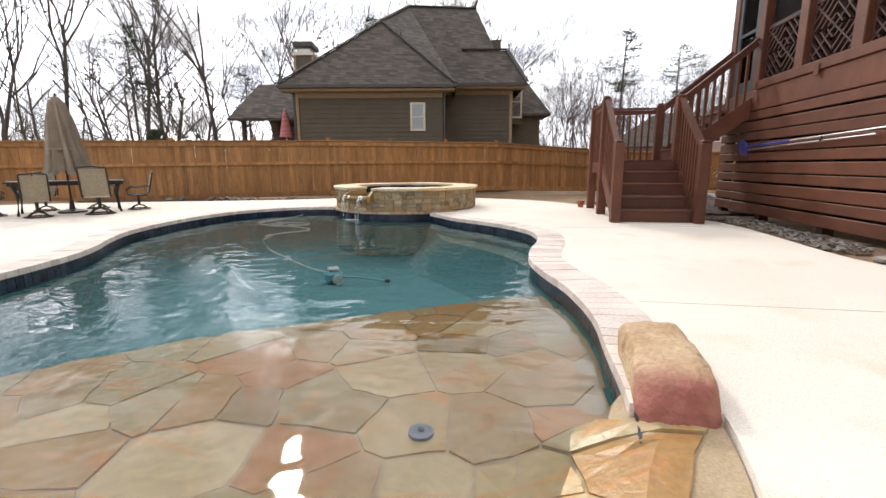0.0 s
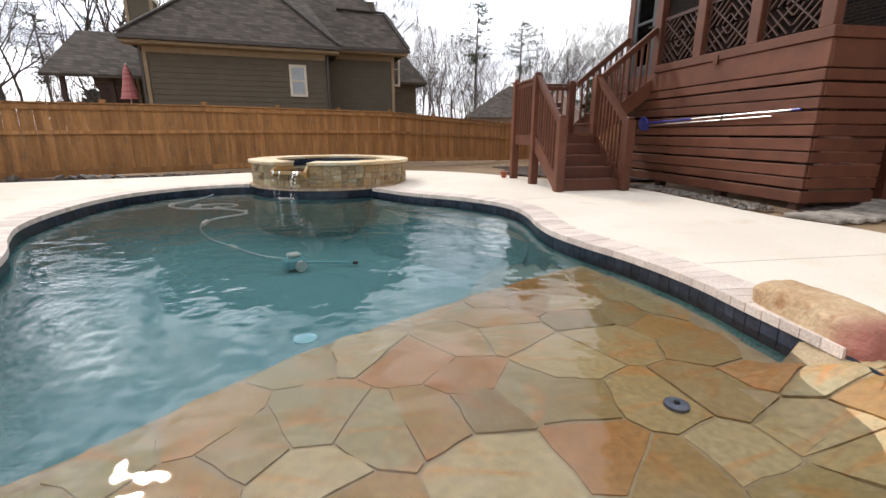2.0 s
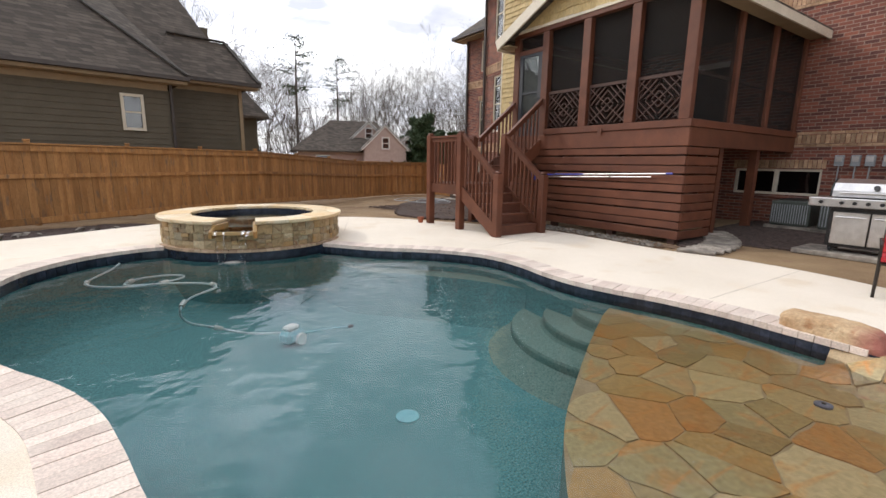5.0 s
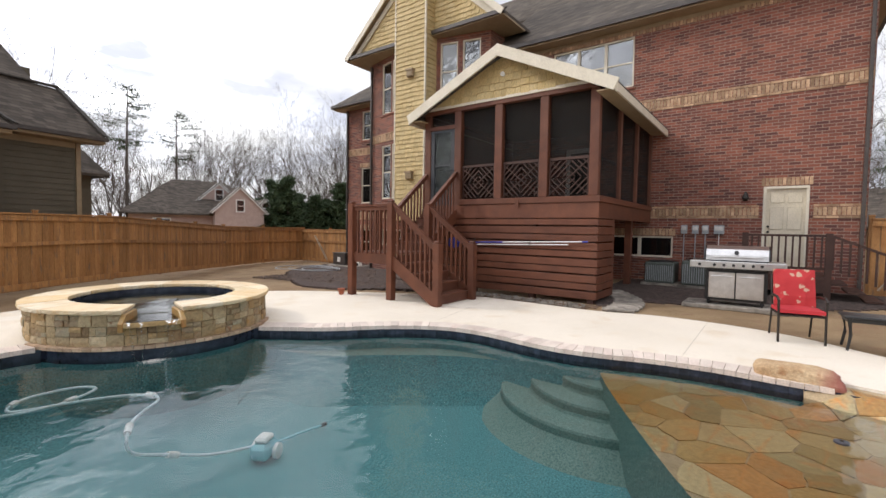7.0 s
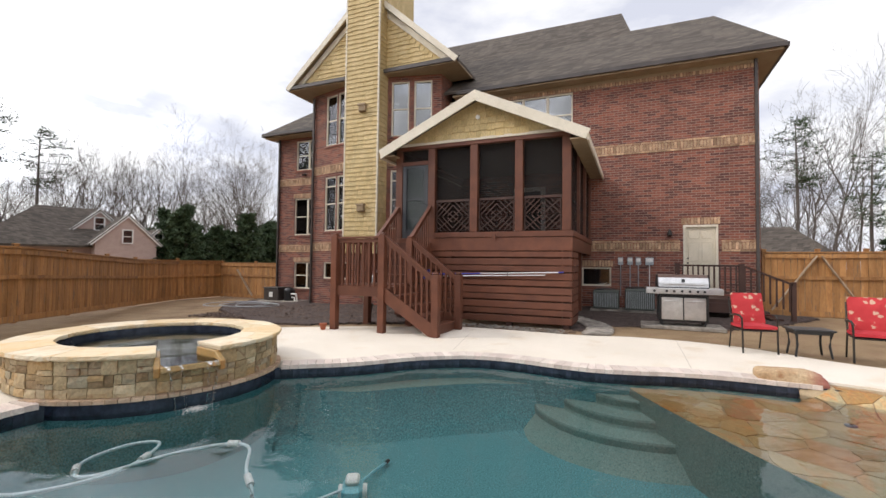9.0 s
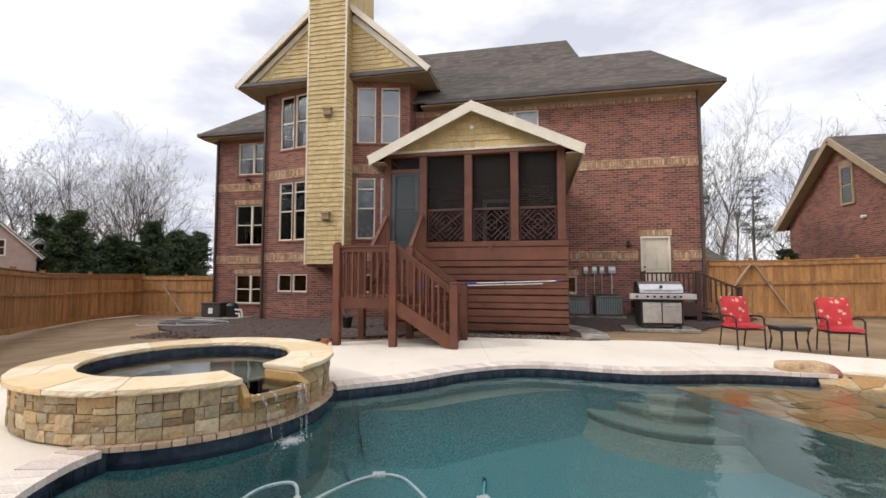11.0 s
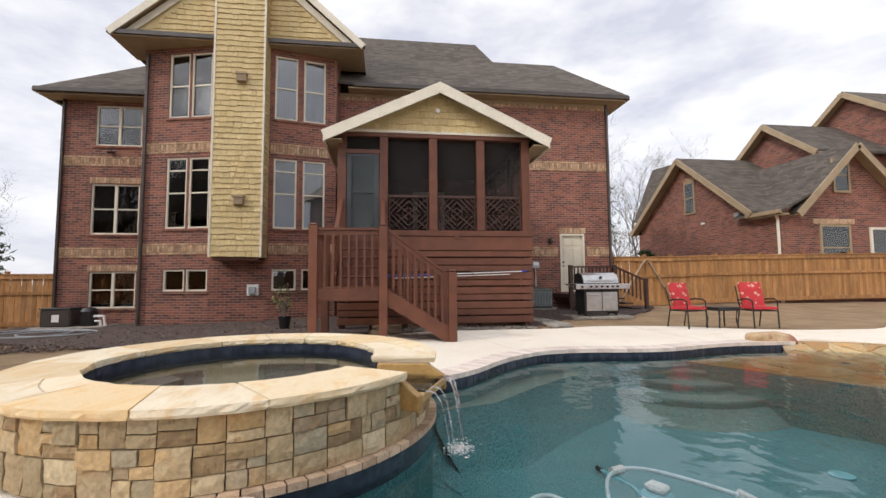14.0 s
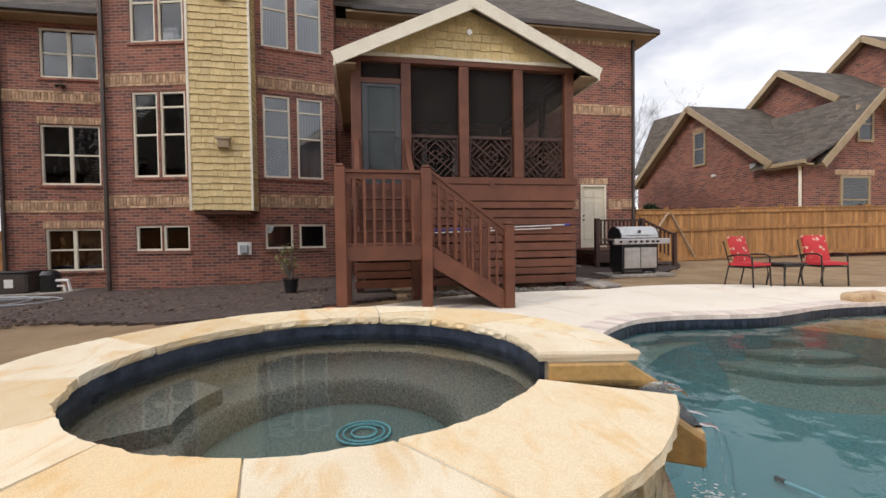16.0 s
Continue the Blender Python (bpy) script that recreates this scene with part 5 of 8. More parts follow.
# ---- fences ----
def picket_fence(pts, name="fence", height=1.83, label="", spacing=0.142):
    """Board fence along plan points; boards between rails, cap on top, posts with small caps."""
    th = empty(name, pts[0][0], pts[0][1], 0, 0, label or "cedar privacy fence with a cap rail", "fence")
    total = 0
    mesh = None
    for (xa, ya, za), (xb, yb, zb) in zip(pts, pts[1:]):
        L = math.hypot(xb - xa, yb - ya)
        ux, uy = (xb - xa) / L, (yb - ya) / L
        ang = math.degrees(math.atan2(uy, ux))
        n = int(L / spacing)
        for i in range(n):
            t = (i + 0.5) / n
            x, y, z = xa + (xb - xa) * t, ya + (yb - ya) * t, za + (zb - za) * t
            if mesh is None:
                b = bx(-0.0715, -0.008, 0.03, 0.0715, 0.008, height - 0.02)
                o = obj("picket", b, M_fence, th)
                mesh = o.data
            else:
                o = new("picket", mesh)
                o.parent = th
            off = 0.009 if i % 2 else 0.0
            o.matrix_basis = th.matrix_world.inverted() @ pose(x - uy * off, y + ux * off, z, 0, random.uniform(-0.12, 0.12), ang)
        sx, sy = uy, -ux          # towards the yard
        for h, w, t in ((0.12, 0.14, 0.03), (1.12, 0.09, 0.045), (height - 0.1, 0.12, 0.035)):
            o = obj("rail", bar((xa + sx * 0.034, ya + sy * 0.034, za + h), (xb + sx * 0.034, yb + sy * 0.034, zb + h), t, w), M_fence, th)
            o.matrix_parent_inverse = th.matrix_world.inverted()
        o = obj("cap_rail", bar((xa, ya, za + height), (xb, yb, zb + height), 0.13, 0.035), M_fence, th)
        o.matrix_parent_inverse = th.matrix_world.inverted()
        m = max(1, round(L / 2.44))
        for i in range(m):
            t = i / m
            x, y, z = xa + (xb - xa) * t - sx * 0.07, ya + (yb - ya) * t - sy * 0.07, za + (zb - za) * t
            bm = bx(x - 0.05, y - 0.05, z, x + 0.05, y + 0.05, z + height + 0.07)
            box(bm, x - 0.062, y - 0.062, z + height + 0.07, x + 0.062, y + 0.062, z + height + 0.1, 0.01)
            o = obj("post", bm, M_fence, th)
            o.matrix_parent_inverse = th.matrix_world.inverted()
    return th


picket_fence([(-16.5, 10.2, -0.3), (-11.35, 12.1, -0.25), (-4.9, 15.0, -0.17)])
picket_fence([(-4.9, 15.0, -0.17), (0.55, 18.2, -0.15), (6.1, 22.6, -0.4), (8.8, 23.9, -0.42), (XW + 0.1, 24.0, -0.42)])
picket_fence([(XW + 0.1, 24.0, -0.42), (XW + 0.1, 21.7, -0.42), (XW + 0.1, 20.25, -0.42)], "gate", 1.75, "cedar gate beside the house", 0.145)
picket_fence([(10.2, 1.05, 0.02), (10.2, -0.2, 0.02), (10.2, -1.26, 0.03)], "gate", 1.83, "closed cedar gate with diagonal brace")
picket_fence([(10.2, -1.26, 0.03), (10.3, -3.2, 0.09), (10.35, -7.0, 0.14), (10.35, -13.5, 0.2)])
picket_fence([(-16.5, -10.0, -0.1), (-16.5, 10.2, -0.3)])
for a, b in (((10.14, 0.9, 0.2), (10.14, -0.15, 1.75)), ((10.14, -1.2, 0.2), (10.14, -0.25, 1.75)), ((XW + 0.04, 21.75, -0.3), (XW + 0.04, 22.8, 1.0))):
    tagged(obj("gate_brace", bar(a, b, 0.03, 0.12, (1, 0, 0)), M_weathered), "diagonal cedar brace on the gate", "brace")

# ---- coping, flagstones, spa stone ----
def coping():
    run = [Vector((x, y)) for x, y in POOL]
    n = len(run)
    out = [Vector(p) for p in COPE]
    # even steps along the inner edge
    length = [0.0]
    for i in range(n):
        length.append(length[-1] + (run[(i + 1) % n] - run[i]).length)
    total = length[-1]
    m = int(total / 0.118)

    def at(s, line):
        s = s % total
        for i in range(n):
            if length[i + 1] >= s:
                t = (s - length[i]) / max(1e-6, length[i + 1] - length[i])
                return line[i].lerp(line[(i + 1) % n], t)
        return line[0]
    for i in range(m):
        a, b = total * i / m, total * (i + 1) / m
        p = [at(a + 0.003, run), at(b - 0.003, run), at(b - 0.003, out), at(a + 0.003, out)]
        c = sum(p, Vector((0, 0))) / 4
        if c.y < (2.26 if c.x > 0 else 2.42) and -2.75 < c.x < 2.4 or (c - Vector(SPA)).length < R_WALL + 0.02:
            continue
        t = (p[1] - p[0]).normalized()
        nrm = Vector((-t.y, t.x))
        q = [p[0] + nrm * 0.03, p[1] + nrm * 0.03, p[2], p[3]]
        part("coping_brick", prism([tuple(v) for v in q], ZD - 0.05, ZD + 0.008 + random.uniform(-0.002, 0.002)), M_coping, pavement)


def beach_depth(x, y):
    d = min(math.hypot(x - a, y - b) for a, b in BEACH)
    if d > 0.5:
        return -0.30
    w = 1 if inside(x, y, POOL) else -1
    return -0.30 + 0.215 * min(max(1 - w * d / 0.44, 0), 1)


BEACH = [p for p in POOL if p[1] < (2.26 if p[0] > 0 else 2.4) and -2.4 < p[0]]


def flag_ok(x, y):
    if not inside(x, y, ledge_poly) or not inside(x, y, COPE):
        return False
    return inside(x, y, POOL_FLAG) or (y < (2.24 if x > 0 else 2.45) and -2.5 < x < 2.4)


POOL_FLAG = offset(POOL, -0.012)


def flagstones():
    rnd = random.Random(5)
    sites = []
    tries = 0
    while len(sites) < 175 and tries < 6000:
        tries += 1
        x, y = rnd.uniform(-3.2, 2.9), rnd.uniform(0.5, 5.2)
        near = rnd.choice((0.18, 0.26, 0.34, 0.44))
        if all(math.hypot((x - a) * 0.85, y - b) > near for a, b in sites):
            sites.append((x, y))
    made = []
    for i, (x, y) in enumerate(sites):
        if not flag_ok(x, y):
            continue
        cell = [(x - 1, y - 1), (x + 1, y - 1), (x + 1, y + 1), (x - 1, y + 1)]
        for j, (a, b) in enumerate(sites):
            if i == j or math.hypot(a - x, b - y) > 2:
                continue
            dx, dy = a - x, b - y
            L = math.hypot(dx, dy)
            cell = clip(cell, dx / L, dy / L, (x * dx + y * dy) / L + L / 2 - 0.0075)
        if len(cell) < 3:
            continue
        fine = []
        for a, b in zip(cell, cell[1:] + cell[:1]):
            L = math.dist(a, b)
            k = 3 if L > 0.22 else 1
            for s in range(k):
                px, py = a[0] + (b[0] - a[0]) * s / k, a[1] + (b[1] - a[1]) * s / k
                if s:
                    px += rnd.uniform(-0.012, 0.012)
                    py += rnd.uniform(-0.012, 0.012)
                lo, hi = 0.0, 1.0
                if not flag_ok(px, py):
                    for _ in range(12):
                        md = (lo + hi) / 2
                        if flag_ok(x + (px - x) * md, y + (py - y) * md):
                            lo = md
                        else:
                            hi = md
                    px, py = x + (px - x) * lo, y + (py - y) * lo
                fine.append((px, py))
        made.append((x, y, fine))
    for x, y, poly in made:
        bm = bmesh.new()
        dz = rnd.uniform(-0.004, 0.006)
        hi = [bm.verts.new((px - x, py - y, beach_depth(px, py) + dz)) for px, py in poly]
        lo = [bm.verts.new((v.co.x, v.co.y, v.co.z - 0.02)) for v in hi]
        c = bm.verts.new((0, 0, beach_depth(x, y) + dz + 0.004))
        mid = [bm.verts.new(((px - x) * 0.5, (py - y) * 0.5, beach_depth(x + (px - x) * 0.5, y + (py - y) * 0.5) + dz + 0.003)) for px, py in poly]
        for a in range(len(hi)):
            b = (a + 1) % len(hi)
            bm.faces.new((hi[a], hi[b], mid[b], mid[a]))
            bm.faces.new((mid[a], mid[b], c))
            bm.faces.new((lo[a], lo[b], hi[b], hi[a]))
        o = part("flagstone", bm, M_flag, ledge)
        o.location = (x, y, 0)


coping()
for v in ledge.data.vertices:
    v.co.z = -0.3055
# mortar under the stones of the beach lip
bm = bmesh.new()
idx = [i for i, p in enumerate(POOL) if p[1] < 2.6 and -2.8 < p[0]]
seq = sorted(idx, key=lambda i: math.atan2(POOL[i][1] - 3.0, POOL[i][0] - 0.0))
lines = [offset(POOL, d) for d in (-0.5, -0.36, -0.22, -0.1, 0.02, 0.14, 0.29)]
vv = [[bm.verts.new((*ln[i], beach_depth(*ln[i]) - 0.014)) for ln in lines] for i in seq]
for a, b in zip(vv, vv[1:]):
    for k in range(len(lines) - 1):
        bm.faces.new((a[k], a[k + 1], b[k + 1], b[k]))
part("lip_bed", bm, M_grout, pool)
flagstones()


def tiles():
    """Waterline tiles, one by one, on the stretches that show."""
    n = len(POOL)
    inn = offset(POOL, -0.008)
    for i in range(n):
        a, b = Vector(inn[i]), Vector(inn[(i + 1) % n])
        L = (b - a).length
        c = (a + b) / 2
        if c.y < (2.15 if c.x > 0 else 2.42) or (c - Vector(SPA)).length < R_WALL - 0.1:
            continue
        k = max(1, round(L / 0.16))
        for j in range(k):
            p = a.lerp(b, (j + 0.5) / k)
            ang = math.degrees(math.atan2(b.y - a.y, b.x - a.x))
            w = L / k / 2 - 0.003
            o = part("tile", bx(-w, -0.004, 0, w, 0.004, 0.148), M_tile, pool)
            o.matrix_basis = pose(p.x, p.y, ZW - 0.045, 0, 0, ang)


tiles()


def stone_piece(rnd, a, w, z, h):
    """One split-faced stone of the spa wall: its face breaks unevenly, its arrises are chipped."""
    t = rnd.uniform(0.0, 0.022)
    bm = bmesh.new()
    nx, nz = max(2, round(w * R_WALL / 0.05)), max(2, round(h / 0.045))
    g = 0.0035
    seed = rnd.uniform(0, 90)
    grid = []
    for i in range(nx + 1):
        row = []
        for j in range(nz + 1):
            u, v = i / nx, j / nz
            rim = i in (0, nx) or j in (0, nz)
            an = a + g / R_WALL + (w - 2 * g / R_WALL) * u + (0.003 * noise.noise((v * 9, seed, 1)) if i in (0, nx) else 0)
            zz = z + g + (h - 2 * g) * v + (0.004 * noise.noise((u * 7, seed, 2)) if j in (0, nz) else 0)
            r = R_WALL - 0.022 + t + 0.012 * noise.noise((an * 22, zz * 24, seed)) - (0.007 if rim else 0.0)
            row.append(bm.verts.new((r * math.cos(an), r * math.sin(an), zz)))
        grid.append(row)
    for i in range(nx):
        for j in range(nz):
            bm.faces.new((grid[i][j], grid[i + 1][j], grid[i + 1][j + 1], grid[i][j + 1]))
    loop = [grid[i][0] for i in range(nx + 1)] + [grid[nx][j] for j in range(1, nz + 1)] + [grid[i][nz] for i in range(nx - 1, -1, -1)] + [grid[0][j] for j in range(nz - 1, 0, -1)]
    back = []
    for p in loop:
        q = Vector((p.co.x, p.co.y, 0)).normalized() * (R_WALL - 0.07)
        back.append(bm.verts.new((q.x, q.y, p.co.z)))
    for k in range(len(loop)):
        j = (k + 1) % len(loop)
        bm.faces.new((loop[k], back[k], back[j], loop[j]))
    bmesh.ops.recalc_face_normals(bm, faces=bm.faces)
    part("stone", bm, M_stone, spa)


def split_block(rnd, a, w, z, h, out):
    """Cuts a block of wall into stones of mixed size."""
    wm = w * R_WALL
    if wm > 0.30 or (wm > 0.19 and wm > 1.5 * h and rnd.random() < 0.8):
        k = rnd.uniform(0.36, 0.64)
        split_block(rnd, a, w * k, z, h, out)
        split_block(rnd, a + w * k, w * (1 - k), z, h, out)
    elif h > 0.24 or (h > 0.13 and rnd.random() < 0.5):
        k = rnd.uniform(0.36, 0.64)
        split_block(rnd, a, w, z, h * k, out)
        split_block(rnd, a, w, z + h * k, h * (1 - k), out)
    else:
        out.append((a, w, z, h))


def spa_stones():
    rnd = random.Random(9)
    z0, z1 = -0.045, Z_CAP - CAP_T
    a, end = SPILL + gap, SPILL - gap + 2 * math.pi
    n = 15
    edges = [a + (end - a) * (i + (rnd.uniform(-0.25, 0.25) if 0 < i < n else 0)) / n for i in range(n + 1)]
    out = []
    for p, q in zip(edges, edges[1:]):
        cut = z0 + (z1 - z0) * rnd.uniform(0.38, 0.62)
        split_block(rnd, p, q - p, z0, cut - z0, out)
        split_block(rnd, p, q - p, cut, z1 - cut, out)
    split_block(rnd, SPILL - gap, 2 * gap, z0, 0.2 - z0, out)
    for o in out:
        stone_piece(rnd, *o)


spa_stones()


TILT = (0.3, -0.24, 0.12, -0.34, 0.2)


def split_stone(poly, z0, z1):
    """Split stone: a chipped, bellied edge and a slightly rounded rim."""
    bm = bmesh.new()
    cx, cy = sum(q[0] for q in poly) / len(poly), sum(q[1] for q in poly) / len(poly)
    h = z1 - z0
    loops = []
    for z, inset, amp in ((z0, 0.016, 0.014), (z0 + h * 0.35, 0.0, 0.016), (z1 - h * 0.25, 0.002, 0.012), (z1, 0.004, 0.006)):
        ring = []
        for x, y in poly:
            dx, dy = x - cx, y - cy
            L = math.hypot(dx, dy)
            s = 1 - (inset + amp * noise.noise((x * 24, y * 24, z * 60))) / L
            ring.append(bm.verts.new((cx + dx * s, cy + dy * s, z + (0.002 * noise.noise((x * 11, y * 11, 7)) if z == z1 else 0))))
        loops.append(ring)
    for p, q in zip(loops, loops[1:]):
        for k in range(len(p)):
            j = (k + 1) % len(p)
            bm.faces.new((p[k], p[j], q[j], q[k]))
    bm.faces.new(loops[-1])
    bm.faces.new(loops[0][::-1])
    return bm


def spa_cap():
    rnd = random.Random(4)
    g = SPILL_W / R_CAP + 0.01
    a0, a1 = SPILL + g, SPILL - g + 2 * math.pi
    cuts = [a0]
    while cuts[-1] < a1 - 0.5:
        cuts.append(cuts[-1] + rnd.uniform(0.32, 0.6))
    cuts[-1] = a1
    skew = [0] + [rnd.uniform(-0.16, 0.16) for _ in cuts[1:-1]] + [0]
    for i in range(len(cuts) - 1):
        splits = [(0.0, 1.0)] if rnd.random() < 0.45 else [(0.0, 0.5 + rnd.uniform(-0.12, 0.12)), None]
        if len(splits) == 2:
            splits[1] = (splits[0][1], 1.0)
        for lo, hi in splits:
            poly = []
            def pt(u, v):
                r = R_IN - 0.035 + (R_CAP - R_IN + 0.035) * v
                s0, s1 = cuts[i] + skew[i] * (v - 0.5), cuts[i + 1] + skew[i + 1] * (v - 0.5)
                an = s0 + (s1 - s0) * u
                if v in (0.0, 1.0):
                    r += 0.016 * noise.noise((an * 6, v * 5, 1.3)) + 0.009 * noise.noise((an * 31, v * 5, 4.1))
                return (r * math.cos(an), r * math.sin(an))
            us = [0.005 + 0.99 * k / 19 for k in range(20)]
            tilt = TILT[i % len(TILT)]
            poly = [pt(u, lo + 0.006 + tilt * (u - 0.5) if lo else 0.0) for u in us] + [pt(u, hi - 0.006 + tilt * (u - 0.5) if hi < 1 else 1.0) for u in us[::-1]]
            if area(poly) < 0:
                poly.reverse()
            bm = split_stone(poly, Z_CAP - CAP_T, Z_CAP + rnd.uniform(0.001, 0.005))
            part("cap_stone", bm, M_cap, spa)
    part("cap_mortar", arc_ring(R_IN + 0.0, R_CAP - 0.025, Z_CAP - CAP_T + 0.002, Z_CAP - 0.002, a0 + 0.01, a1 - 0.01, 60), M_capjoint, spa)


spa_cap()
def spill_cheek(s):
    """A wedge of stone beside the spillway, cut down towards the lip."""
    bm = bmesh.new()
    prof = [(R_IN + 0.02, 0.15), (R_WALL + 0.13, 0.15), (R_WALL + 0.13, 0.255), (R_WALL - 0.02, 0.352), (R_IN + 0.02, 0.352)]
    a = [bm.verts.new((x, -s * 0.03, z)) for x, z in prof]
    b = [bm.verts.new((x, s * 0.03, z)) for x, z in prof]
    bm.faces.new(a)
    bm.faces.new(b[::-1])
    for k in range(5):
        bm.faces.new((a[k], b[k], b[(k + 1) % 5], a[(k + 1) % 5]))
    bmesh.ops.recalc_face_normals(bm, faces=bm.faces)
    bmesh.ops.bevel(bm, geom=bm.edges[:], offset=0.008, segments=1, affect="EDGES")
    return bm


# spillway: a stone tongue, side cheeks, the sheet of water
m_sp = pose(0, 0, 0, 0, 0, math.degrees(SPILL))
turn = 1
for nm, b, mt in (("spill_stone", bx(R_IN - 0.02, -SPILL_W + 0.01, 0.2, R_WALL + 0.11, SPILL_W - 0.01, 0.262, 0.008), M_flag), ("cheek", spill_cheek(1), M_flag), ("cheek", spill_cheek(-1), M_flag)):
    o = part(nm, b, mt, spa, "wet golden stone spillway")
    o.matrix_basis = m_sp if nm != "cheek" else pose(0, 0, 0, 0, 0, math.degrees(SPILL + turn * gap))
    turn = -1 if nm == "cheek" else turn
for off, wd in ((-0.25, 0.035), (-0.12, 0.03), (0.17, 0.06), (0.25, 0.05)):
    bm = bmesh.new()
    rows = []
    for k in range(14):
        t = k / 13
        x = R_WALL + 0.10 + 0.17 * math.sqrt(t)
        z = 0.27 - 0.47 * t * t
        rows.append([bm.verts.new((x + 0.01 * noise.noise((j * 0.9 + off * 20, t * 3, 0)), off * (1 - 0.25 * t) + (j / 4 - 0.5) * wd * (1 - 0.4 * t) + 0.006 * noise.noise((off * 9, t * 5, 2)), z)) for j in range(5)])
    for p, q in zip(rows, rows[1:]):
        for j in range(4):
            bm.faces.new((p[j], p[j + 1], q[j + 1], q[j]))
    o = part("falling_water", bm, M_fall, spa, "thin stream of falling water", True)
    o.matrix_basis = m_sp
bm = bx(R_IN, -SPILL_W + 0.04, 0.265, R_WALL + 0.105, SPILL_W - 0.04, 0.271)
part("spill_film", bm, M_spawater, spa, "thin film of water on the spillway").matrix_basis = m_sp
rnd = random.Random(3)
bm = bmesh.new()
for k in range(420):
    r, a = abs(rnd.gauss(0, 0.055)), rnd.uniform(0, 6.28)
    s = rnd.uniform(0.0015, 0.005)
    q = bmesh.ops.create_icosphere(bm, subdivisions=1, radius=s)
    bmesh.ops.scale(bm, vec=(2.6, 1.8, 0.35), verts=q["verts"])
    bmesh.ops.translate(bm, vec=(r * math.cos(a), 1.5 * r * math.sin(a), rnd.uniform(0, 0.02) * max(0, 1 - r * 4)), verts=q["verts"])
foam = obj("splash", bm, M_white, None, "", True)
foam.matrix_world = pose(SPA[0] + (R_WALL + 0.28) * math.cos(SPILL), SPA[1] + (R_WALL + 0.28) * math.sin(SPILL), ZW + 0.004, 0, 0, math.degrees(SPILL))
tagged(foam, "white splash where the spillway falls", "splash", kind="stuff")
for k in range(34):
    a0 = radians(188 + 4.0 * k)
    part("edge_brick", arc_ring(R_WALL - 0.05, R_WALL + 0.045, -0.088, -0.046, a0 + 0.003, a0 + radians(4.0) - 0.003, 2), M_edge, spa)
part("base_wall", arc_ring(R_WALL - 0.06, R_WALL + 0.012, -1.2, -0.25, 0, 2 * math.pi, 80), M_plaster, spa)
part("base_tile", arc_ring(R_WALL - 0.06, R_WALL + 0.015, -0.248, -0.09, 0, 2 * math.pi, 80), M_tile, spa, "dark waterline tile")


# boulder at the beach
def boulder(name, x, y, z, rz, sx, sy, sz, seed, label):
    bm = bmesh.new()
    bmesh.ops.create_cube(bm, size=2.0)
    bmesh.ops.subdivide_edges(bm, edges=bm.edges[:], cuts=15, use_grid_fill=True)
    for v in bm.verts:
        p = v.co.copy()
        q = p / (abs(p.x) ** 5 + abs(p.y) ** 5 + abs(p.z) ** 5) ** 0.2
        n1 = noise.noise(q * 0.9 + Vector((seed, 0, 0)))
        n2 = noise.noise(q * 2.6 + Vector((0, seed, 0)))
        n3 = noise.noise(Vector((q.x * 5, q.y * 5, q.z * 11)))
        s = 1 + 0.13 * n1 + 0.06 * n2 + 0.025 * n3
        if q.z > 0:
            s -= 0.1 * q.z * max(q.x, 0)
        v.co = Vector((q.x * sx, q.y * sy, q.z * sz)) * s
    o = obj(name, bm, M_boulder, None, "", True)
    o.matrix_world = pose(x, y, z, 0, 0, rz)
    return tagged(o, label, "boulder")


boulder("boulder", 1.985, 2.59, -0.085, -96, 0.38, 0.155, 0.165, 3.1, "tan and reddish sandstone boulder at the beach entry")

# ---- neighbouring houses ----
def local(thing, name, bm, material, label=""):
    return part(name, bm, material, thing, label)


def siding(thing, a, b, z0, z1, inward, material, step=0.19):
    """A wall from a to b (plan, local) clad in lapped boards; each board is a piece."""
    d = Vector((b[0] - a[0], b[1] - a[1]))
    L = d.length
    n = Vector(inward).normalized()
    core = [a, b, (b[0] + n.x * 0.2, b[1] + n.y * 0.2), (a[0] + n.x * 0.2, a[1] + n.y * 0.2)]
    if area(core) < 0:
        core.reverse()
    local(thing, "wall", prism(core, z0, z1), material)
    z = z0
    while z < z1 - 0.02:
        h = min(step, z1 - z)
        bm = bmesh.new()
        q = [(0.024, z), (0.002, z + h), (-0.01, z + h), (-0.01, z)]
        ra = [bm.verts.new((a[0] - n.x * o, a[1] - n.y * o, zz)) for o, zz in q]
        rb = [bm.verts.new((b[0] - n.x * o, b[1] - n.y * o, zz)) for o, zz in q]
        for k in range(4):
            bm.faces.new((ra[k], ra[(k + 1) % 4], rb[(k + 1) % 4], rb[k]))
        bm.faces.new(ra[::-1])
        bm.faces.new(rb)
        bmesh.ops.recalc_face_normals(bm, faces=bm.faces)
        local(thing, "siding_board", bm, material)
        z += step


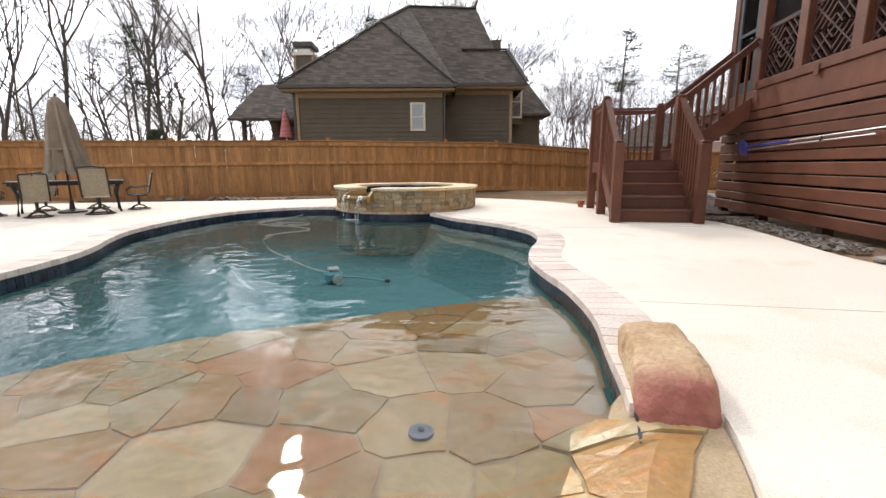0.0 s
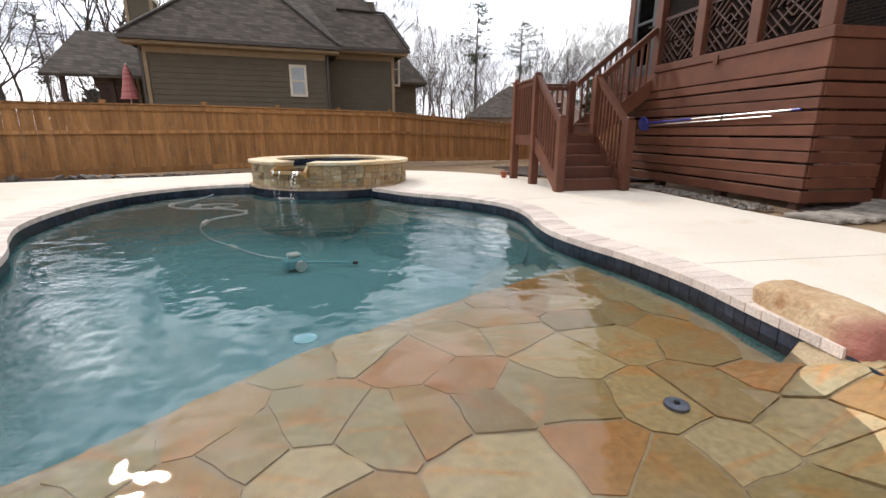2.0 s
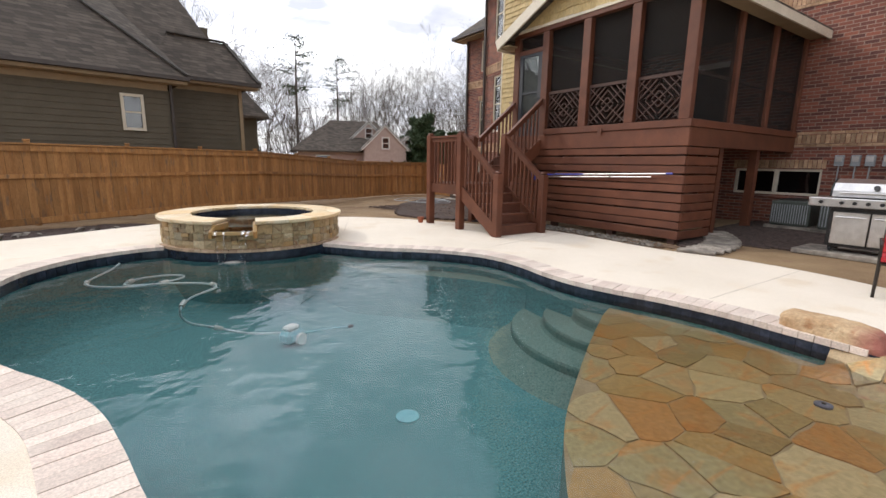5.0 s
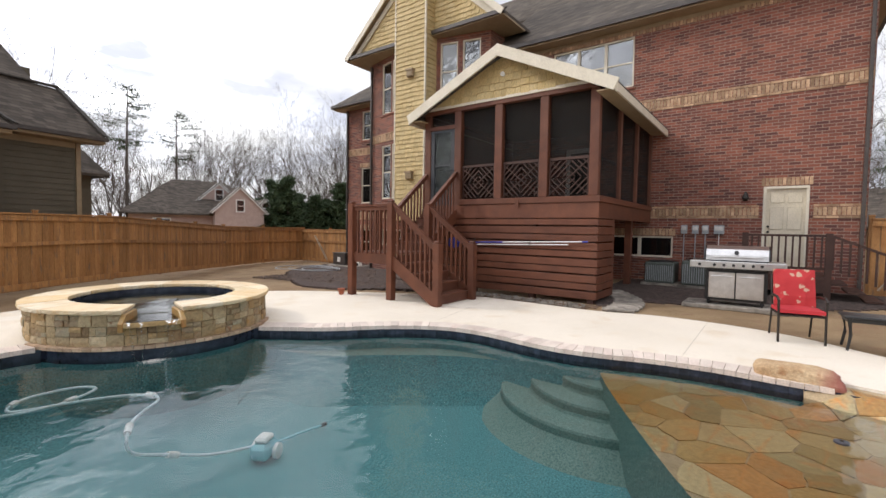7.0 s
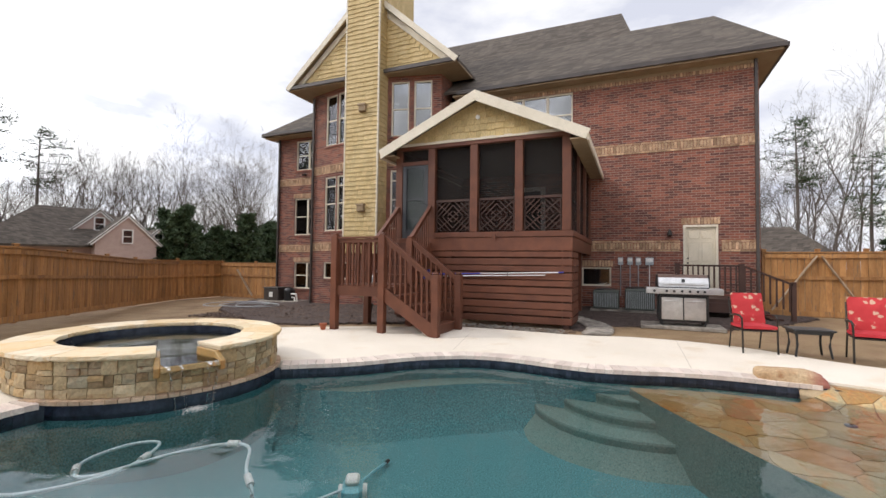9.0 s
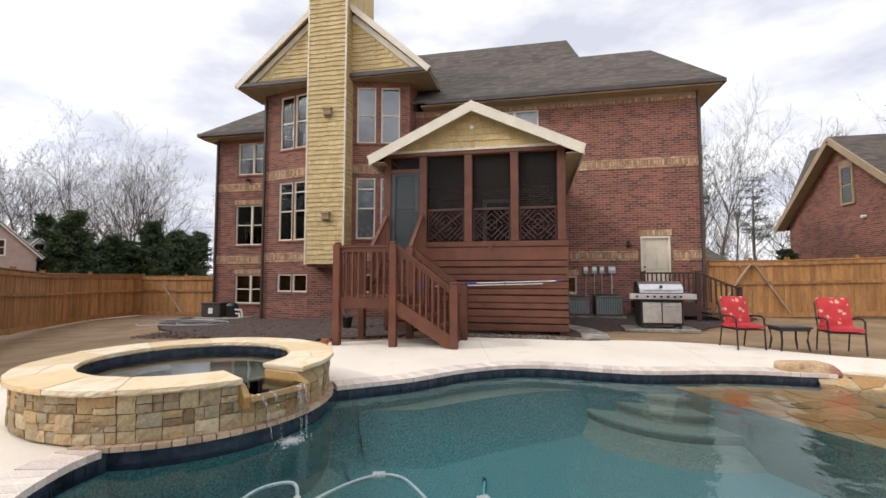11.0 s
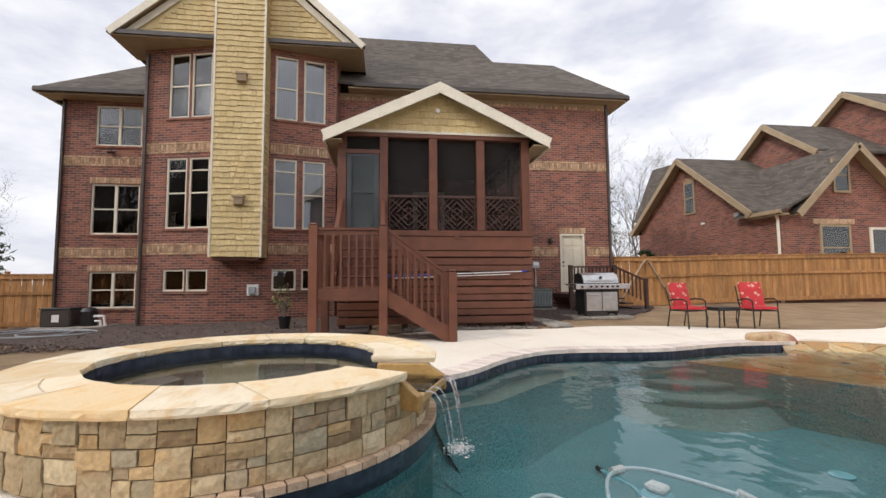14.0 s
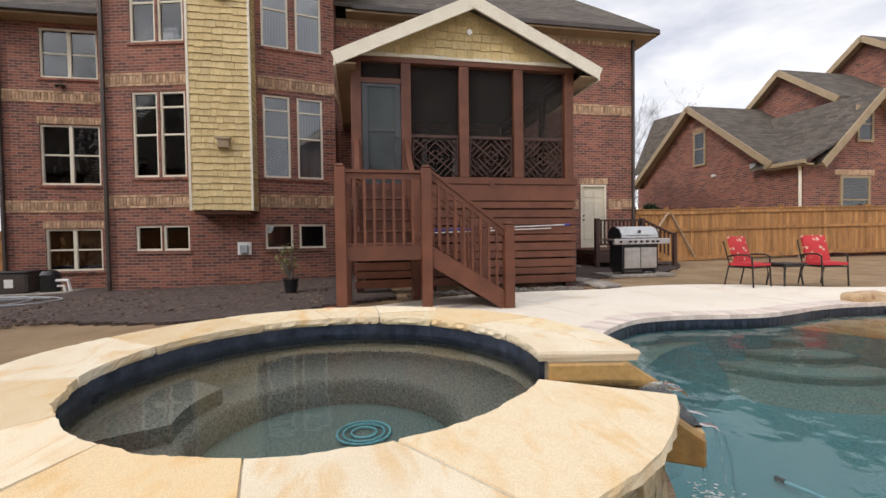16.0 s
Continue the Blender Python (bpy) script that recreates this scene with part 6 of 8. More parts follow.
def simple_window(thing, x, y, z, w, h, ang=0, trim=None, dark=True):
    """A sash window facing local -y turned by ang, centred at x with its foot at z."""
    m = pose(x, y, z, 0, 0, ang)
    # sheet behind the pane; the near-black one paints the room's shade
    o = obj("window", bx(-w / 2, -0.03, 0, w / 2, 0.03, h), M_roomshade if dark else M_curtain, thing)
    o.matrix_basis = m
    t = 0.09
    f = bmesh.new()
    box(f, -w / 2 - t, -0.07, -t, -w / 2, 0.0, h + t)
    box(f, w / 2, -0.07, -t, w / 2 + t, 0.0, h + t)
    box(f, -w / 2, -0.07, h, w / 2, 0.0, h + t)
    box(f, -w / 2, -0.07, -t, w / 2, 0.0, 0)
    box(f, -w / 2, -0.055, h / 2 - 0.025, w / 2, -0.0, h / 2 + 0.025)
    part("frame", f, trim or M_trim, o)
    part("pane", bx(-w / 2, -0.045, 0.0, w / 2, -0.04, h), M_pane, o).visible_shadow = False
    return o


nb = empty("neighbour_house", -1.86, 19.93, 0, 8.7, "olive lap-sided house with a steep grey shingle hip roof", "house")
siding(nb, (-6.1, 0), (0, 0), -0.6, 4.05, (0, 1), M_siding)
siding(nb, (0, 0), (0, 2.4), -0.6, 4.05, (-1, 0), M_siding)
siding(nb, (0.0, 2.4), (3.2, 2.4), -0.6, 4.5, (0, 1), M_siding)
siding(nb, (3.2, 2.4), (3.2, 10), -0.6, 4.5, (-1, 0), M_siding)
siding(nb, (-6.1, 10), (-6.1, 0), -0.6, 4.05, (1, 0), M_siding)
local(nb, "wall_back", bx(-6.1, 10, -0.6, 3.2, 10.2, 4.3), M_siding)
simple_window(nb, -1.05, -0.01, 2.38, 0.46, 0.98, dark=False)
for a, b, z in (((-6.2, -0.02), (-6.08, 0.05), 4.05), ((3.12, 2.36), (3.26, 2.44), 4.5)):
    local(nb, "corner_board", bx(a[0], a[1] - 0.05, -0.6, b[0], b[1], z), M_tantrim)
local(nb, "downspout", bx(0.04, -0.12, -0.6, 0.12, -0.04, 4.0), M_gutter)
local(nb, "downspout", bx(-6.3, -0.12, -0.6, -6.22, -0.04, 4.0), M_gutter)
R0 = (-6.75, -0.6, 4.1)


def nroof(pts, t=0.12):
    return local(nb, "roof", slab(pts, t), M_roof_r, "grey shingle roof")


nroof([(-6.75, -0.6, 4.1), (0.55, -0.6, 4.1), (-2.95, 3.2, 7.6)])
nroof([(-6.75, -0.6, 4.1), (-2.95, 3.2, 7.6), (-1.9, 6.5, 9.3), (-6.75, 11.4, 4.1)][::-1])
nroof([(0.55, -0.6, 4.1), (0.55, 2.6, 4.1), (-1.9, 6.5, 9.3), (-2.95, 3.2, 7.6)])
RL, RR = (-1.9, 6.5, 9.3), (1.75, 6.5, 9.15)
nroof([(-0.2, 1.85, 4.55), (3.85, 1.85, 4.55), (3.1, 3.5, 6.3), (0.9, 3.5, 6.3)])
nroof([(3.85, 1.85, 4.55), (3.85, 9.0, 4.55), (3.1, 7.2, 6.3), (3.1, 3.5, 6.3)])
nroof([(3.1, 3.5, 6.3), (3.1, 7.2, 6.3), (0.9, 7.2, 6.36), (0.9, 3.5, 6.36)])
nroof([(-0.2, 1.85, 4.5), (2.6, 3.7, 6.3), RR])
nroof([(-0.2, 1.85, 4.5), RR, RL])
nroof([(2.6, 3.7, 6.3), (3.0, 9.5, 6.3), RR])
nroof([RR, (3.0, 9.5, 6.3), (3.0, 11.4, 4.1)])
nroof([RL, RR, (3.0, 11.4, 4.1), (-6.75, 11.4, 4.1)])
local(nb, "roof_vent", bx(2.5, 5.4, 6.8, 3.0, 6.2, 7.3), M_siding)
for pa, pb in ((RL, RR), ((-6.75, -0.6, 4.12), (-2.95, 3.2, 7.62)), ((-2.95, 3.2, 7.62), (-1.9, 6.5, 9.32)), ((0.55, -0.6, 4.12), (-2.95, 3.2, 7.62)), ((3.85, 1.85, 4.57), (3.1, 3.5, 6.32)), ((0.9, 3.5, 6.36), (3.1, 3.5, 6.34))):
    local(nb, "ridge_cap", bar((pa[0], pa[1], pa[2] + 0.03), (pb[0], pb[1], pb[2] + 0.03), 0.22, 0.05), M_roof)
local(nb, "gutter", bar((-6.75, -0.66, 4.02), (0.55, -0.66, 4.02), 0.12, 0.12), M_gutter)
local(nb, "gutter", bar((0.3, 1.7, 4.45), (3.85, 1.7, 4.45), 0.12, 0.12), M_gutter)
local(nb, "fascia", bx(-6.7, -0.55, 3.85, 0.5, -0.02, 3.95), M_tantrim)
local(nb, "fascia", bx(0.02, 1.8, 4.3, 3.8, 2.38, 4.4), M_tantrim)
local(nb, "frieze", bx(-6.1, -0.05, 3.65, 0, -0.026, 3.84), M_tantrim)
local(nb, "frieze", bx(0.1, 2.35, 4.1, 3.2, 2.374, 4.29), M_tantrim)
local(nb, "vent_pipe", tb([(-1.9, 2.0, 6.0), (-1.9, 2.0, 6.75)], 0.05), M_gutter)
# dormer wing behind
local(nb, "wing_wall", bx(3.2, 6.5, -0.6, 5.4, 10, 3.6), M_siding)
nroof([(3.1, 6.0, 3.65), (5.9, 6.0, 3.65), (4.9, 8.0, 5.6), (3.1, 8.0, 5.6)])
nroof([(5.9, 6.0, 3.65), (5.9, 10.5, 3.65), (4.9, 8.0, 5.6)])
local(nb, "dormer", bx(3.3, 5.2, 3.0, 4.2, 6.6, 5.3), M_siding)
simple_window(nb, 3.75, 5.18, 3.4, 0.65, 1.5, dark=False)
# side porch, chimney
for x in (-9.6, -8.0, -6.4):
    local(nb, "porch_post", bx(x - 0.08, 2.4, -0.6, x + 0.08, 2.56, 3.0), M_dark_or_shade_wood)
local(nb, "porch_back", bx(-9.6, 6.0, -0.6, -6.12, 6.2, 3.0), M_dark_or_shade_wood)
local(nb, "porch_floor", bx(-9.8, 2.3, 1.1, -6.12, 6.0, 1.4), M_dark_or_shade_wood)
local(nb, "porch_rail", bx(-10.6, 2.2, 1.65, -6.2, 2.28, 1.8), M_dark_or_shade_wood)
nroof([(-10.1, 1.9, 3.05), (-6.12, 1.9, 3.05), (-6.12, 4.6, 5.0), (-9.6, 4.6, 5.0)])
nroof([(-9.6, 4.6, 5.0), (-6.12, 4.6, 5.0), (-6.12, 7.2, 3.05), (-10.1, 7.2, 3.05)])
local(nb, "chimney", bx(-7.8, 5.0, 0, -6.85, 6.2, 6.5), M_siding)
for x in (-7.83, -6.88):
    local(nb, "corner_board", bx(x, 4.96, 0, x + 0.12, 5.04, 6.5), M_tantrim)
local(nb, "chimney_trim", bx(-7.87, 4.93, 6.5, -6.78, 6.27, 6.65), M_trim)
local(nb, "chimney_cap", bx(-7.85, 4.95, 6.9, -6.8, 6.25, 7.2, 0.05), M_gutter)
local(nb, "chimney_box", bx(-7.65, 5.2, 6.652, -7.0, 6.0, 6.898), M_steel)
# furled patio umbrella on that porch
um = empty("patio_umbrella", -8.9, 19.7, 1.4, 0, "furled red and white striped umbrella on the neighbour's porch", "umbrella")
part("canopy", lathe([(0.02, 1.9), (0.12, 1.7), (0.2, 1.2), (0.30, 0.75), (0.33, 0.7), (0.05, 0.72)][::-1], 12), mat("red_stripe_canvas", (0.4, 0.05, 0.06), (0.55, 0.3, 0.28), 6, 0.9, 0.1, 60, stretch=(0.1, 0.1, 3)), um)
part("pole", tb([(0, 0, -0.4), (0, 0, 1.95)], 0.025), M_white, um)

# distant pale pink house
fhs = empty("distant_house", 16, 45, -0.4, -18, "pale pink two-storey house with grey hip roof and white trim", "house")
local(fhs, "wall", bx(-6, 0, 0, 6, 9, 2.9), M_pink)
local(fhs, "wall", bx(0.4, -1.6, 0, 4.6, 0, 3.2), M_pink)
local(fhs, "roof", slab([(-6.7, -0.7, 2.9), (6.7, -0.7, 2.9), (2.0, 4.5, 6.3), (-2.5, 4.5, 6.3)], 0.15), M_roof_r)
local(fhs, "roof", slab([(-6.7, -0.7, 2.9), (-2.5, 4.5, 6.3), (-6.7, 9.7, 2.9)][::-1], 0.15), M_roof_r)
local(fhs, "roof", slab([(6.7, -0.7, 2.9), (6.7, 9.7, 2.9), (2.0, 4.5, 6.3)], 0.15), M_roof_r)
for gx, gy, gw, gz, gh in ((2.5, -1.6, 2.3, 3.1, 2.3), (4.9, -0.9, 1.3, 3.0, 1.4), (1.2, 1.5, 1.8, 4.2, 1.7)):
    bm = bmesh.new()
    v = [bm.verts.new(q) for q in ((gx - gw, gy, gz), (gx + gw, gy, gz), (gx, gy, gz + gh))]
    w = [bm.verts.new((q.co.x, gy + 0.15, q.co.z)) for q in v]
    bm.faces.new(v)
    bm.faces.new(w[::-1])
    for i in range(3):
        bm.faces.new((v[i], w[i], w[(i + 1) % 3], v[(i + 1) % 3]))
    local(fhs, "gable", bm, M_pink)
    for s in (-1, 1):
        local(fhs, "rake", bar((gx + s * (gw + 0.15), gy - 0.15, gz - 0.1), (gx, gy - 0.15, gz + gh + 0.05), 0.08, 0.22), M_white)
        local(fhs, "roof", slab([(gx, gy - 0.2, gz + gh + 0.12), (gx + s * (gw + 0.25), gy - 0.2, gz - 0.1), (gx + s * (gw + 0.25), gy + 4, gz - 0.1), (gx, gy + 4, gz + gh + 0.12)], 0.1), M_roof_r)
    simple_window(fhs, gx, gy - 0.05, gz + 0.1, 0.6, 1.0, trim=M_white)
simple_window(fhs, -3.6, -0.04, 1.2, 1.2, 1.2, trim=M_white)

# brick neighbour beyond the gate
rb = empty("brick_neighbour_house", 16.3, -6.6, 0, 0, "dark red brick house with tan rakes and grey shingle gables", "house")


def gable_block(thing, y0, y1, x0, x1, ze, za, face_dir, roof_over=0.45):
    """A brick block whose gable end faces -x (face_dir 'x'): ridge along x."""
    yc = (y0 + y1) / 2
    bm = bmesh.new()
    prof = [(y0, -1.0), (y1, -1.0), (y1, ze), (yc, za), (y0, ze)]
    a = [bm.verts.new((x0, y, z)) for y, z in prof]
    b = [bm.verts.new((x1, y, z)) for y, z in prof]
    bm.faces.new(a[::-1])
    bm.faces.new(b)
    for i in range(5):
        j = (i + 1) % 5
        bm.faces.new((a[i], a[j], b[j], b[i]))
    local(thing, "wall", bm, M_brick)
    k = (za - ze) / (yc - y0)
    o = roof_over
    local(thing, "roof", slab([(x0 - o, y0 - o, ze - k * o + 0.14), (x1, y0 - o, ze - k * o + 0.14), (x1, yc, za + 0.14), (x0 - o, yc, za + 0.14)], 0.12), M_roof_r)
    local(thing, "roof", slab([(x0 - o, yc, za + 0.14), (x1, yc, za + 0.14), (x1, y1 + o, ze - k * o + 0.14), (x0 - o, y1 + o, ze - k * o + 0.14)], 0.12), M_roof_r)
    for y in (y0 - o, y1 + o):
        local(thing, "rake_board", bar((x0 - o - 0.03, y, ze - k * o - 0.02), (x0 - o - 0.03, yc, za - 0.02), 0.06, 0.26), M_tantrim)
        local(thing, "rake_soffit", slab([(x0 - o, y, ze - k * o + 0.01), (x0, y, ze - k * o + 0.01), (x0, yc, za + 0.01), (x0 - o, yc, za + 0.01)], 0.03), M_tantrim)


M_dir = pose(0, 0, 0, 0, 0, -90)      # turns a block so that its gable looks along +y


def block_y(thing, xc, half, y, depth, ze, za):
    """A gabled block at world place: face in the plane y, centred on xc."""
    k = set(thing.children)
    gable_block(thing, -half, half, 0, depth, ze, za, "x")
    m = Matrix.Translation((xc - 16.3, y + 6.6, 0)) @ M_dir
    for o in thing.children:
        if o not in k:
            o.matrix_basis = m @ o.matrix_basis


def block_x(thing, yc, half, x, depth, ze, za):
    """A gabled block with its face in the plane x."""
    k = set(thing.children)
    gable_block(thing, -half, half, 0, depth, ze, za, "x")
    m = Matrix.Translation((x - 16.3, yc + 6.6, 0))
    for o in thing.children:
        if o not in k:
            o.matrix_basis = m @ o.matrix_basis


block_y(rb, 16.15, 4.15, -6.35, 9.0, 4.08, 7.25)
block_x(rb, -9.6, 2.45, 10.6, 7.0, 3.98, 6.4)
block_y(rb, 14.75, 2.3, -10.2, 6.0, 7.0, 8.75)
block_y(rb, 13.9, 3.6, -14.0, 6.0, 7.6, 10.3)
local(rb, "wall", bx(10.602 - 16.3, -7.2 + 6.6, -1, 12.2 - 16.3, -6.352 + 6.6, 3.9), M_brick)
local(rb, "eave_roof", slab([(10.15 - 16.3, -6.0 + 6.6, 3.72), (12.6 - 16.3, -6.0 + 6.6, 3.72), (12.6 - 16.3, -7.4 + 6.6, 4.45), (10.15 - 16.3, -7.4 + 6.6, 4.45)], 0.1), M_roof_r)
local(rb, "gutter", bar((10.2 - 16.3, -5.98 + 6.6, 3.66), (11.9 - 16.3, -5.98 + 6.6, 3.66), 0.14, 0.14), M_tantrim)
local(rb, "soffit", bx(10.2 - 16.3, -6.35 + 6.6, 3.52, 11.9 - 16.3, -6.0 + 6.6, 3.58), M_tantrim)
local(rb, "downspout", tb([(10.5 - 16.3, -6.0 + 6.6, 3.6), (10.66 - 16.3, -6.26 + 6.6, 3.4), (10.66 - 16.3, -6.28 + 6.6, -0.6)], 0.055, 6), M_trim)
local(rb, "roof", slab([(19.6 - 16.3, -6.9 + 6.6, 4.9), (22.7 - 16.3, -7.3 + 6.6, 4.9), (22.1 - 16.3, -8.4 + 6.6, 8.3), (19.6 - 16.3, -8.6 + 6.6, 8.2)], 0.12), M_roof_r)
local(rb, "wall", bx(19.0 - 16.3, -12 + 6.6, -1, 22.3 - 16.3, -7.4 + 6.6, 4.9), M_brick)
simple_window(rb, 15.82 - 16.3, -6.35 + 6.6, 4.45, 0.62, 1.5, 180, trim=M_tantrim)
simple_window(rb, 10.6 - 16.3, -9.2 + 6.6, 4.6, 0.62, 1.25, -90, trim=M_tantrim)
simple_window(rb, 10.6 - 16.3, -8.75 + 6.6, 1.4, 1.25, 1.7, -90, trim=M_tantrim)
simple_window(rb, 10.6 - 16.3, -10.9 + 6.6, 0.6, 0.85, 2.4, -90, trim=M_trim)
for xx, yy, w in ((15.82, -6.35, 0.95),):
    local(rb, "lintel", bx(xx - w / 2 - 16.3, yy + 6.6 - 0.01, 6.06, xx + w / 2 - 16.3, yy + 6.6 + 0.03, 6.26), M_tanbrick)
local(rb, "lintel", bx(10.57 - 16.3, -9.7 + 6.6, 3.22, 10.61 - 16.3, -7.8 + 6.6, 3.42), M_tanbrick)
local(rb, "wall_vent", bx(12.6 - 16.3, -6.36 + 6.6, 3.75, 12.9 - 16.3, -6.25 + 6.6, 3.98, 0.02), M_grey)
local(rb, "wall_lamp", tb([(14.9 - 16.3, -6.36 + 6.6, 3.75), (14.9 - 16.3, -6.2 + 6.6, 3.75)], 0.06, 10), M_white)
fr = empty("roof_beyond", 26, -1.5, 0, 0, "grey roof of a low house beyond the gate", "house")
local(fr, "wall", bx(0, -4, -0.5, 6, 4, 2.0), M_tantrim)
local(fr, "roof", slab([(-0.6, -4.6, 1.9), (-0.6, 4.6, 1.9), (3, 3, 4.0), (3, -3, 4.0)][::-1], 0.15), M_roof_r)

# ---- trees ----
def bare_tree(name, h, seed, spread=0.55, r0=0.125, levels=5):
    """Leafless tree: trunk and limbs dividing into twigs."""
    rnd = random.Random(seed)
    th = empty(name, 0, 0, -60, 0, "tall leafless deciduous tree with grey bark", "tree", "woods round the yard")
    tb_, cr = bmesh.new(), bmesh.new()

    def limb(p, d, L, r, lev):
        n = 4 if lev < 2 else (3 if lev < 4 else 2)
        pts, rs = [p], [r]
        q, dd = p.copy(), d.copy()
        for i in range(n):
            dd = (dd + Vector((rnd.gauss(0, 0.10), rnd.gauss(0, 0.10), rnd.gauss(0.035, 0.06)))).normalized()
            q = q + dd * (L / n)
            pts.append(q.copy())
            rs.append(r * (1 - 0.5 * (i + 1) / n))
        tube(tb_ if lev < 1 else cr, pts, rs, 7 if lev < 1 else (4 if lev < 3 else 3))
        if lev >= levels:
            return
        kids = rnd.randint(5, 7) if lev == 0 else rnd.randint(2, 4)
        for k in range(kids):
            t = rnd.uniform(0.42, 1.0) if lev == 0 else rnd.uniform(0.3, 1.0)
            if k == 0:
                t = 1.0
            f = t * n
            i = min(int(f), n - 1)
            o = pts[i].lerp(pts[i + 1], f - i)
            az = rnd.uniform(0, 6.283)
            side = dd.cross(Vector((math.cos(az), math.sin(az), 0.1))).normalized()
            nd = (dd * (1 - spread * rnd.uniform(0.5, 1.0)) + side * spread * rnd.uniform(0.6, 1.2) + Vector((0, 0, 0.22))).normalized()
            limb(o, nd, L * rnd.uniform(0.5, 0.72), max(0.0075, r * (0.62 if k else 0.55) * (1 - 0.35 * t)), lev + 1)

    limb(Vector((0, 0, 0)), Vector((0, 0, 1)), h * 0.48, r0, 0)
    part("trunk", tb_, M_bark, th, "", True)
    part("crown", cr, M_bark, th, "bare grey branches and twigs")
    return th


def pine_tree(name, h, seed, crown=0.45, r=2.0, tri=2600, label="tall pine with a dark green crown", size=0.28):
    rnd = random.Random(seed)
    th = empty(name, 0, 0, -60, 0, label, "tree", "evergreens round the yard")
    tk = bmesh.new()
    tube(tk, [(0, 0, -0.3), (0.1, 0, h * 0.5), (0.0, 0.1, h * 0.97)], [0.16, 0.12, 0.03], 7)
    cr = bmesh.new()
    whorls = 26
    for i in range(whorls):
        z = h * (1 - crown) + h * crown * i / whorls
        k = 1 - i / whorls
        for j in range(rnd.randint(3, 5) if crown > 0.9 else rnd.randint(1, 4)):
            a = rnd.uniform(0, 6.283)
            L = r * ((0.25 + 0.75 * k ** 0.7) if crown > 0.9 else 0.3 + 0.8 * math.sin(math.pi * (0.12 + 0.8 * (1 - k)))) * rnd.uniform(0.45, 1.1)
            e = Vector((math.cos(a) * L, math.sin(a) * L, z + rnd.uniform(-0.1, 0.35) * L))
            tube(tk, [(0, 0, z), e], [0.025, 0.008], 3)
            for m in range(max(4, tri // (whorls * 4))):
                t = rnd.uniform(0.25, 1.05)
                c = Vector((0, 0, z)).lerp(e, t) + Vector((rnd.gauss(0, 0.16), rnd.gauss(0, 0.16), rnd.gauss(0, 0.1)))
                d1 = Vector((rnd.gauss(0, 1), rnd.gauss(0, 1), rnd.gauss(0.3, 0.6))).normalized()
                d2 = d1.cross(Vector((rnd.gauss(0, 1), rnd.gauss(0, 1), rnd.gauss(0, 1)))).normalized()
                s = size * rnd.uniform(0.5, 1.1)
                cr.faces.new([cr.verts.new(c - d2 * s * 0.16), cr.verts.new(c + d2 * s * 0.16), cr.verts.new(c + d1 * s)])
    part("trunk", tk, M_bark, th)
    part("crown", cr, M_pine, th, "dark green needle clumps")
    return th


trees = [bare_tree("bare_tree", 15.0, 11), bare_tree("bare_tree", 13.0, 23, 0.5), bare_tree("bare_tree", 16.5, 37, 0.62), bare_tree("bare_tree", 12.0, 51, 0.7, 0.11)]
saplings = [bare_tree("bare_sapling", 6.0, 71, 0.6, 0.05, 4), bare_tree("bare_sapling", 5.0, 83, 0.75, 0.05, 4)]
pines = [pine_tree("pine_tree", 13.0, 5, 0.4, 2.2), pine_tree("pine_tree", 11.0, 8, 0.5, 1.9)]
firs = [pine_tree("evergreen_tree", 6.0, 15, 0.95, 1.9, 6400, "dense dark green young evergreen", 0.42), pine_tree("evergreen_tree", 5.0, 19, 0.95, 1.7, 6400, "dense dark green young evergreen", 0.42)]
rt = random.Random(77)


def plant(lib, x, y, s, z=-0.45):
    copy_thing(rt.choice(lib), pose(x, y, z, 0, 0, rt.uniform(0, 360)) @ Matrix.Scale(1, 4)).scale = (s, s, s)


for i in range(78):                      # woods to the north and west
    a = radians(rt.uniform(84, 178))
    r = rt.uniform(30, 52)
    plant(trees, -3 + r * math.cos(a), 4 + r * math.sin(a), rt.uniform(0.95, 1.5))
for i in range(92):                      # woods behind the distant house
    a = radians(rt.uniform(50, 86))
    r = rt.uniform(56, 78)
    plant(trees, r * math.cos(a), 2 + r * math.sin(a), rt.uniform(0.75, 1.05))
for i in range(46):                      # woods beyond the gate and the brick neighbour
    a = radians(rt.uniform(-28, 8))
    r = rt.uniform(36, 58)
    plant(trees, r * math.cos(a), 1 + r * math.sin(a), rt.uniform(0.65, 0.9), 0)
for i in range(90):
    a = radians(rt.uniform(92, 178))
    r = rt.uniform(27, 46)
    plant(saplings, -3 + r * math.cos(a), 4 + r * math.sin(a), rt.uniform(1.0, 1.9))
for i in range(50):
    a = radians(rt.uniform(56, 90))
    r = rt.uniform(50, 64)
    plant(saplings, r * math.cos(a), 2 + r * math.sin(a), rt.uniform(0.9, 1.7))
for i in range(16):
    a = radians(rt.uniform(-20, 6))
    plant(saplings, rt.uniform(30, 42) * math.cos(a), 40 * math.sin(a), rt.uniform(0.7, 1.3), 0)
for i in range(30):                      # thicket beyond the gate
    plant(saplings, rt.uniform(25, 38), rt.uniform(-9, 0.5), rt.uniform(0.6, 1.0), 0)
for x, y, s in ((12.0, 52, 1.15), (20.5, 62, 1.2), (-14, 40, 0.9), (-26, 30, 0.85), (33, -6, 0.95), (36, -3.5, 0.8), (29, -8.5, 0.8), (-19, 38, 0.7)):
    plant(pines, x, y, s)
for i in range(24):
    plant(firs, rt.uniform(21, 36), rt.uniform(38, 47), rt.uniform(0.75, 1.15))
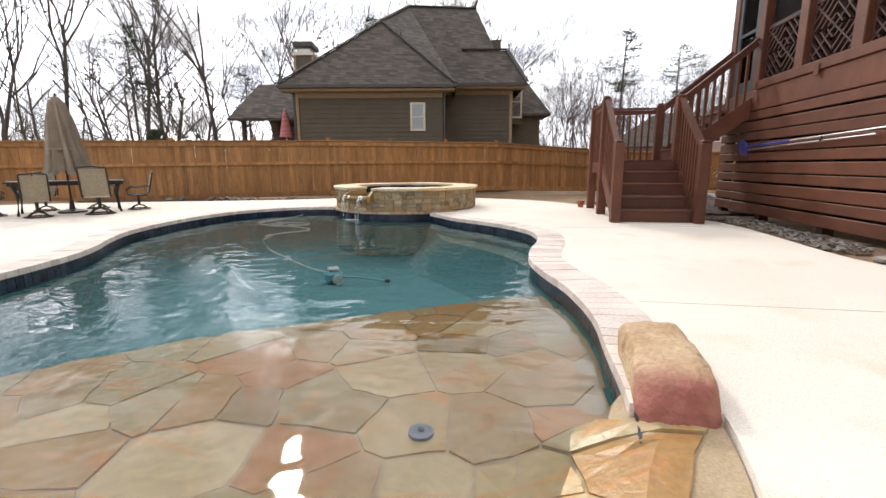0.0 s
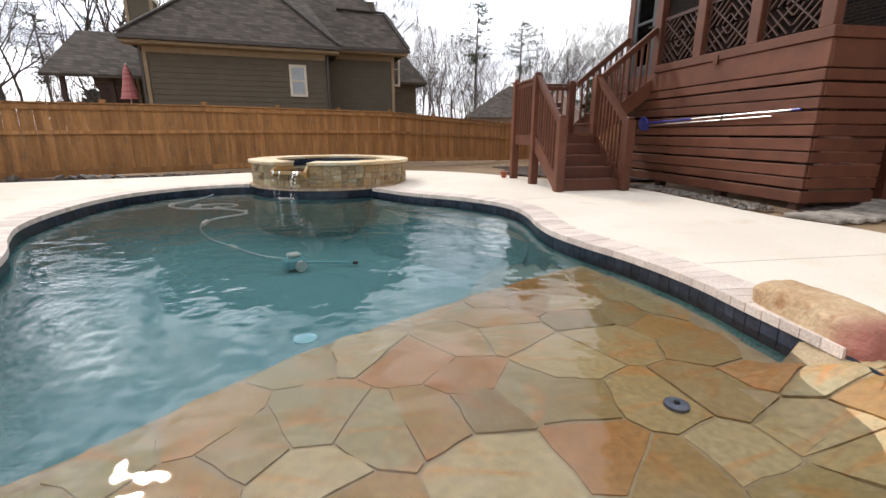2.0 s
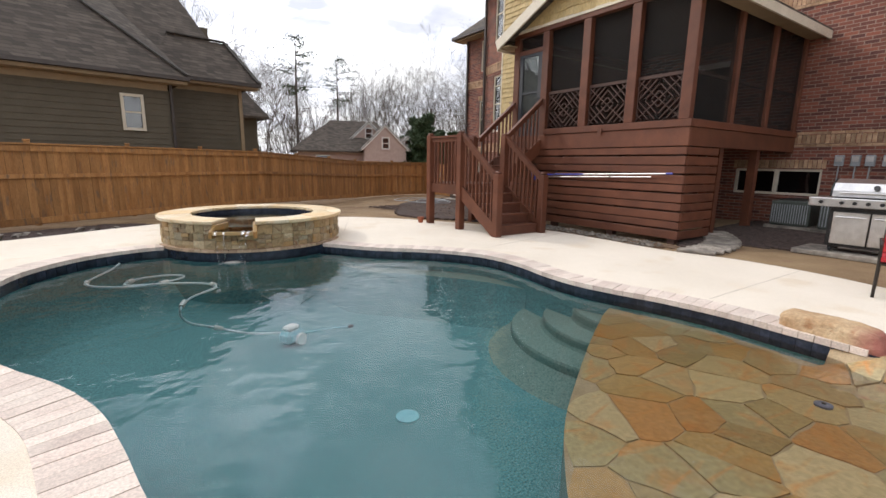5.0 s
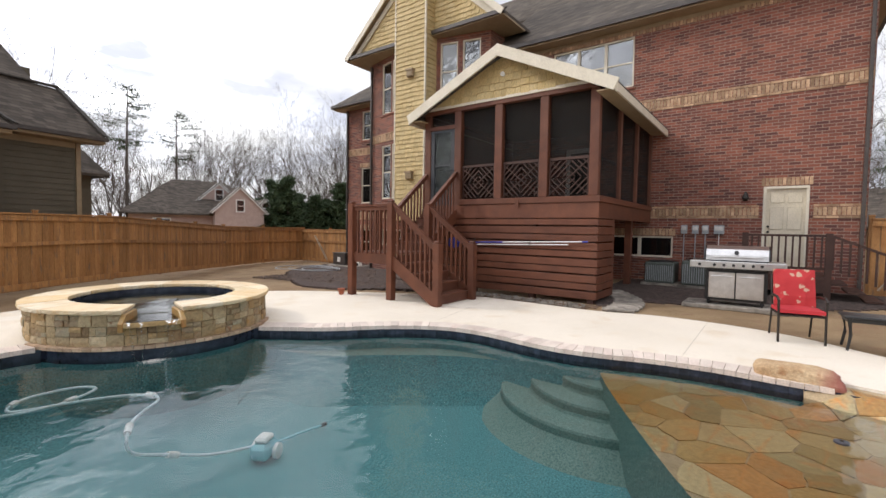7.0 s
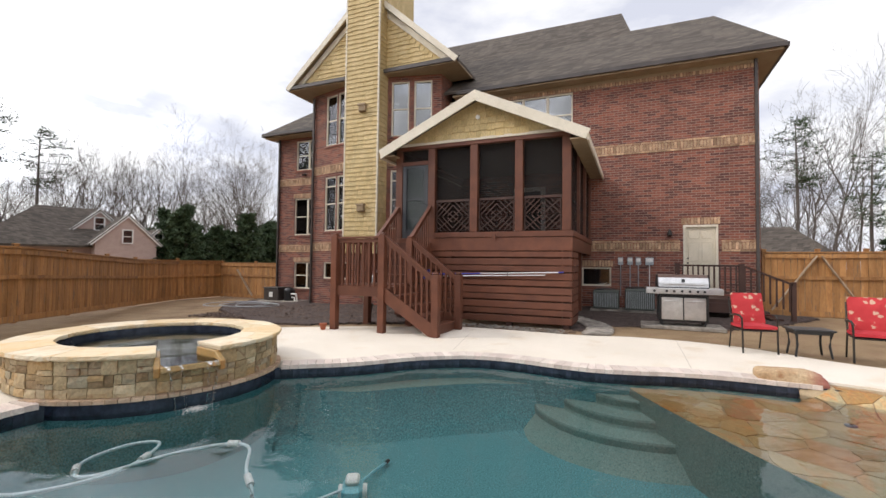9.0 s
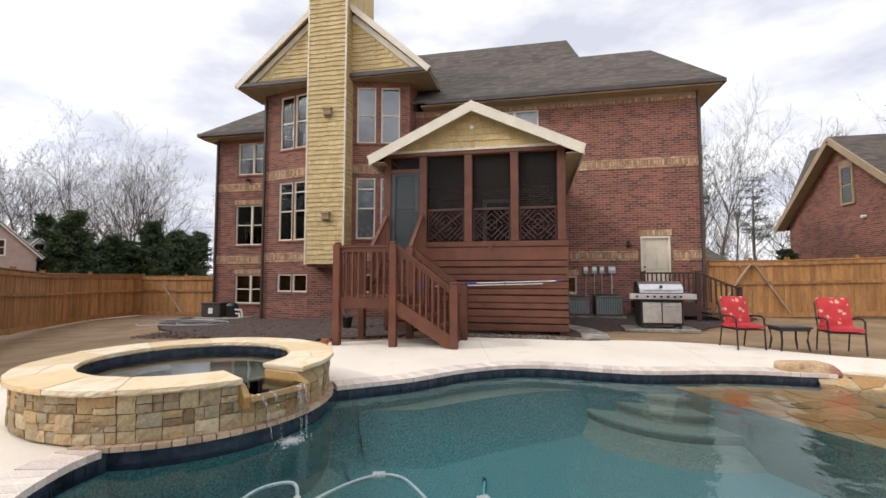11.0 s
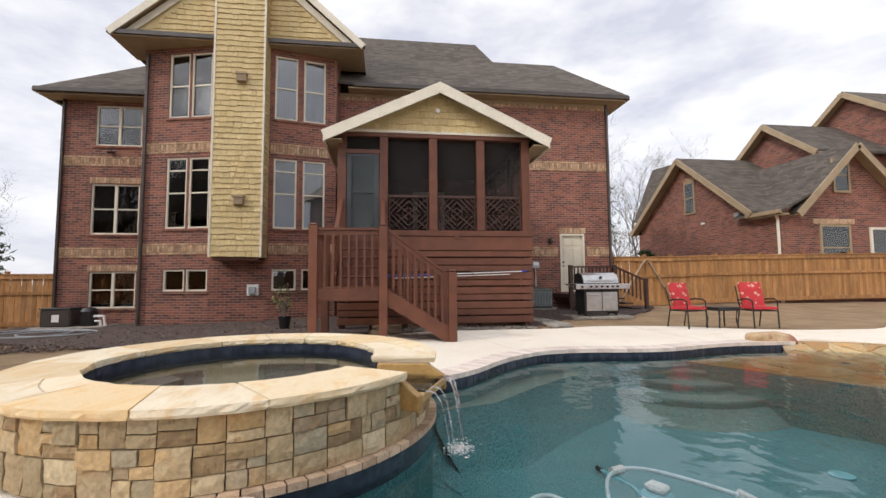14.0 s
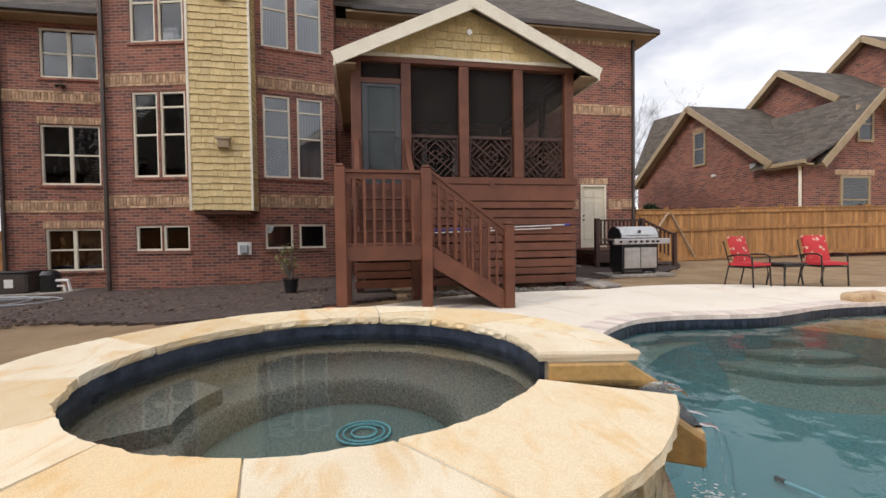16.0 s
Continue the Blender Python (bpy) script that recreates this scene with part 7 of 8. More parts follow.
for x, y, s in ((17.2, -4.6, 0.5), (30, -4.0, 0.5), (33, -2, 0.5), (-10, 34, 0.7), (-13, 33, 0.6), (-21, 26, 0.6), (-27, 20, 0.55)):
    plant(firs, x, y, s, 0)
for lib in (trees, saplings, pines, firs):
    for o in lib:
        s = rt.uniform(0.8, 1.0)
        o.matrix_basis = pose(rt.uniform(-32, -8), rt.uniform(36, 46), -0.45, 0, 0, rt.uniform(0, 360))
        o.scale = (s, s, s)

# ---- beds and paths ----
def bed(name, pts, material, label, h=0.03, seed=1):
    poly = [(p.x, p.y) for p in spline(pts, 5)]
    if area(poly) < 0:
        poly.reverse()
    bm = bmesh.new()
    x0, x1 = min(p[0] for p in poly), max(p[0] for p in poly)
    y0, y1 = min(p[1] for p in poly), max(p[1] for p in poly)
    st = 0.14
    gv = {}
    nx, ny = int((x1 - x0) / st) + 2, int((y1 - y0) / st) + 2
    for i in range(nx):
        for j in range(ny):
            x, y = x0 + i * st, y0 + j * st
            if inside(x, y, poly):
                gv[(i, j)] = bm.verts.new((x, y, ground_z(x, y) + h + 0.02 * noise.noise((x * 3, y * 3, seed)) + 0.012 * noise.noise((x * 11, y * 11, seed))))
    for (i, j) in list(gv):
        k = [gv.get((i + a, j + b)) for a, b in ((0, 0), (1, 0), (1, 1), (0, 1))]
        if all(k):
            bm.faces.new(k)
    # skirt down into the ground
    for e in [e for e in bm.edges if e.is_boundary]:
        a, b = e.verts
        bm.faces.new((a, b, bm.verts.new((b.co.x, b.co.y, b.co.z - 0.08)), bm.verts.new((a.co.x, a.co.y, a.co.z - 0.08))))
    return tagged(obj(name, bm, material, None, "", False), label, "garden bed", kind="structure")


bed("mulch_bed", [(11.3, 20.4), (9.0, 20.6), (6.4, 18.4), (4.6, 15.6), (3.4, 13.4), (3.3, 11.9), (3.8, 10.9), (4.4, 9.9), (5.2, 9.6), (10.3, 10.3), (10.4, 15)], M_mulch, "dark bark mulch bed along the house", 0.05, 2)
bed("mulch_bed", [(5.25, 5.9), (5.4, 5.2), (6.2, 4.9), (6.4, 2.7), (7.2, 2.0), (8.3, 0.8), (10.1, 0.2), (10.15, 5.9), (7, 6.3)], M_mulch, "dark mulch round the grill and air conditioners", 0.03, 4)
bed("gravel_strip", [(4.75, 5.9), (5.35, 5.7), (5.4, 8.0), (5.35, 9.4), (4.45, 9.5), (4.7, 8.3), (4.72, 7.0)], M_soil, "bare soil and gravel under the porch skirt", 0.02, 5)
bed("mulch_bed", [(-5.0, 14.6), (-8.0, 13.0), (-11.0, 11.6), (-9.6, 10.9), (-6.8, 11.7), (-4.8, 12.4), (-3.5, 13.1), (-2.6, 13.9), (-3.2, 15.2)], M_mulch, "bare mulch bed in front of the fence", 0.02, 7)


def pebbles(name, count, area_fn, size, label, material, seed):
    rnd = random.Random(seed)
    bm = bmesh.new()
    for _ in range(count):
        x, y = area_fn(rnd)
        s = rnd.uniform(*size)
        m = pose(x, y, ground_z(x, y) + 0.03 + s * 0.3, rnd.uniform(0, 40), rnd.uniform(0, 40), rnd.uniform(0, 360)) @ Matrix.Diagonal((1.4 * s, s, 0.6 * s, 1))
        ring = [bm.verts.new(m @ Vector((math.cos(k * 1.2566) * rnd.uniform(0.75, 1.1), math.sin(k * 1.2566) * rnd.uniform(0.75, 1.1), 0))) for k in range(5)]
        top, low = bm.verts.new(m @ Vector((0.1, 0, 1))), bm.verts.new(m @ Vector((0, 0, -1)))
        for k in range(5):
            bm.faces.new((ring[k], ring[(k + 1) % 5], top))
            bm.faces.new((ring[(k + 1) % 5], ring[k], low))
    return tagged(obj(name, bm, material, None, "", False), label, "stones", kind="stuff")


pebbles("gravel", 420, lambda r: (r.uniform(4.72, 5.2), r.uniform(5.9, 9.0)), (0.012, 0.04), "loose grey gravel below the porch skirt", M_pebble, 3)
pebbles("mulch_chips", 7000, lambda r: (r.uniform(4.2, 8.5), r.uniform(11.0, 17.2)), (0.014, 0.04), "scattered bark chips on the mulch bed", M_chip, 4)
pebbles("garden_stones", 30, lambda r: (lambda t: (-8.5 + 5.6 * t + r.uniform(-0.3, 0.3), 11.7 + 1.9 * t + r.uniform(-0.1, 0.4)))(r.random()), (0.04, 0.12), "small field stones along the bed edge", M_pebble, 6)

# stepping stones from the deck to the grill side
for i in range(11):
    t = i / 10
    x, y = 4.95 + 2.1 * t, 5.25 - 0.12 * math.sin(t * 3.1) + 0.75 * t * t
    o = obj("stepping_stone", bx(-0.10, -0.30, 0, 0.10, 0.30, 0.06, 0.015), M_pebble)
    o.matrix_world = pose(x, y, ground_z(x, y) + 0.01, 0, rt.uniform(-2, 2), 12 + 42 * t + rt.uniform(-6, 6))
    tagged(o, "grey concrete stepping stone set in mulch", "stepping stone", "curved stepping path")

# ---- patio chairs and side table ----
def floral():
    m = mat("red_floral_fabric", (0.42, 0.025, 0.03), (0.52, 0.04, 0.045), 5, 0.85, 0.15, 200)
    n, l = m.node_tree.nodes, m.node_tree.links
    b = n["Principled BSDF"]
    co = n.new("ShaderNodeTexCoord")
    v = n.new("ShaderNodeTexVoronoi")
    v.inputs["Scale"].default_value = 7.5
    l.new(co.outputs["Object"], v.inputs["Vector"])
    t = n.new("ShaderNodeTexNoise")
    t.inputs["Scale"].default_value = 22
    l.new(co.outputs["Object"], t.inputs["Vector"])
    ad = n.new("ShaderNodeMath")
    ad.operation = "MULTIPLY_ADD"
    ad.inputs[1].default_value = 0.55
    l.new(t.outputs["Fac"], ad.inputs[0])
    l.new(v.outputs["Distance"], ad.inputs[2])
    r = n.new("ShaderNodeValToRGB")
    r.color_ramp.elements[0].position, r.color_ramp.elements[1].position = 0.54, 0.60
    r.color_ramp.elements[0].color, r.color_ramp.elements[1].color = (1, 1, 1, 1), (0, 0, 0, 1)
    l.new(ad.outputs[0], r.inputs[0])
    mx = n.new("ShaderNodeMixRGB")
    mx.inputs[2].default_value = (0.55, 0.36, 0.26, 1)
    l.new(r.outputs[0], mx.inputs[0])
    l.new(b.inputs["Base Color"].links[0].from_socket, mx.inputs[1])
    l.new(mx.outputs[0], b.inputs["Base Color"])
    return m


M_floral = floral()
M_red = mat("red_fabric", (0.42, 0.02, 0.03), (0.52, 0.035, 0.045), 5, 0.85, 0.15, 200)


def cushion(w, d, t):
    bm = bx(-w / 2, -d / 2, 0, w / 2, d / 2, t)
    bmesh.ops.subdivide_edges(bm, edges=bm.edges[:], cuts=3, use_grid_fill=True)
    for v in bm.verts:
        k = 1 - max(abs(v.co.x) / (w / 2), abs(v.co.y) / (d / 2)) ** 3
        v.co.z = t / 2 + (v.co.z - t / 2) * (0.55 + 0.5 * k)
    return bm


def patio_chair(m):
    th = empty("patio_chair", label="dark metal patio armchair with red floral cushions", category="chair", group="patio chairs by the pool")
    for s in (-1, 1):
        part("front_leg", tb([(s * 0.27, -0.27, 0), (s * 0.27, -0.25, 0.40), (s * 0.275, -0.24, 0.60)], 0.016), M_bronze, th)
        part("back_leg", tb([(s * 0.25, 0.33, 0), (s * 0.25, 0.24, 0.42)], 0.014), M_bronze, th)
        part("arm", tb([(s * 0.275, -0.25, 0.59), (s * 0.28, -0.16, 0.64), (s * 0.28, 0.05, 0.64), (s * 0.26, 0.27, 0.60)], 0.018), M_bronze, th)
        part("back_post", tb([(s * 0.25, 0.22, 0.40), (s * 0.25, 0.28, 0.62), (s * 0.24, 0.37, 0.92)], 0.014), M_bronze, th)
    part("seat_frame", bx(-0.26, -0.26, 0.375, 0.26, 0.25, 0.40, 0.006), M_bronze, th)
    part("seat_cushion", cushion(0.52, 0.52, 0.09), M_red, th, "plain red seat cushion").location = (0, -0.01, 0.40)
    o = part("back_cushion", cushion(0.50, 0.55, 0.09), M_floral, th, "red floral back cushion")
    o.matrix_basis = pose(0, 0.24, 0.73, 75, 0, 0)
    th.matrix_basis = m
    return th


pc = patio_chair(pose(4.22, 2.55, ZD, 0, 0, -78))
copy_thing(pc, pose(3.95, 1.02, ZD, 0, 0, -98))
st = empty("side_table", 4.12, 1.78, ZD, 4, "small black plastic side table", "table")
part("tabletop", bx(-0.24, -0.30, 0.43, 0.24, 0.30, 0.465, 0.012), M_black, st)
part("apron", bx(-0.2, -0.26, 0.38, 0.2, 0.26, 0.43), M_black, st)
for sx in (-1, 1):
    for sy in (-1, 1):
        part("leg", tb([(sx * 0.19, sy * 0.24, 0.43), (sx * 0.17, sy * 0.22, 0.2), (sx * 0.19, sy * 0.25, 0)], [0.03, 0.02, 0.016]), M_black, st)

# ---- dining set with furled umbrella ----
ang = 48


def dining_chair(m):
    th = empty("dining_chair", label="bronze swivel dining chair with tan sling seat", category="chair", group="dining chairs round the table")
    part("sling_seat", slab([(-0.24, -0.24, 0.42), (0.24, -0.24, 0.42), (0.24, 0.22, 0.39), (-0.24, 0.22, 0.39)], 0.012), M_sling, th, "tan sling seat")
    part("sling_back", bar((0, 0.225, 0.42), (0, 0.37, 1.0), 0.46, 0.014, (0, 1, 0)), M_sling, th, "tan sling back")
    for s in (-1, 1):
        part("side_frame", tb([(s * 0.255, -0.27, 0.43), (s * 0.255, 0.2, 0.40), (s * 0.255, 0.27, 0.52), (s * 0.25, 0.385, 1.03)], 0.018), M_bronze, th)
        part("arm", tb([(s * 0.26, -0.23, 0.42), (s * 0.29, -0.26, 0.56), (s * 0.29, -0.15, 0.64), (s * 0.29, 0.12, 0.64), (s * 0.26, 0.30, 0.66)], 0.016), M_bronze, th)
    part("top_rail", tb([(-0.25, 0.385, 1.03), (0, 0.40, 1.06), (0.25, 0.385, 1.03)], 0.02), M_bronze, th)
    part("swivel", tb([(0, 0, 0.40), (0, 0, 0.12)], 0.035), M_bronze, th)
    for k in range(4):
        a = radians(45 + 90 * k)
        part("foot", tb([(0, 0, 0.14), (0.16 * math.cos(a), 0.16 * math.sin(a), 0.10), (0.27 * math.cos(a), 0.27 * math.sin(a), 0.02)], 0.018), M_bronze, th)
    part("base_ring", tb([(0.27 * math.cos(radians(i * 20)), 0.27 * math.sin(radians(i * 20)), 0.018) for i in range(19)], 0.016), M_bronze, th)
    th.matrix_basis = m
    return th


TX, TY = -7.55, 8.3
table = empty("dining_table", TX, TY, ZD, ang, "long bronze outdoor dining table", "table")
part("tabletop", bx(-1.05, -0.5, 0.70, 1.05, 0.5, 0.735, 0.01), M_bronze, table)
part("rim", bx(-1.0, -0.45, 0.64, 1.0, 0.45, 0.698), M_bronze, table)
for sx in (-1, 1):
    for sy in (-1, 1):
        part("leg", tb([(sx * 0.93, sy * 0.40, 0.68), (sx * 0.86, sy * 0.34, 0.45), (sx * 0.90, sy * 0.38, 0.0)], [0.045, 0.035, 0.03]), M_bronze, table)
mt = pose(TX, TY, ZD, 0, 0, ang)
small = Matrix.Scale(0.87, 4)
ch = dining_chair(mt @ small @ pose(0.5, -0.85, 0, 0, 0, 170))
for x, y, r in ((-0.55, -0.85, 185), (0.5, 0.9, 8), (-0.5, 0.9, -5), (1.3, 0.0, -92), (-1.35, 0.0, 92)):
    copy_thing(ch, mt @ small @ pose(x, y, 0, 0, 0, r))
umb = empty("umbrella", TX, TY, ZD, 0, "tall furled taupe canvas umbrella through the table", "umbrella")
part("pole", tb([(0, 0, 0.0), (0, 0, 2.62)], 0.022), M_bronze, umb)
part("finial", tb([(0, 0, 2.6), (0, 0, 2.66)], [0.035, 0.015], 10), M_black, umb)
bm = bmesh.new()
rows = []
for z, r, amp in ((2.58, 0.05, 0.1), (2.45, 0.13, 0.2), (2.1, 0.19, 0.3), (1.6, 0.25, 0.34), (1.1, 0.31, 0.38), (0.92, 0.36, 0.4)):
    rows.append([bm.verts.new(((r * (1 + amp * math.cos(k * math.pi * 2 / 6 * 1.0 * 2))) * math.cos(2 * math.pi * k / 48 + 0.15 * (2.6 - z)) + 0.05 * (2.6 - z), (r * (1 + amp * math.cos(8 * 2 * math.pi * k / 48))) * math.sin(2 * math.pi * k / 48 + 0.15 * (2.6 - z)), z - (0.07 * math.cos(8 * 2 * math.pi * k / 48) if z < 1 else 0))) for k in range(48)])
for p, q in zip(rows, rows[1:]):
    for k in range(48):
        bm.faces.new((p[k], q[k], q[(k + 1) % 48], p[(k + 1) % 48]))
bmesh.ops.recalc_face_normals(bm, faces=bm.faces)
part("canopy", bm, M_umbrella, umb, "furled taupe canvas", True)
part("tie_strap", lathe([(0.30, 1.42), (0.305, 1.44), (0.30, 1.46)], 20), M_umbrella, umb).location = (0.05, 0, 0)
part("base", lathe([(0.28, 0.0), (0.28, 0.04), (0.06, 0.09), (0.03, 0.3)], 20), M_black, umb)

table.scale = umb.scale = (0.87, 0.87, 0.87)

# ---- grill ----
gr = empty("grill", 6.75, 3.45, 0.0, -88, "black and stainless gas grill with a closed lid", "grill")
GZ0 = ground_z(6.75, 3.45) + 0.07
gr.location.z = GZ0
part("cabinet", bx(-0.52, -0.26, 0.10, 0.52, 0.26, 0.70, 0.012), M_black, gr)
for s in (-1, 1):
    dd = part("cabinet_door", bx(min(s * 0.01, s * 0.46), -0.285, 0.14, max(s * 0.01, s * 0.46), -0.262, 0.66, 0.008), M_steel, gr, "stainless door")
    part("handle", tb([(s * 0.05, -0.31, 0.58), (s * 0.42, -0.31, 0.58)], 0.012), M_steel, dd)
part("control_panel", bx(-0.80, -0.36, 0.74, 0.80, -0.27, 0.88, 0.012), M_steel, gr, "stainless control panel")
part("side_shelf", bx(-0.80, -0.268, 0.84, -0.53, 0.26, 0.88, 0.01), M_steel, gr)
part("side_shelf", bx(0.53, -0.268, 0.84, 0.80, 0.26, 0.88, 0.01), M_steel, gr)
part("firebox", bx(-0.52, -0.262, 0.702, 0.52, 0.26, 0.90), M_black, gr)
bm = bmesh.new()
prof = [(-0.262, 0.904), (-0.25, 1.0), (-0.17, 1.12), (0.0, 1.19), (0.17, 1.16), (0.258, 1.05), (0.258, 0.904)]
a = [bm.verts.new((-0.52, y, z)) for y, z in prof]
b = [bm.verts.new((0.52, y, z)) for y, z in prof]
bm.faces.new(a)
bm.faces.new(b[::-1])
for i in range(7):
    j = (i + 1) % 7
    bm.faces.new((a[i], b[i], b[j], a[j]))
bmesh.ops.recalc_face_normals(bm, faces=bm.faces)
lid = part("lid", bm, M_steel, gr, "curved stainless lid")
for s in (-1, 1):
    part("lid_end", prism([(y, z) for y, z in prof], 0.522 if s > 0 else -0.55, 0.55 if s > 0 else -0.522), M_black, gr).matrix_basis = Matrix(((0, 0, 1, 0), (1, 0, 0, 0), (0, 1, 0, 0), (0, 0, 0, 1)))
part("lid_handle", tb([(-0.42, -0.31, 0.97), (0.42, -0.31, 0.97)], 0.015), M_steel, lid)
part("gauge", tb([(0, -0.225, 1.05), (0, -0.25, 1.06)], 0.04, 12), M_black, lid)
for x in (-0.62, -0.36, -0.2, -0.04, 0.12, 0.28, 0.42):
    part("knob", tb([(x, -0.36, 0.81), (x, -0.40, 0.81)], 0.028, 12), M_black, gr)
for sx in (-0.45, 0.45):
    for sy in (-0.2, 0.2):
        part("caster", tb([(sx - 0.015, sy, 0.045), (sx + 0.015, sy, 0.045)], 0.045, 12), M_black, gr)
    part("leg", bx(sx - 0.03, -0.22, 0.04, sx + 0.03, 0.22, 0.102), M_black, gr)
tagged(obj("grill_pad", bx(6.3, 2.6, GZ0 - 0.08, 7.2, 4.35, GZ0, 0.01), M_pebble), "grey paver pad under the grill", "paver", kind="structure")

# ---- air conditioners, meters ----
for y, w in ((5.28, 0.72), (4.35, 0.8)):
    ac = empty("air_conditioner", 9.2, y, ground_z(9.2, y) + 0.02, 0, "grey-green louvred outdoor air conditioner", "air conditioner", "condensers by the wall")
    h = w * 0.85
    part("base_pad", bx(-w * 0.6, -w * 0.6, 0, w * 0.6, w * 0.6, 0.06), M_pebble, ac)
    m_ac = M_grey if y > 5 else M_grey
    part("body", bx(-w / 2, -w / 2, 0.062, w / 2, w / 2, h, 0.03), mat("grey_green_enamel", (0.07, 0.085, 0.075), (0.10, 0.115, 0.10), 6, 0.5, 0.05, 60), ac)
    for k in range(15):
        yy = -w / 2 + 0.04 + (w - 0.08) * k / 14
        part("louvre", bx(-w / 2 - 0.012, yy - 0.008, 0.12, -w / 2 + 0.002, yy + 0.008, h - 0.08), M_grey, ac)
    part("top_grille", lathe([(w * 0.44, h), (w * 0.44, h + 0.02), (w * 0.1, h + 0.05)], 20), M_black, ac)
for y, s in ((4.9, 0.16), (4.62, 0.16), (4.38, 0.16), (4.06, 0.24)):
    eb = empty("meter_box", XM, y, 1.44, 0, "small grey electrical box on the brick wall", "electrical box", "boxes on the wall")
    part("case", bx(-0.09, -s / 2, 0, -0.003, s / 2, 0.24, 0.012), M_grey, eb)
    part("cover", bx(-0.098, -s / 2 + 0.02, 0.1, -0.091, s / 2 - 0.02, 0.21), M_steel, eb)
    part("conduit", tb([(-0.03, 0, 0.0), (-0.03, 0, -1.0)], 0.014), M_grey if s < 0.2 else M_white, eb)
# wall lamp by the door
wlmp = empty("wall_lamp", XM, 3.5, 2.35, 0, "dark lantern wall lamp beside the back door", "lamp")
part("bracket", bx(-0.06, -0.05, -0.02, -0.003, 0.05, 0.16, 0.01), M_bronze, wlmp)
part("shade", lathe([(0.03, 0.0), (0.085, 0.03), (0.05, 0.14), (0.02, 0.2)], 12), M_bronze, wlmp).location = (-0.13, 0, 0)
# landing by the back door
ld = empty("door_landing", 9.3, 2.6, 0, 0, "dark wooden landing with railing below the back door", "steps")
part("platform", bx(-0.75, -0.75, 0.46, 0.78, 0.85, 0.56), M_dark_or_shade_wood, ld)
part("skirt", bx(-0.75, -0.75, 0.2, -0.70, 0.85, 0.455), M_dark_or_shade_wood, ld)
for x, y in ((-0.7, -0.7), (-0.7, 0.8)):
    part("post", bx(x - 0.06, y - 0.06, 0.0, x + 0.06, y + 0.06, 1.5), M_dark_or_shade_wood, ld)
part("post", bx(-0.74, -1.86, 0.0, -0.64, -1.76, 1.05), M_dark_or_shade_wood, ld)
for z in (1.42, 0.70):
    part("rail", bx(-0.74, -0.64, z, -0.66, 0.74, z + 0.05), M_dark_or_shade_wood, ld)
part("rail", bar((-0.7, -0.7, 1.46), (-0.7, -1.8, 0.98), 0.08, 0.05), M_dark_or_shade_wood, ld)
for k in range(11):
    y = -0.58 + k * 0.125
    part("baluster", bx(-0.72, y - 0.018, 0.75, -0.68, y + 0.018, 1.42), M_dark_or_shade_wood, ld)
for k in range(8):
    t = (k + 0.5) / 8
    y, z = -0.7 - 1.1 * t, 1.46 - 0.48 * t
    part("baluster", bx(-0.72, y - 0.018, z - 0.72, -0.68, y + 0.018, z - 0.02), M_dark_or_shade_wood, ld)
for k in range(3):
    part("tread", bx(-0.72, -0.752 - 0.28 * (k + 1), 0.38 - 0.16 * k, 0.5, -0.752 - 0.28 * k, 0.42 - 0.16 * k), M_dark_or_shade_wood, ld)
# wall vent below the chimney
wv = empty("wall_vent", 8.92, 13.3, 0.62, 0, "white dryer vent on the brick bay", "vent")
part("plate", bx(-0.05, -0.17, 0, -0.003, 0.17, 0.34, 0.008), M_white, wv)
part("hood", bx(-0.14, -0.1, 0.04, -0.052, 0.1, 0.26, 0.015), M_grey, wv)
for y, z in ((18.8, 5.5), (18.74, 5.5)):
    pass
fl2 = empty("flood_light", XW, 18.6, 5.48, 0, "small twin flood light on the wing wall", "lamp")
part("plate", tb([(-0.003, 0, 0), (-0.05, 0, 0)], 0.05, 12), M_bronze, fl2)
for s in (-1, 1):
    part("lamp_head", tb([(-0.05, s * 0.04, 0), (-0.12, s * 0.1, -0.05)], [0.03, 0.05], 10), M_bronze, fl2)

# ---- pool pole on the skirt ----
pl = empty("pool_pole", PX - 0.09, 7.6, 1.2, 0, "blue and silver telescopic pool pole on wall hooks", "pole")
part("pole", tb([(0, 1.75, -0.06), (0, 0.4, -0.02)], 0.018), M_blue, pl)
part("inner_pole", tb([(0, 0.4, -0.02), (0, -1.5, 0.04)], 0.015), M_steel, pl)
part("second_pole", tb([(0.0, 1.6, -0.11), (0, -1.2, -0.03)], 0.013), M_steel, pl)
part("grip", tb([(0, -1.5, 0.04), (0, -1.62, 0.045)], 0.018), M_blue, pl)
part("net_head", lathe([(0.02, 0), (0.16, 0.01), (0.17, 0.03), (0.02, 0.02)], 14), M_blue, pl).matrix_basis = pose(0.02, 1.86, -0.1, 0, 75, 0)
for y in (1.2, -0.3):
    part("hook", tb([(0.06, y, 0.04), (-0.01, y, 0.0), (-0.03, y, -0.06)], 0.012), M_black, pl)

# ---- pool cleaner and hose, drain cap, floating dispenser ----
cl = empty("pool_cleaner", -1.48, 7.06, -0.98, 30, "pale blue and white pool cleaner on the pool floor", "pool cleaner")
part("body", bx(-0.14, -0.10, 0.03, 0.14, 0.10, 0.20, 0.04), M_cyan, cl)
part("top_shell", bx(-0.09, -0.07, 0.202, 0.09, 0.07, 0.26, 0.02), M_white, cl)
for s in (-1, 1):
    part("wheel", tb([(0.05, s * 0.10, 0.08), (0.05, s * 0.14, 0.08)], 0.08, 14), M_white, cl)
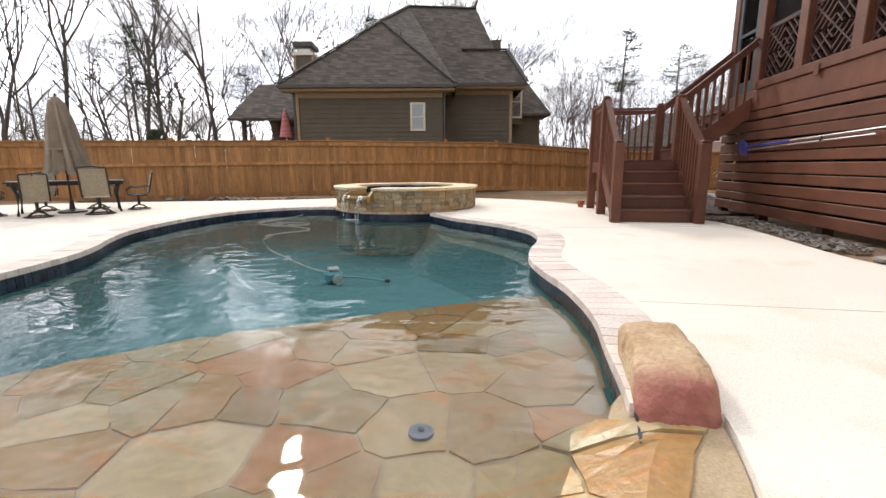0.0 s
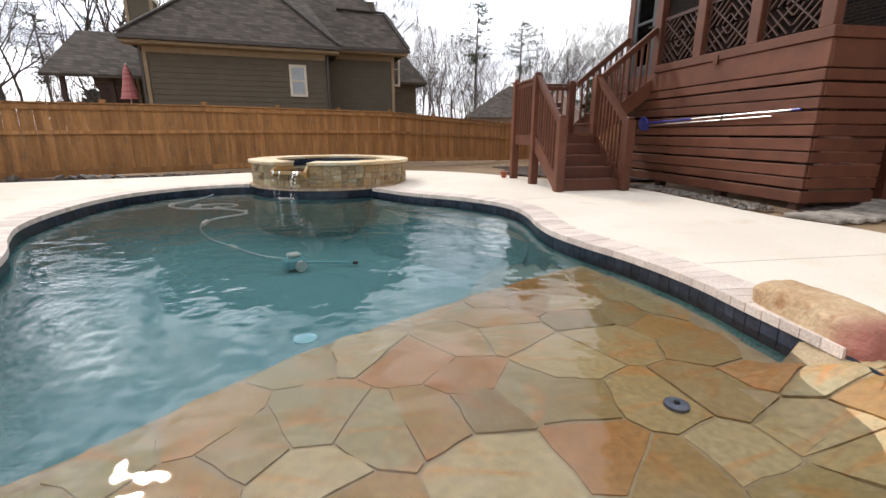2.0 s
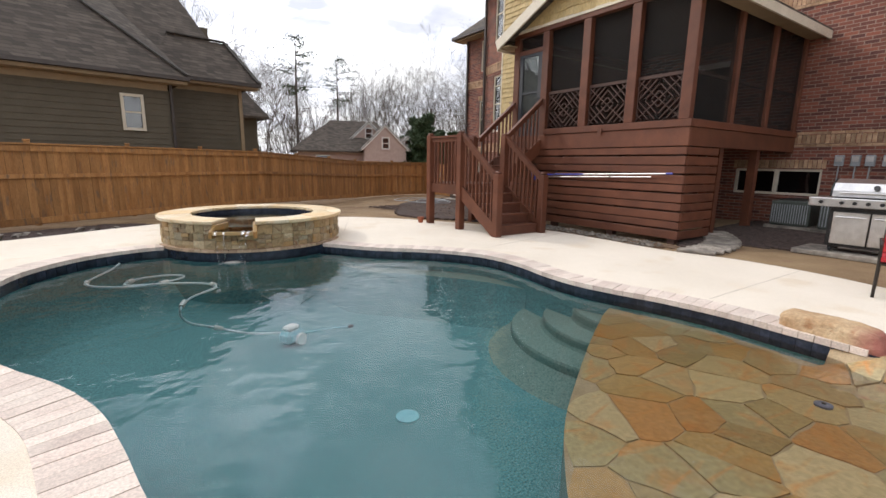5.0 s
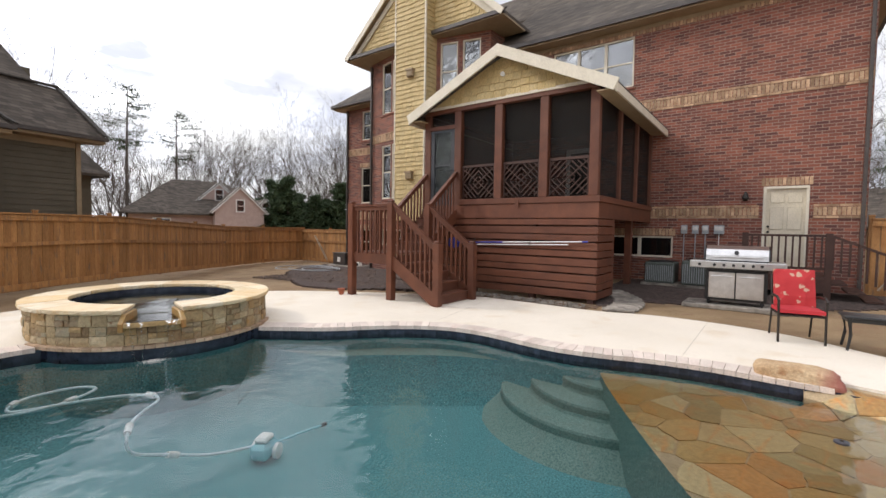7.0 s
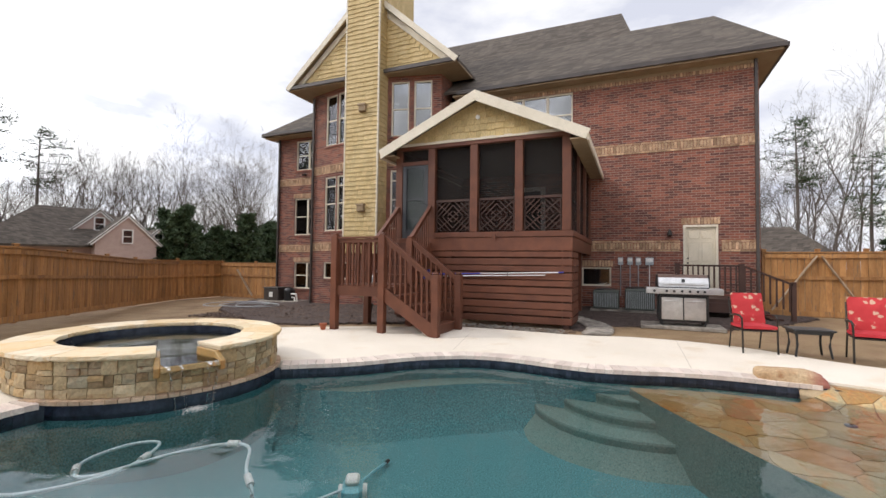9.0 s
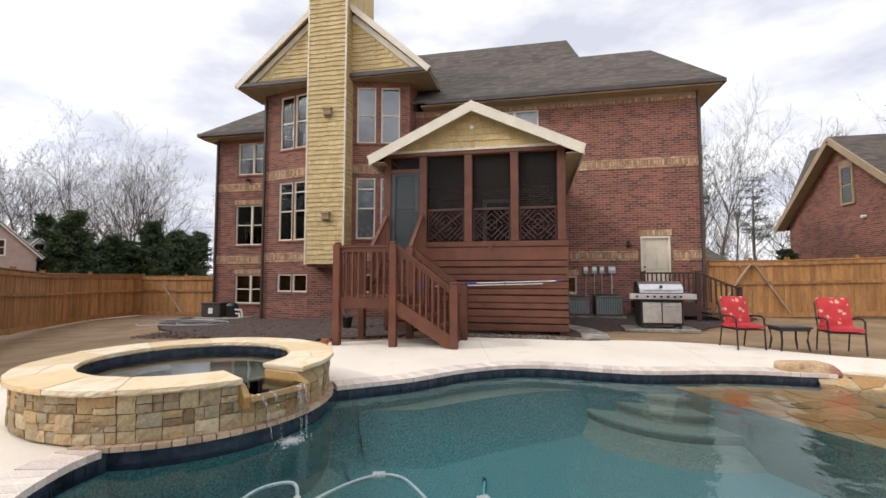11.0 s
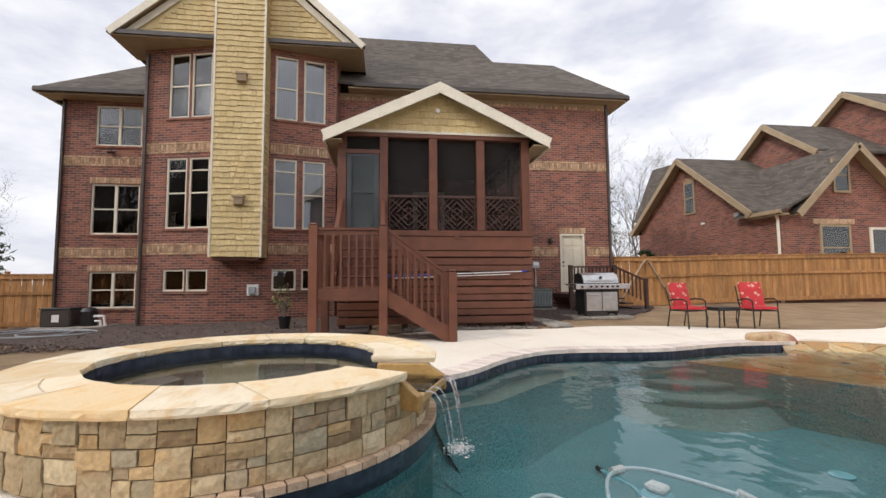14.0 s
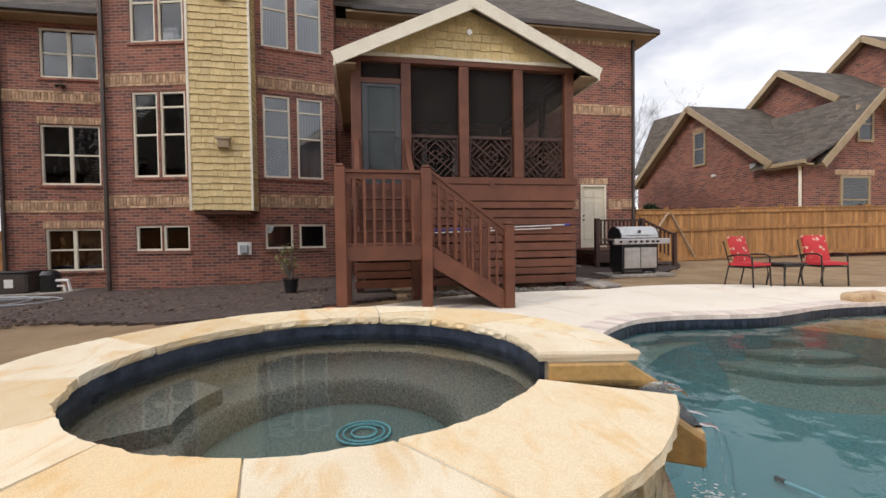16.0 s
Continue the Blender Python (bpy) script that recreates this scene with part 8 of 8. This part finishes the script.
part("tail_hose", tb([(0.12, 0, 0.1), (0.3, -0.12, 0.1), (0.5, -0.2, 0.08), (0.75, -0.32, 0.05)], 0.014), M_cyan, cl)
part("scrubber", tb([(0.75, -0.32, 0.05), (0.82, -0.35, 0.045)], 0.024), M_black, cl)
hose = spline([(-1.55, 7.1, -0.82), (-1.95, 7.2, -0.78), (-2.35, 7.2, -0.62), (-2.62, 7.2, -0.5), (-2.68, 7.15, -0.33), (-2.55, 7.35, -0.26), (-2.25, 7.65, -0.25), (-2.3, 7.9, -0.25), (-2.65, 8.1, -0.24), (-3.2, 8.3, -0.24), (-3.05, 8.6, -0.24), (-2.68, 8.62, -0.24), (-2.55, 8.4, -0.24), (-3.0, 8.2, -0.25), (-3.5, 8.4, -0.24), (-3.62, 8.75, -0.24), (-3.4, 9.4, -0.24), (-3.3, 9.75, -0.22)], 8, False)
hz = empty("cleaner_hose", -2, 8, 0, 0, "white floating cleaner hose in loops with swivels", "hose")
part("hose", tb([p - Vector((-2, 8, 0)) for p in hose], 0.014, 7), M_plastic, hz, "", True)
for k in (14, 34, 52, 76, 100, 118):
    p = hose[k] - Vector((-2, 8, 0))
    q = hose[k + 1] - Vector((-2, 8, 0))
    part("float", tb([p, p + (q - p).normalized() * 0.1], 0.03, 10), M_white, hz)
dc = empty("drain_cap", 0.95, 2.33, beach_depth(0.95, 2.33) + 0.004, 0, "grey-blue round fitting on the sun shelf", "drain")
part("ring", lathe([(0.055, 0), (0.055, 0.018), (0.035, 0.024), (0.012, 0.02)], 20), mat("blue_grey_plastic", (0.12, 0.14, 0.2), (0.17, 0.19, 0.26), 8, 0.4, 0.03, 60), dc)
part("core", lathe([(0.014, 0.0), (0.014, 0.028), (0.004, 0.03)], 12), M_black, dc)
ft = empty("return_cover", -1.05, 4.77, -0.978, 0, "pale round cover on the pool floor", "pool fitting")
part("disc", lathe([(0.11, 0), (0.11, 0.012), (0.07, 0.02), (0.01, 0.02)], 20), M_cyan, ft)

# ---- pots, pump, hose ----
fp = empty("flower_pot", 2.72, 10.78, -0.1, 0, "small terracotta pot beside the stairs", "pot")
fp.location.z = ZD
part("pot", lathe([(0.05, 0), (0.075, 0.11), (0.085, 0.11), (0.085, 0.14), (0.07, 0.14)], 16), M_terracotta, fp)
bp = empty("potted_plant", 6.0, 11.75, ground_z(6.0, 11.75) + 0.05, 0, "sparse green shrub in a black nursery pot", "plant")
part("pot", lathe([(0.11, 0), (0.15, 0.26), (0.165, 0.26), (0.165, 0.29), (0.13, 0.27)], 18), M_black, bp)
rp = random.Random(2)
lf = bmesh.new()
sk = bmesh.new()
for k in range(9):
    a = rp.uniform(0, 6.28)
    e = Vector((0.32 * math.cos(a) * rp.random(), 0.32 * math.sin(a) * rp.random(), rp.uniform(0.55, 0.95)))
    tube(sk, [(0, 0, 0.25), e * 0.55 + Vector((0, 0, 0.1)), e], [0.016, 0.011, 0.006], 5)
    for q in range(18):
        c = e + Vector((rp.gauss(0, 0.07), rp.gauss(0, 0.07), rp.gauss(-0.08, 0.1)))
        d1 = Vector((rp.gauss(0, 1), rp.gauss(0, 1), rp.gauss(0, 0.7))).normalized()
        d2 = d1.cross(Vector((0, 0, 1))).normalized()
        lf.faces.new([lf.verts.new(c), lf.verts.new(c + d1 * 0.05 + d2 * 0.024), lf.verts.new(c + d1 * 0.11), lf.verts.new(c + d1 * 0.05 - d2 * 0.024)])
part("stem", sk, M_pebble, bp, "pale bare stems")
part("leaves", lf, mat("olive_leaf", (0.12, 0.14, 0.04), (0.22, 0.22, 0.08), 3, 0.6, 0.1, 30), bp)
pz = ground_z(10, 18.5) + 0.03
pmp = empty("pool_heater", 10.1, 19.1, pz, 0, "dark grey pool heater on a concrete pad", "pool heater")
part("pad", bx(-0.55, -1.25, 0, 0.5, 0.75, 0.05), M_pebble, pmp)
part("body", bx(-0.35, -0.3, 0.052, 0.35, 0.55, 0.58, 0.04), M_gutter, pmp, "dark grey heater case")
part("lid", bx(-0.37, -0.32, 0.582, 0.37, 0.57, 0.62, 0.015), M_black, pmp)
part("panel", bx(-0.36, 0.0, 0.2, -0.352, 0.2, 0.42), M_white, pmp, "white data plate")
part("filter", lathe([(0.22, 0.05), (0.24, 0.2), (0.24, 0.5), (0.16, 0.6), (0.05, 0.63)], 20), M_black, pmp).location = (0, -0.62, 0)
part("pipe", tb([(-0.1, -0.8, 0.35), (-0.1, -1.1, 0.35), (-0.1, -1.15, 0.05)], 0.04, 10), M_white, pmp, "white plastic pipe")
part("pipe", tb([(-0.1, -0.85, 0.2), (-0.1, -1.0, 0.2), (-0.1, -1.02, 0.05)], 0.035, 10), M_white, pmp, "white plastic pipe")
gh = empty("garden_hose", 7.5, 17.3, 0, 0, "loosely coiled grey garden hose on mulch", "hose")
pts = [(0.6 * (1 + 0.03 * i) * math.cos(i * 0.5), 1.0 * math.sin(i * 0.5) + 0.05 * i, ground_z(7.5 + 0.6 * math.cos(i * 0.5), 17.3) + 0.085 + 0.004 * (i % 5)) for i in range(34)]
part("coil", tb(spline(pts, 3, False), 0.016, 6), M_grey, gh)
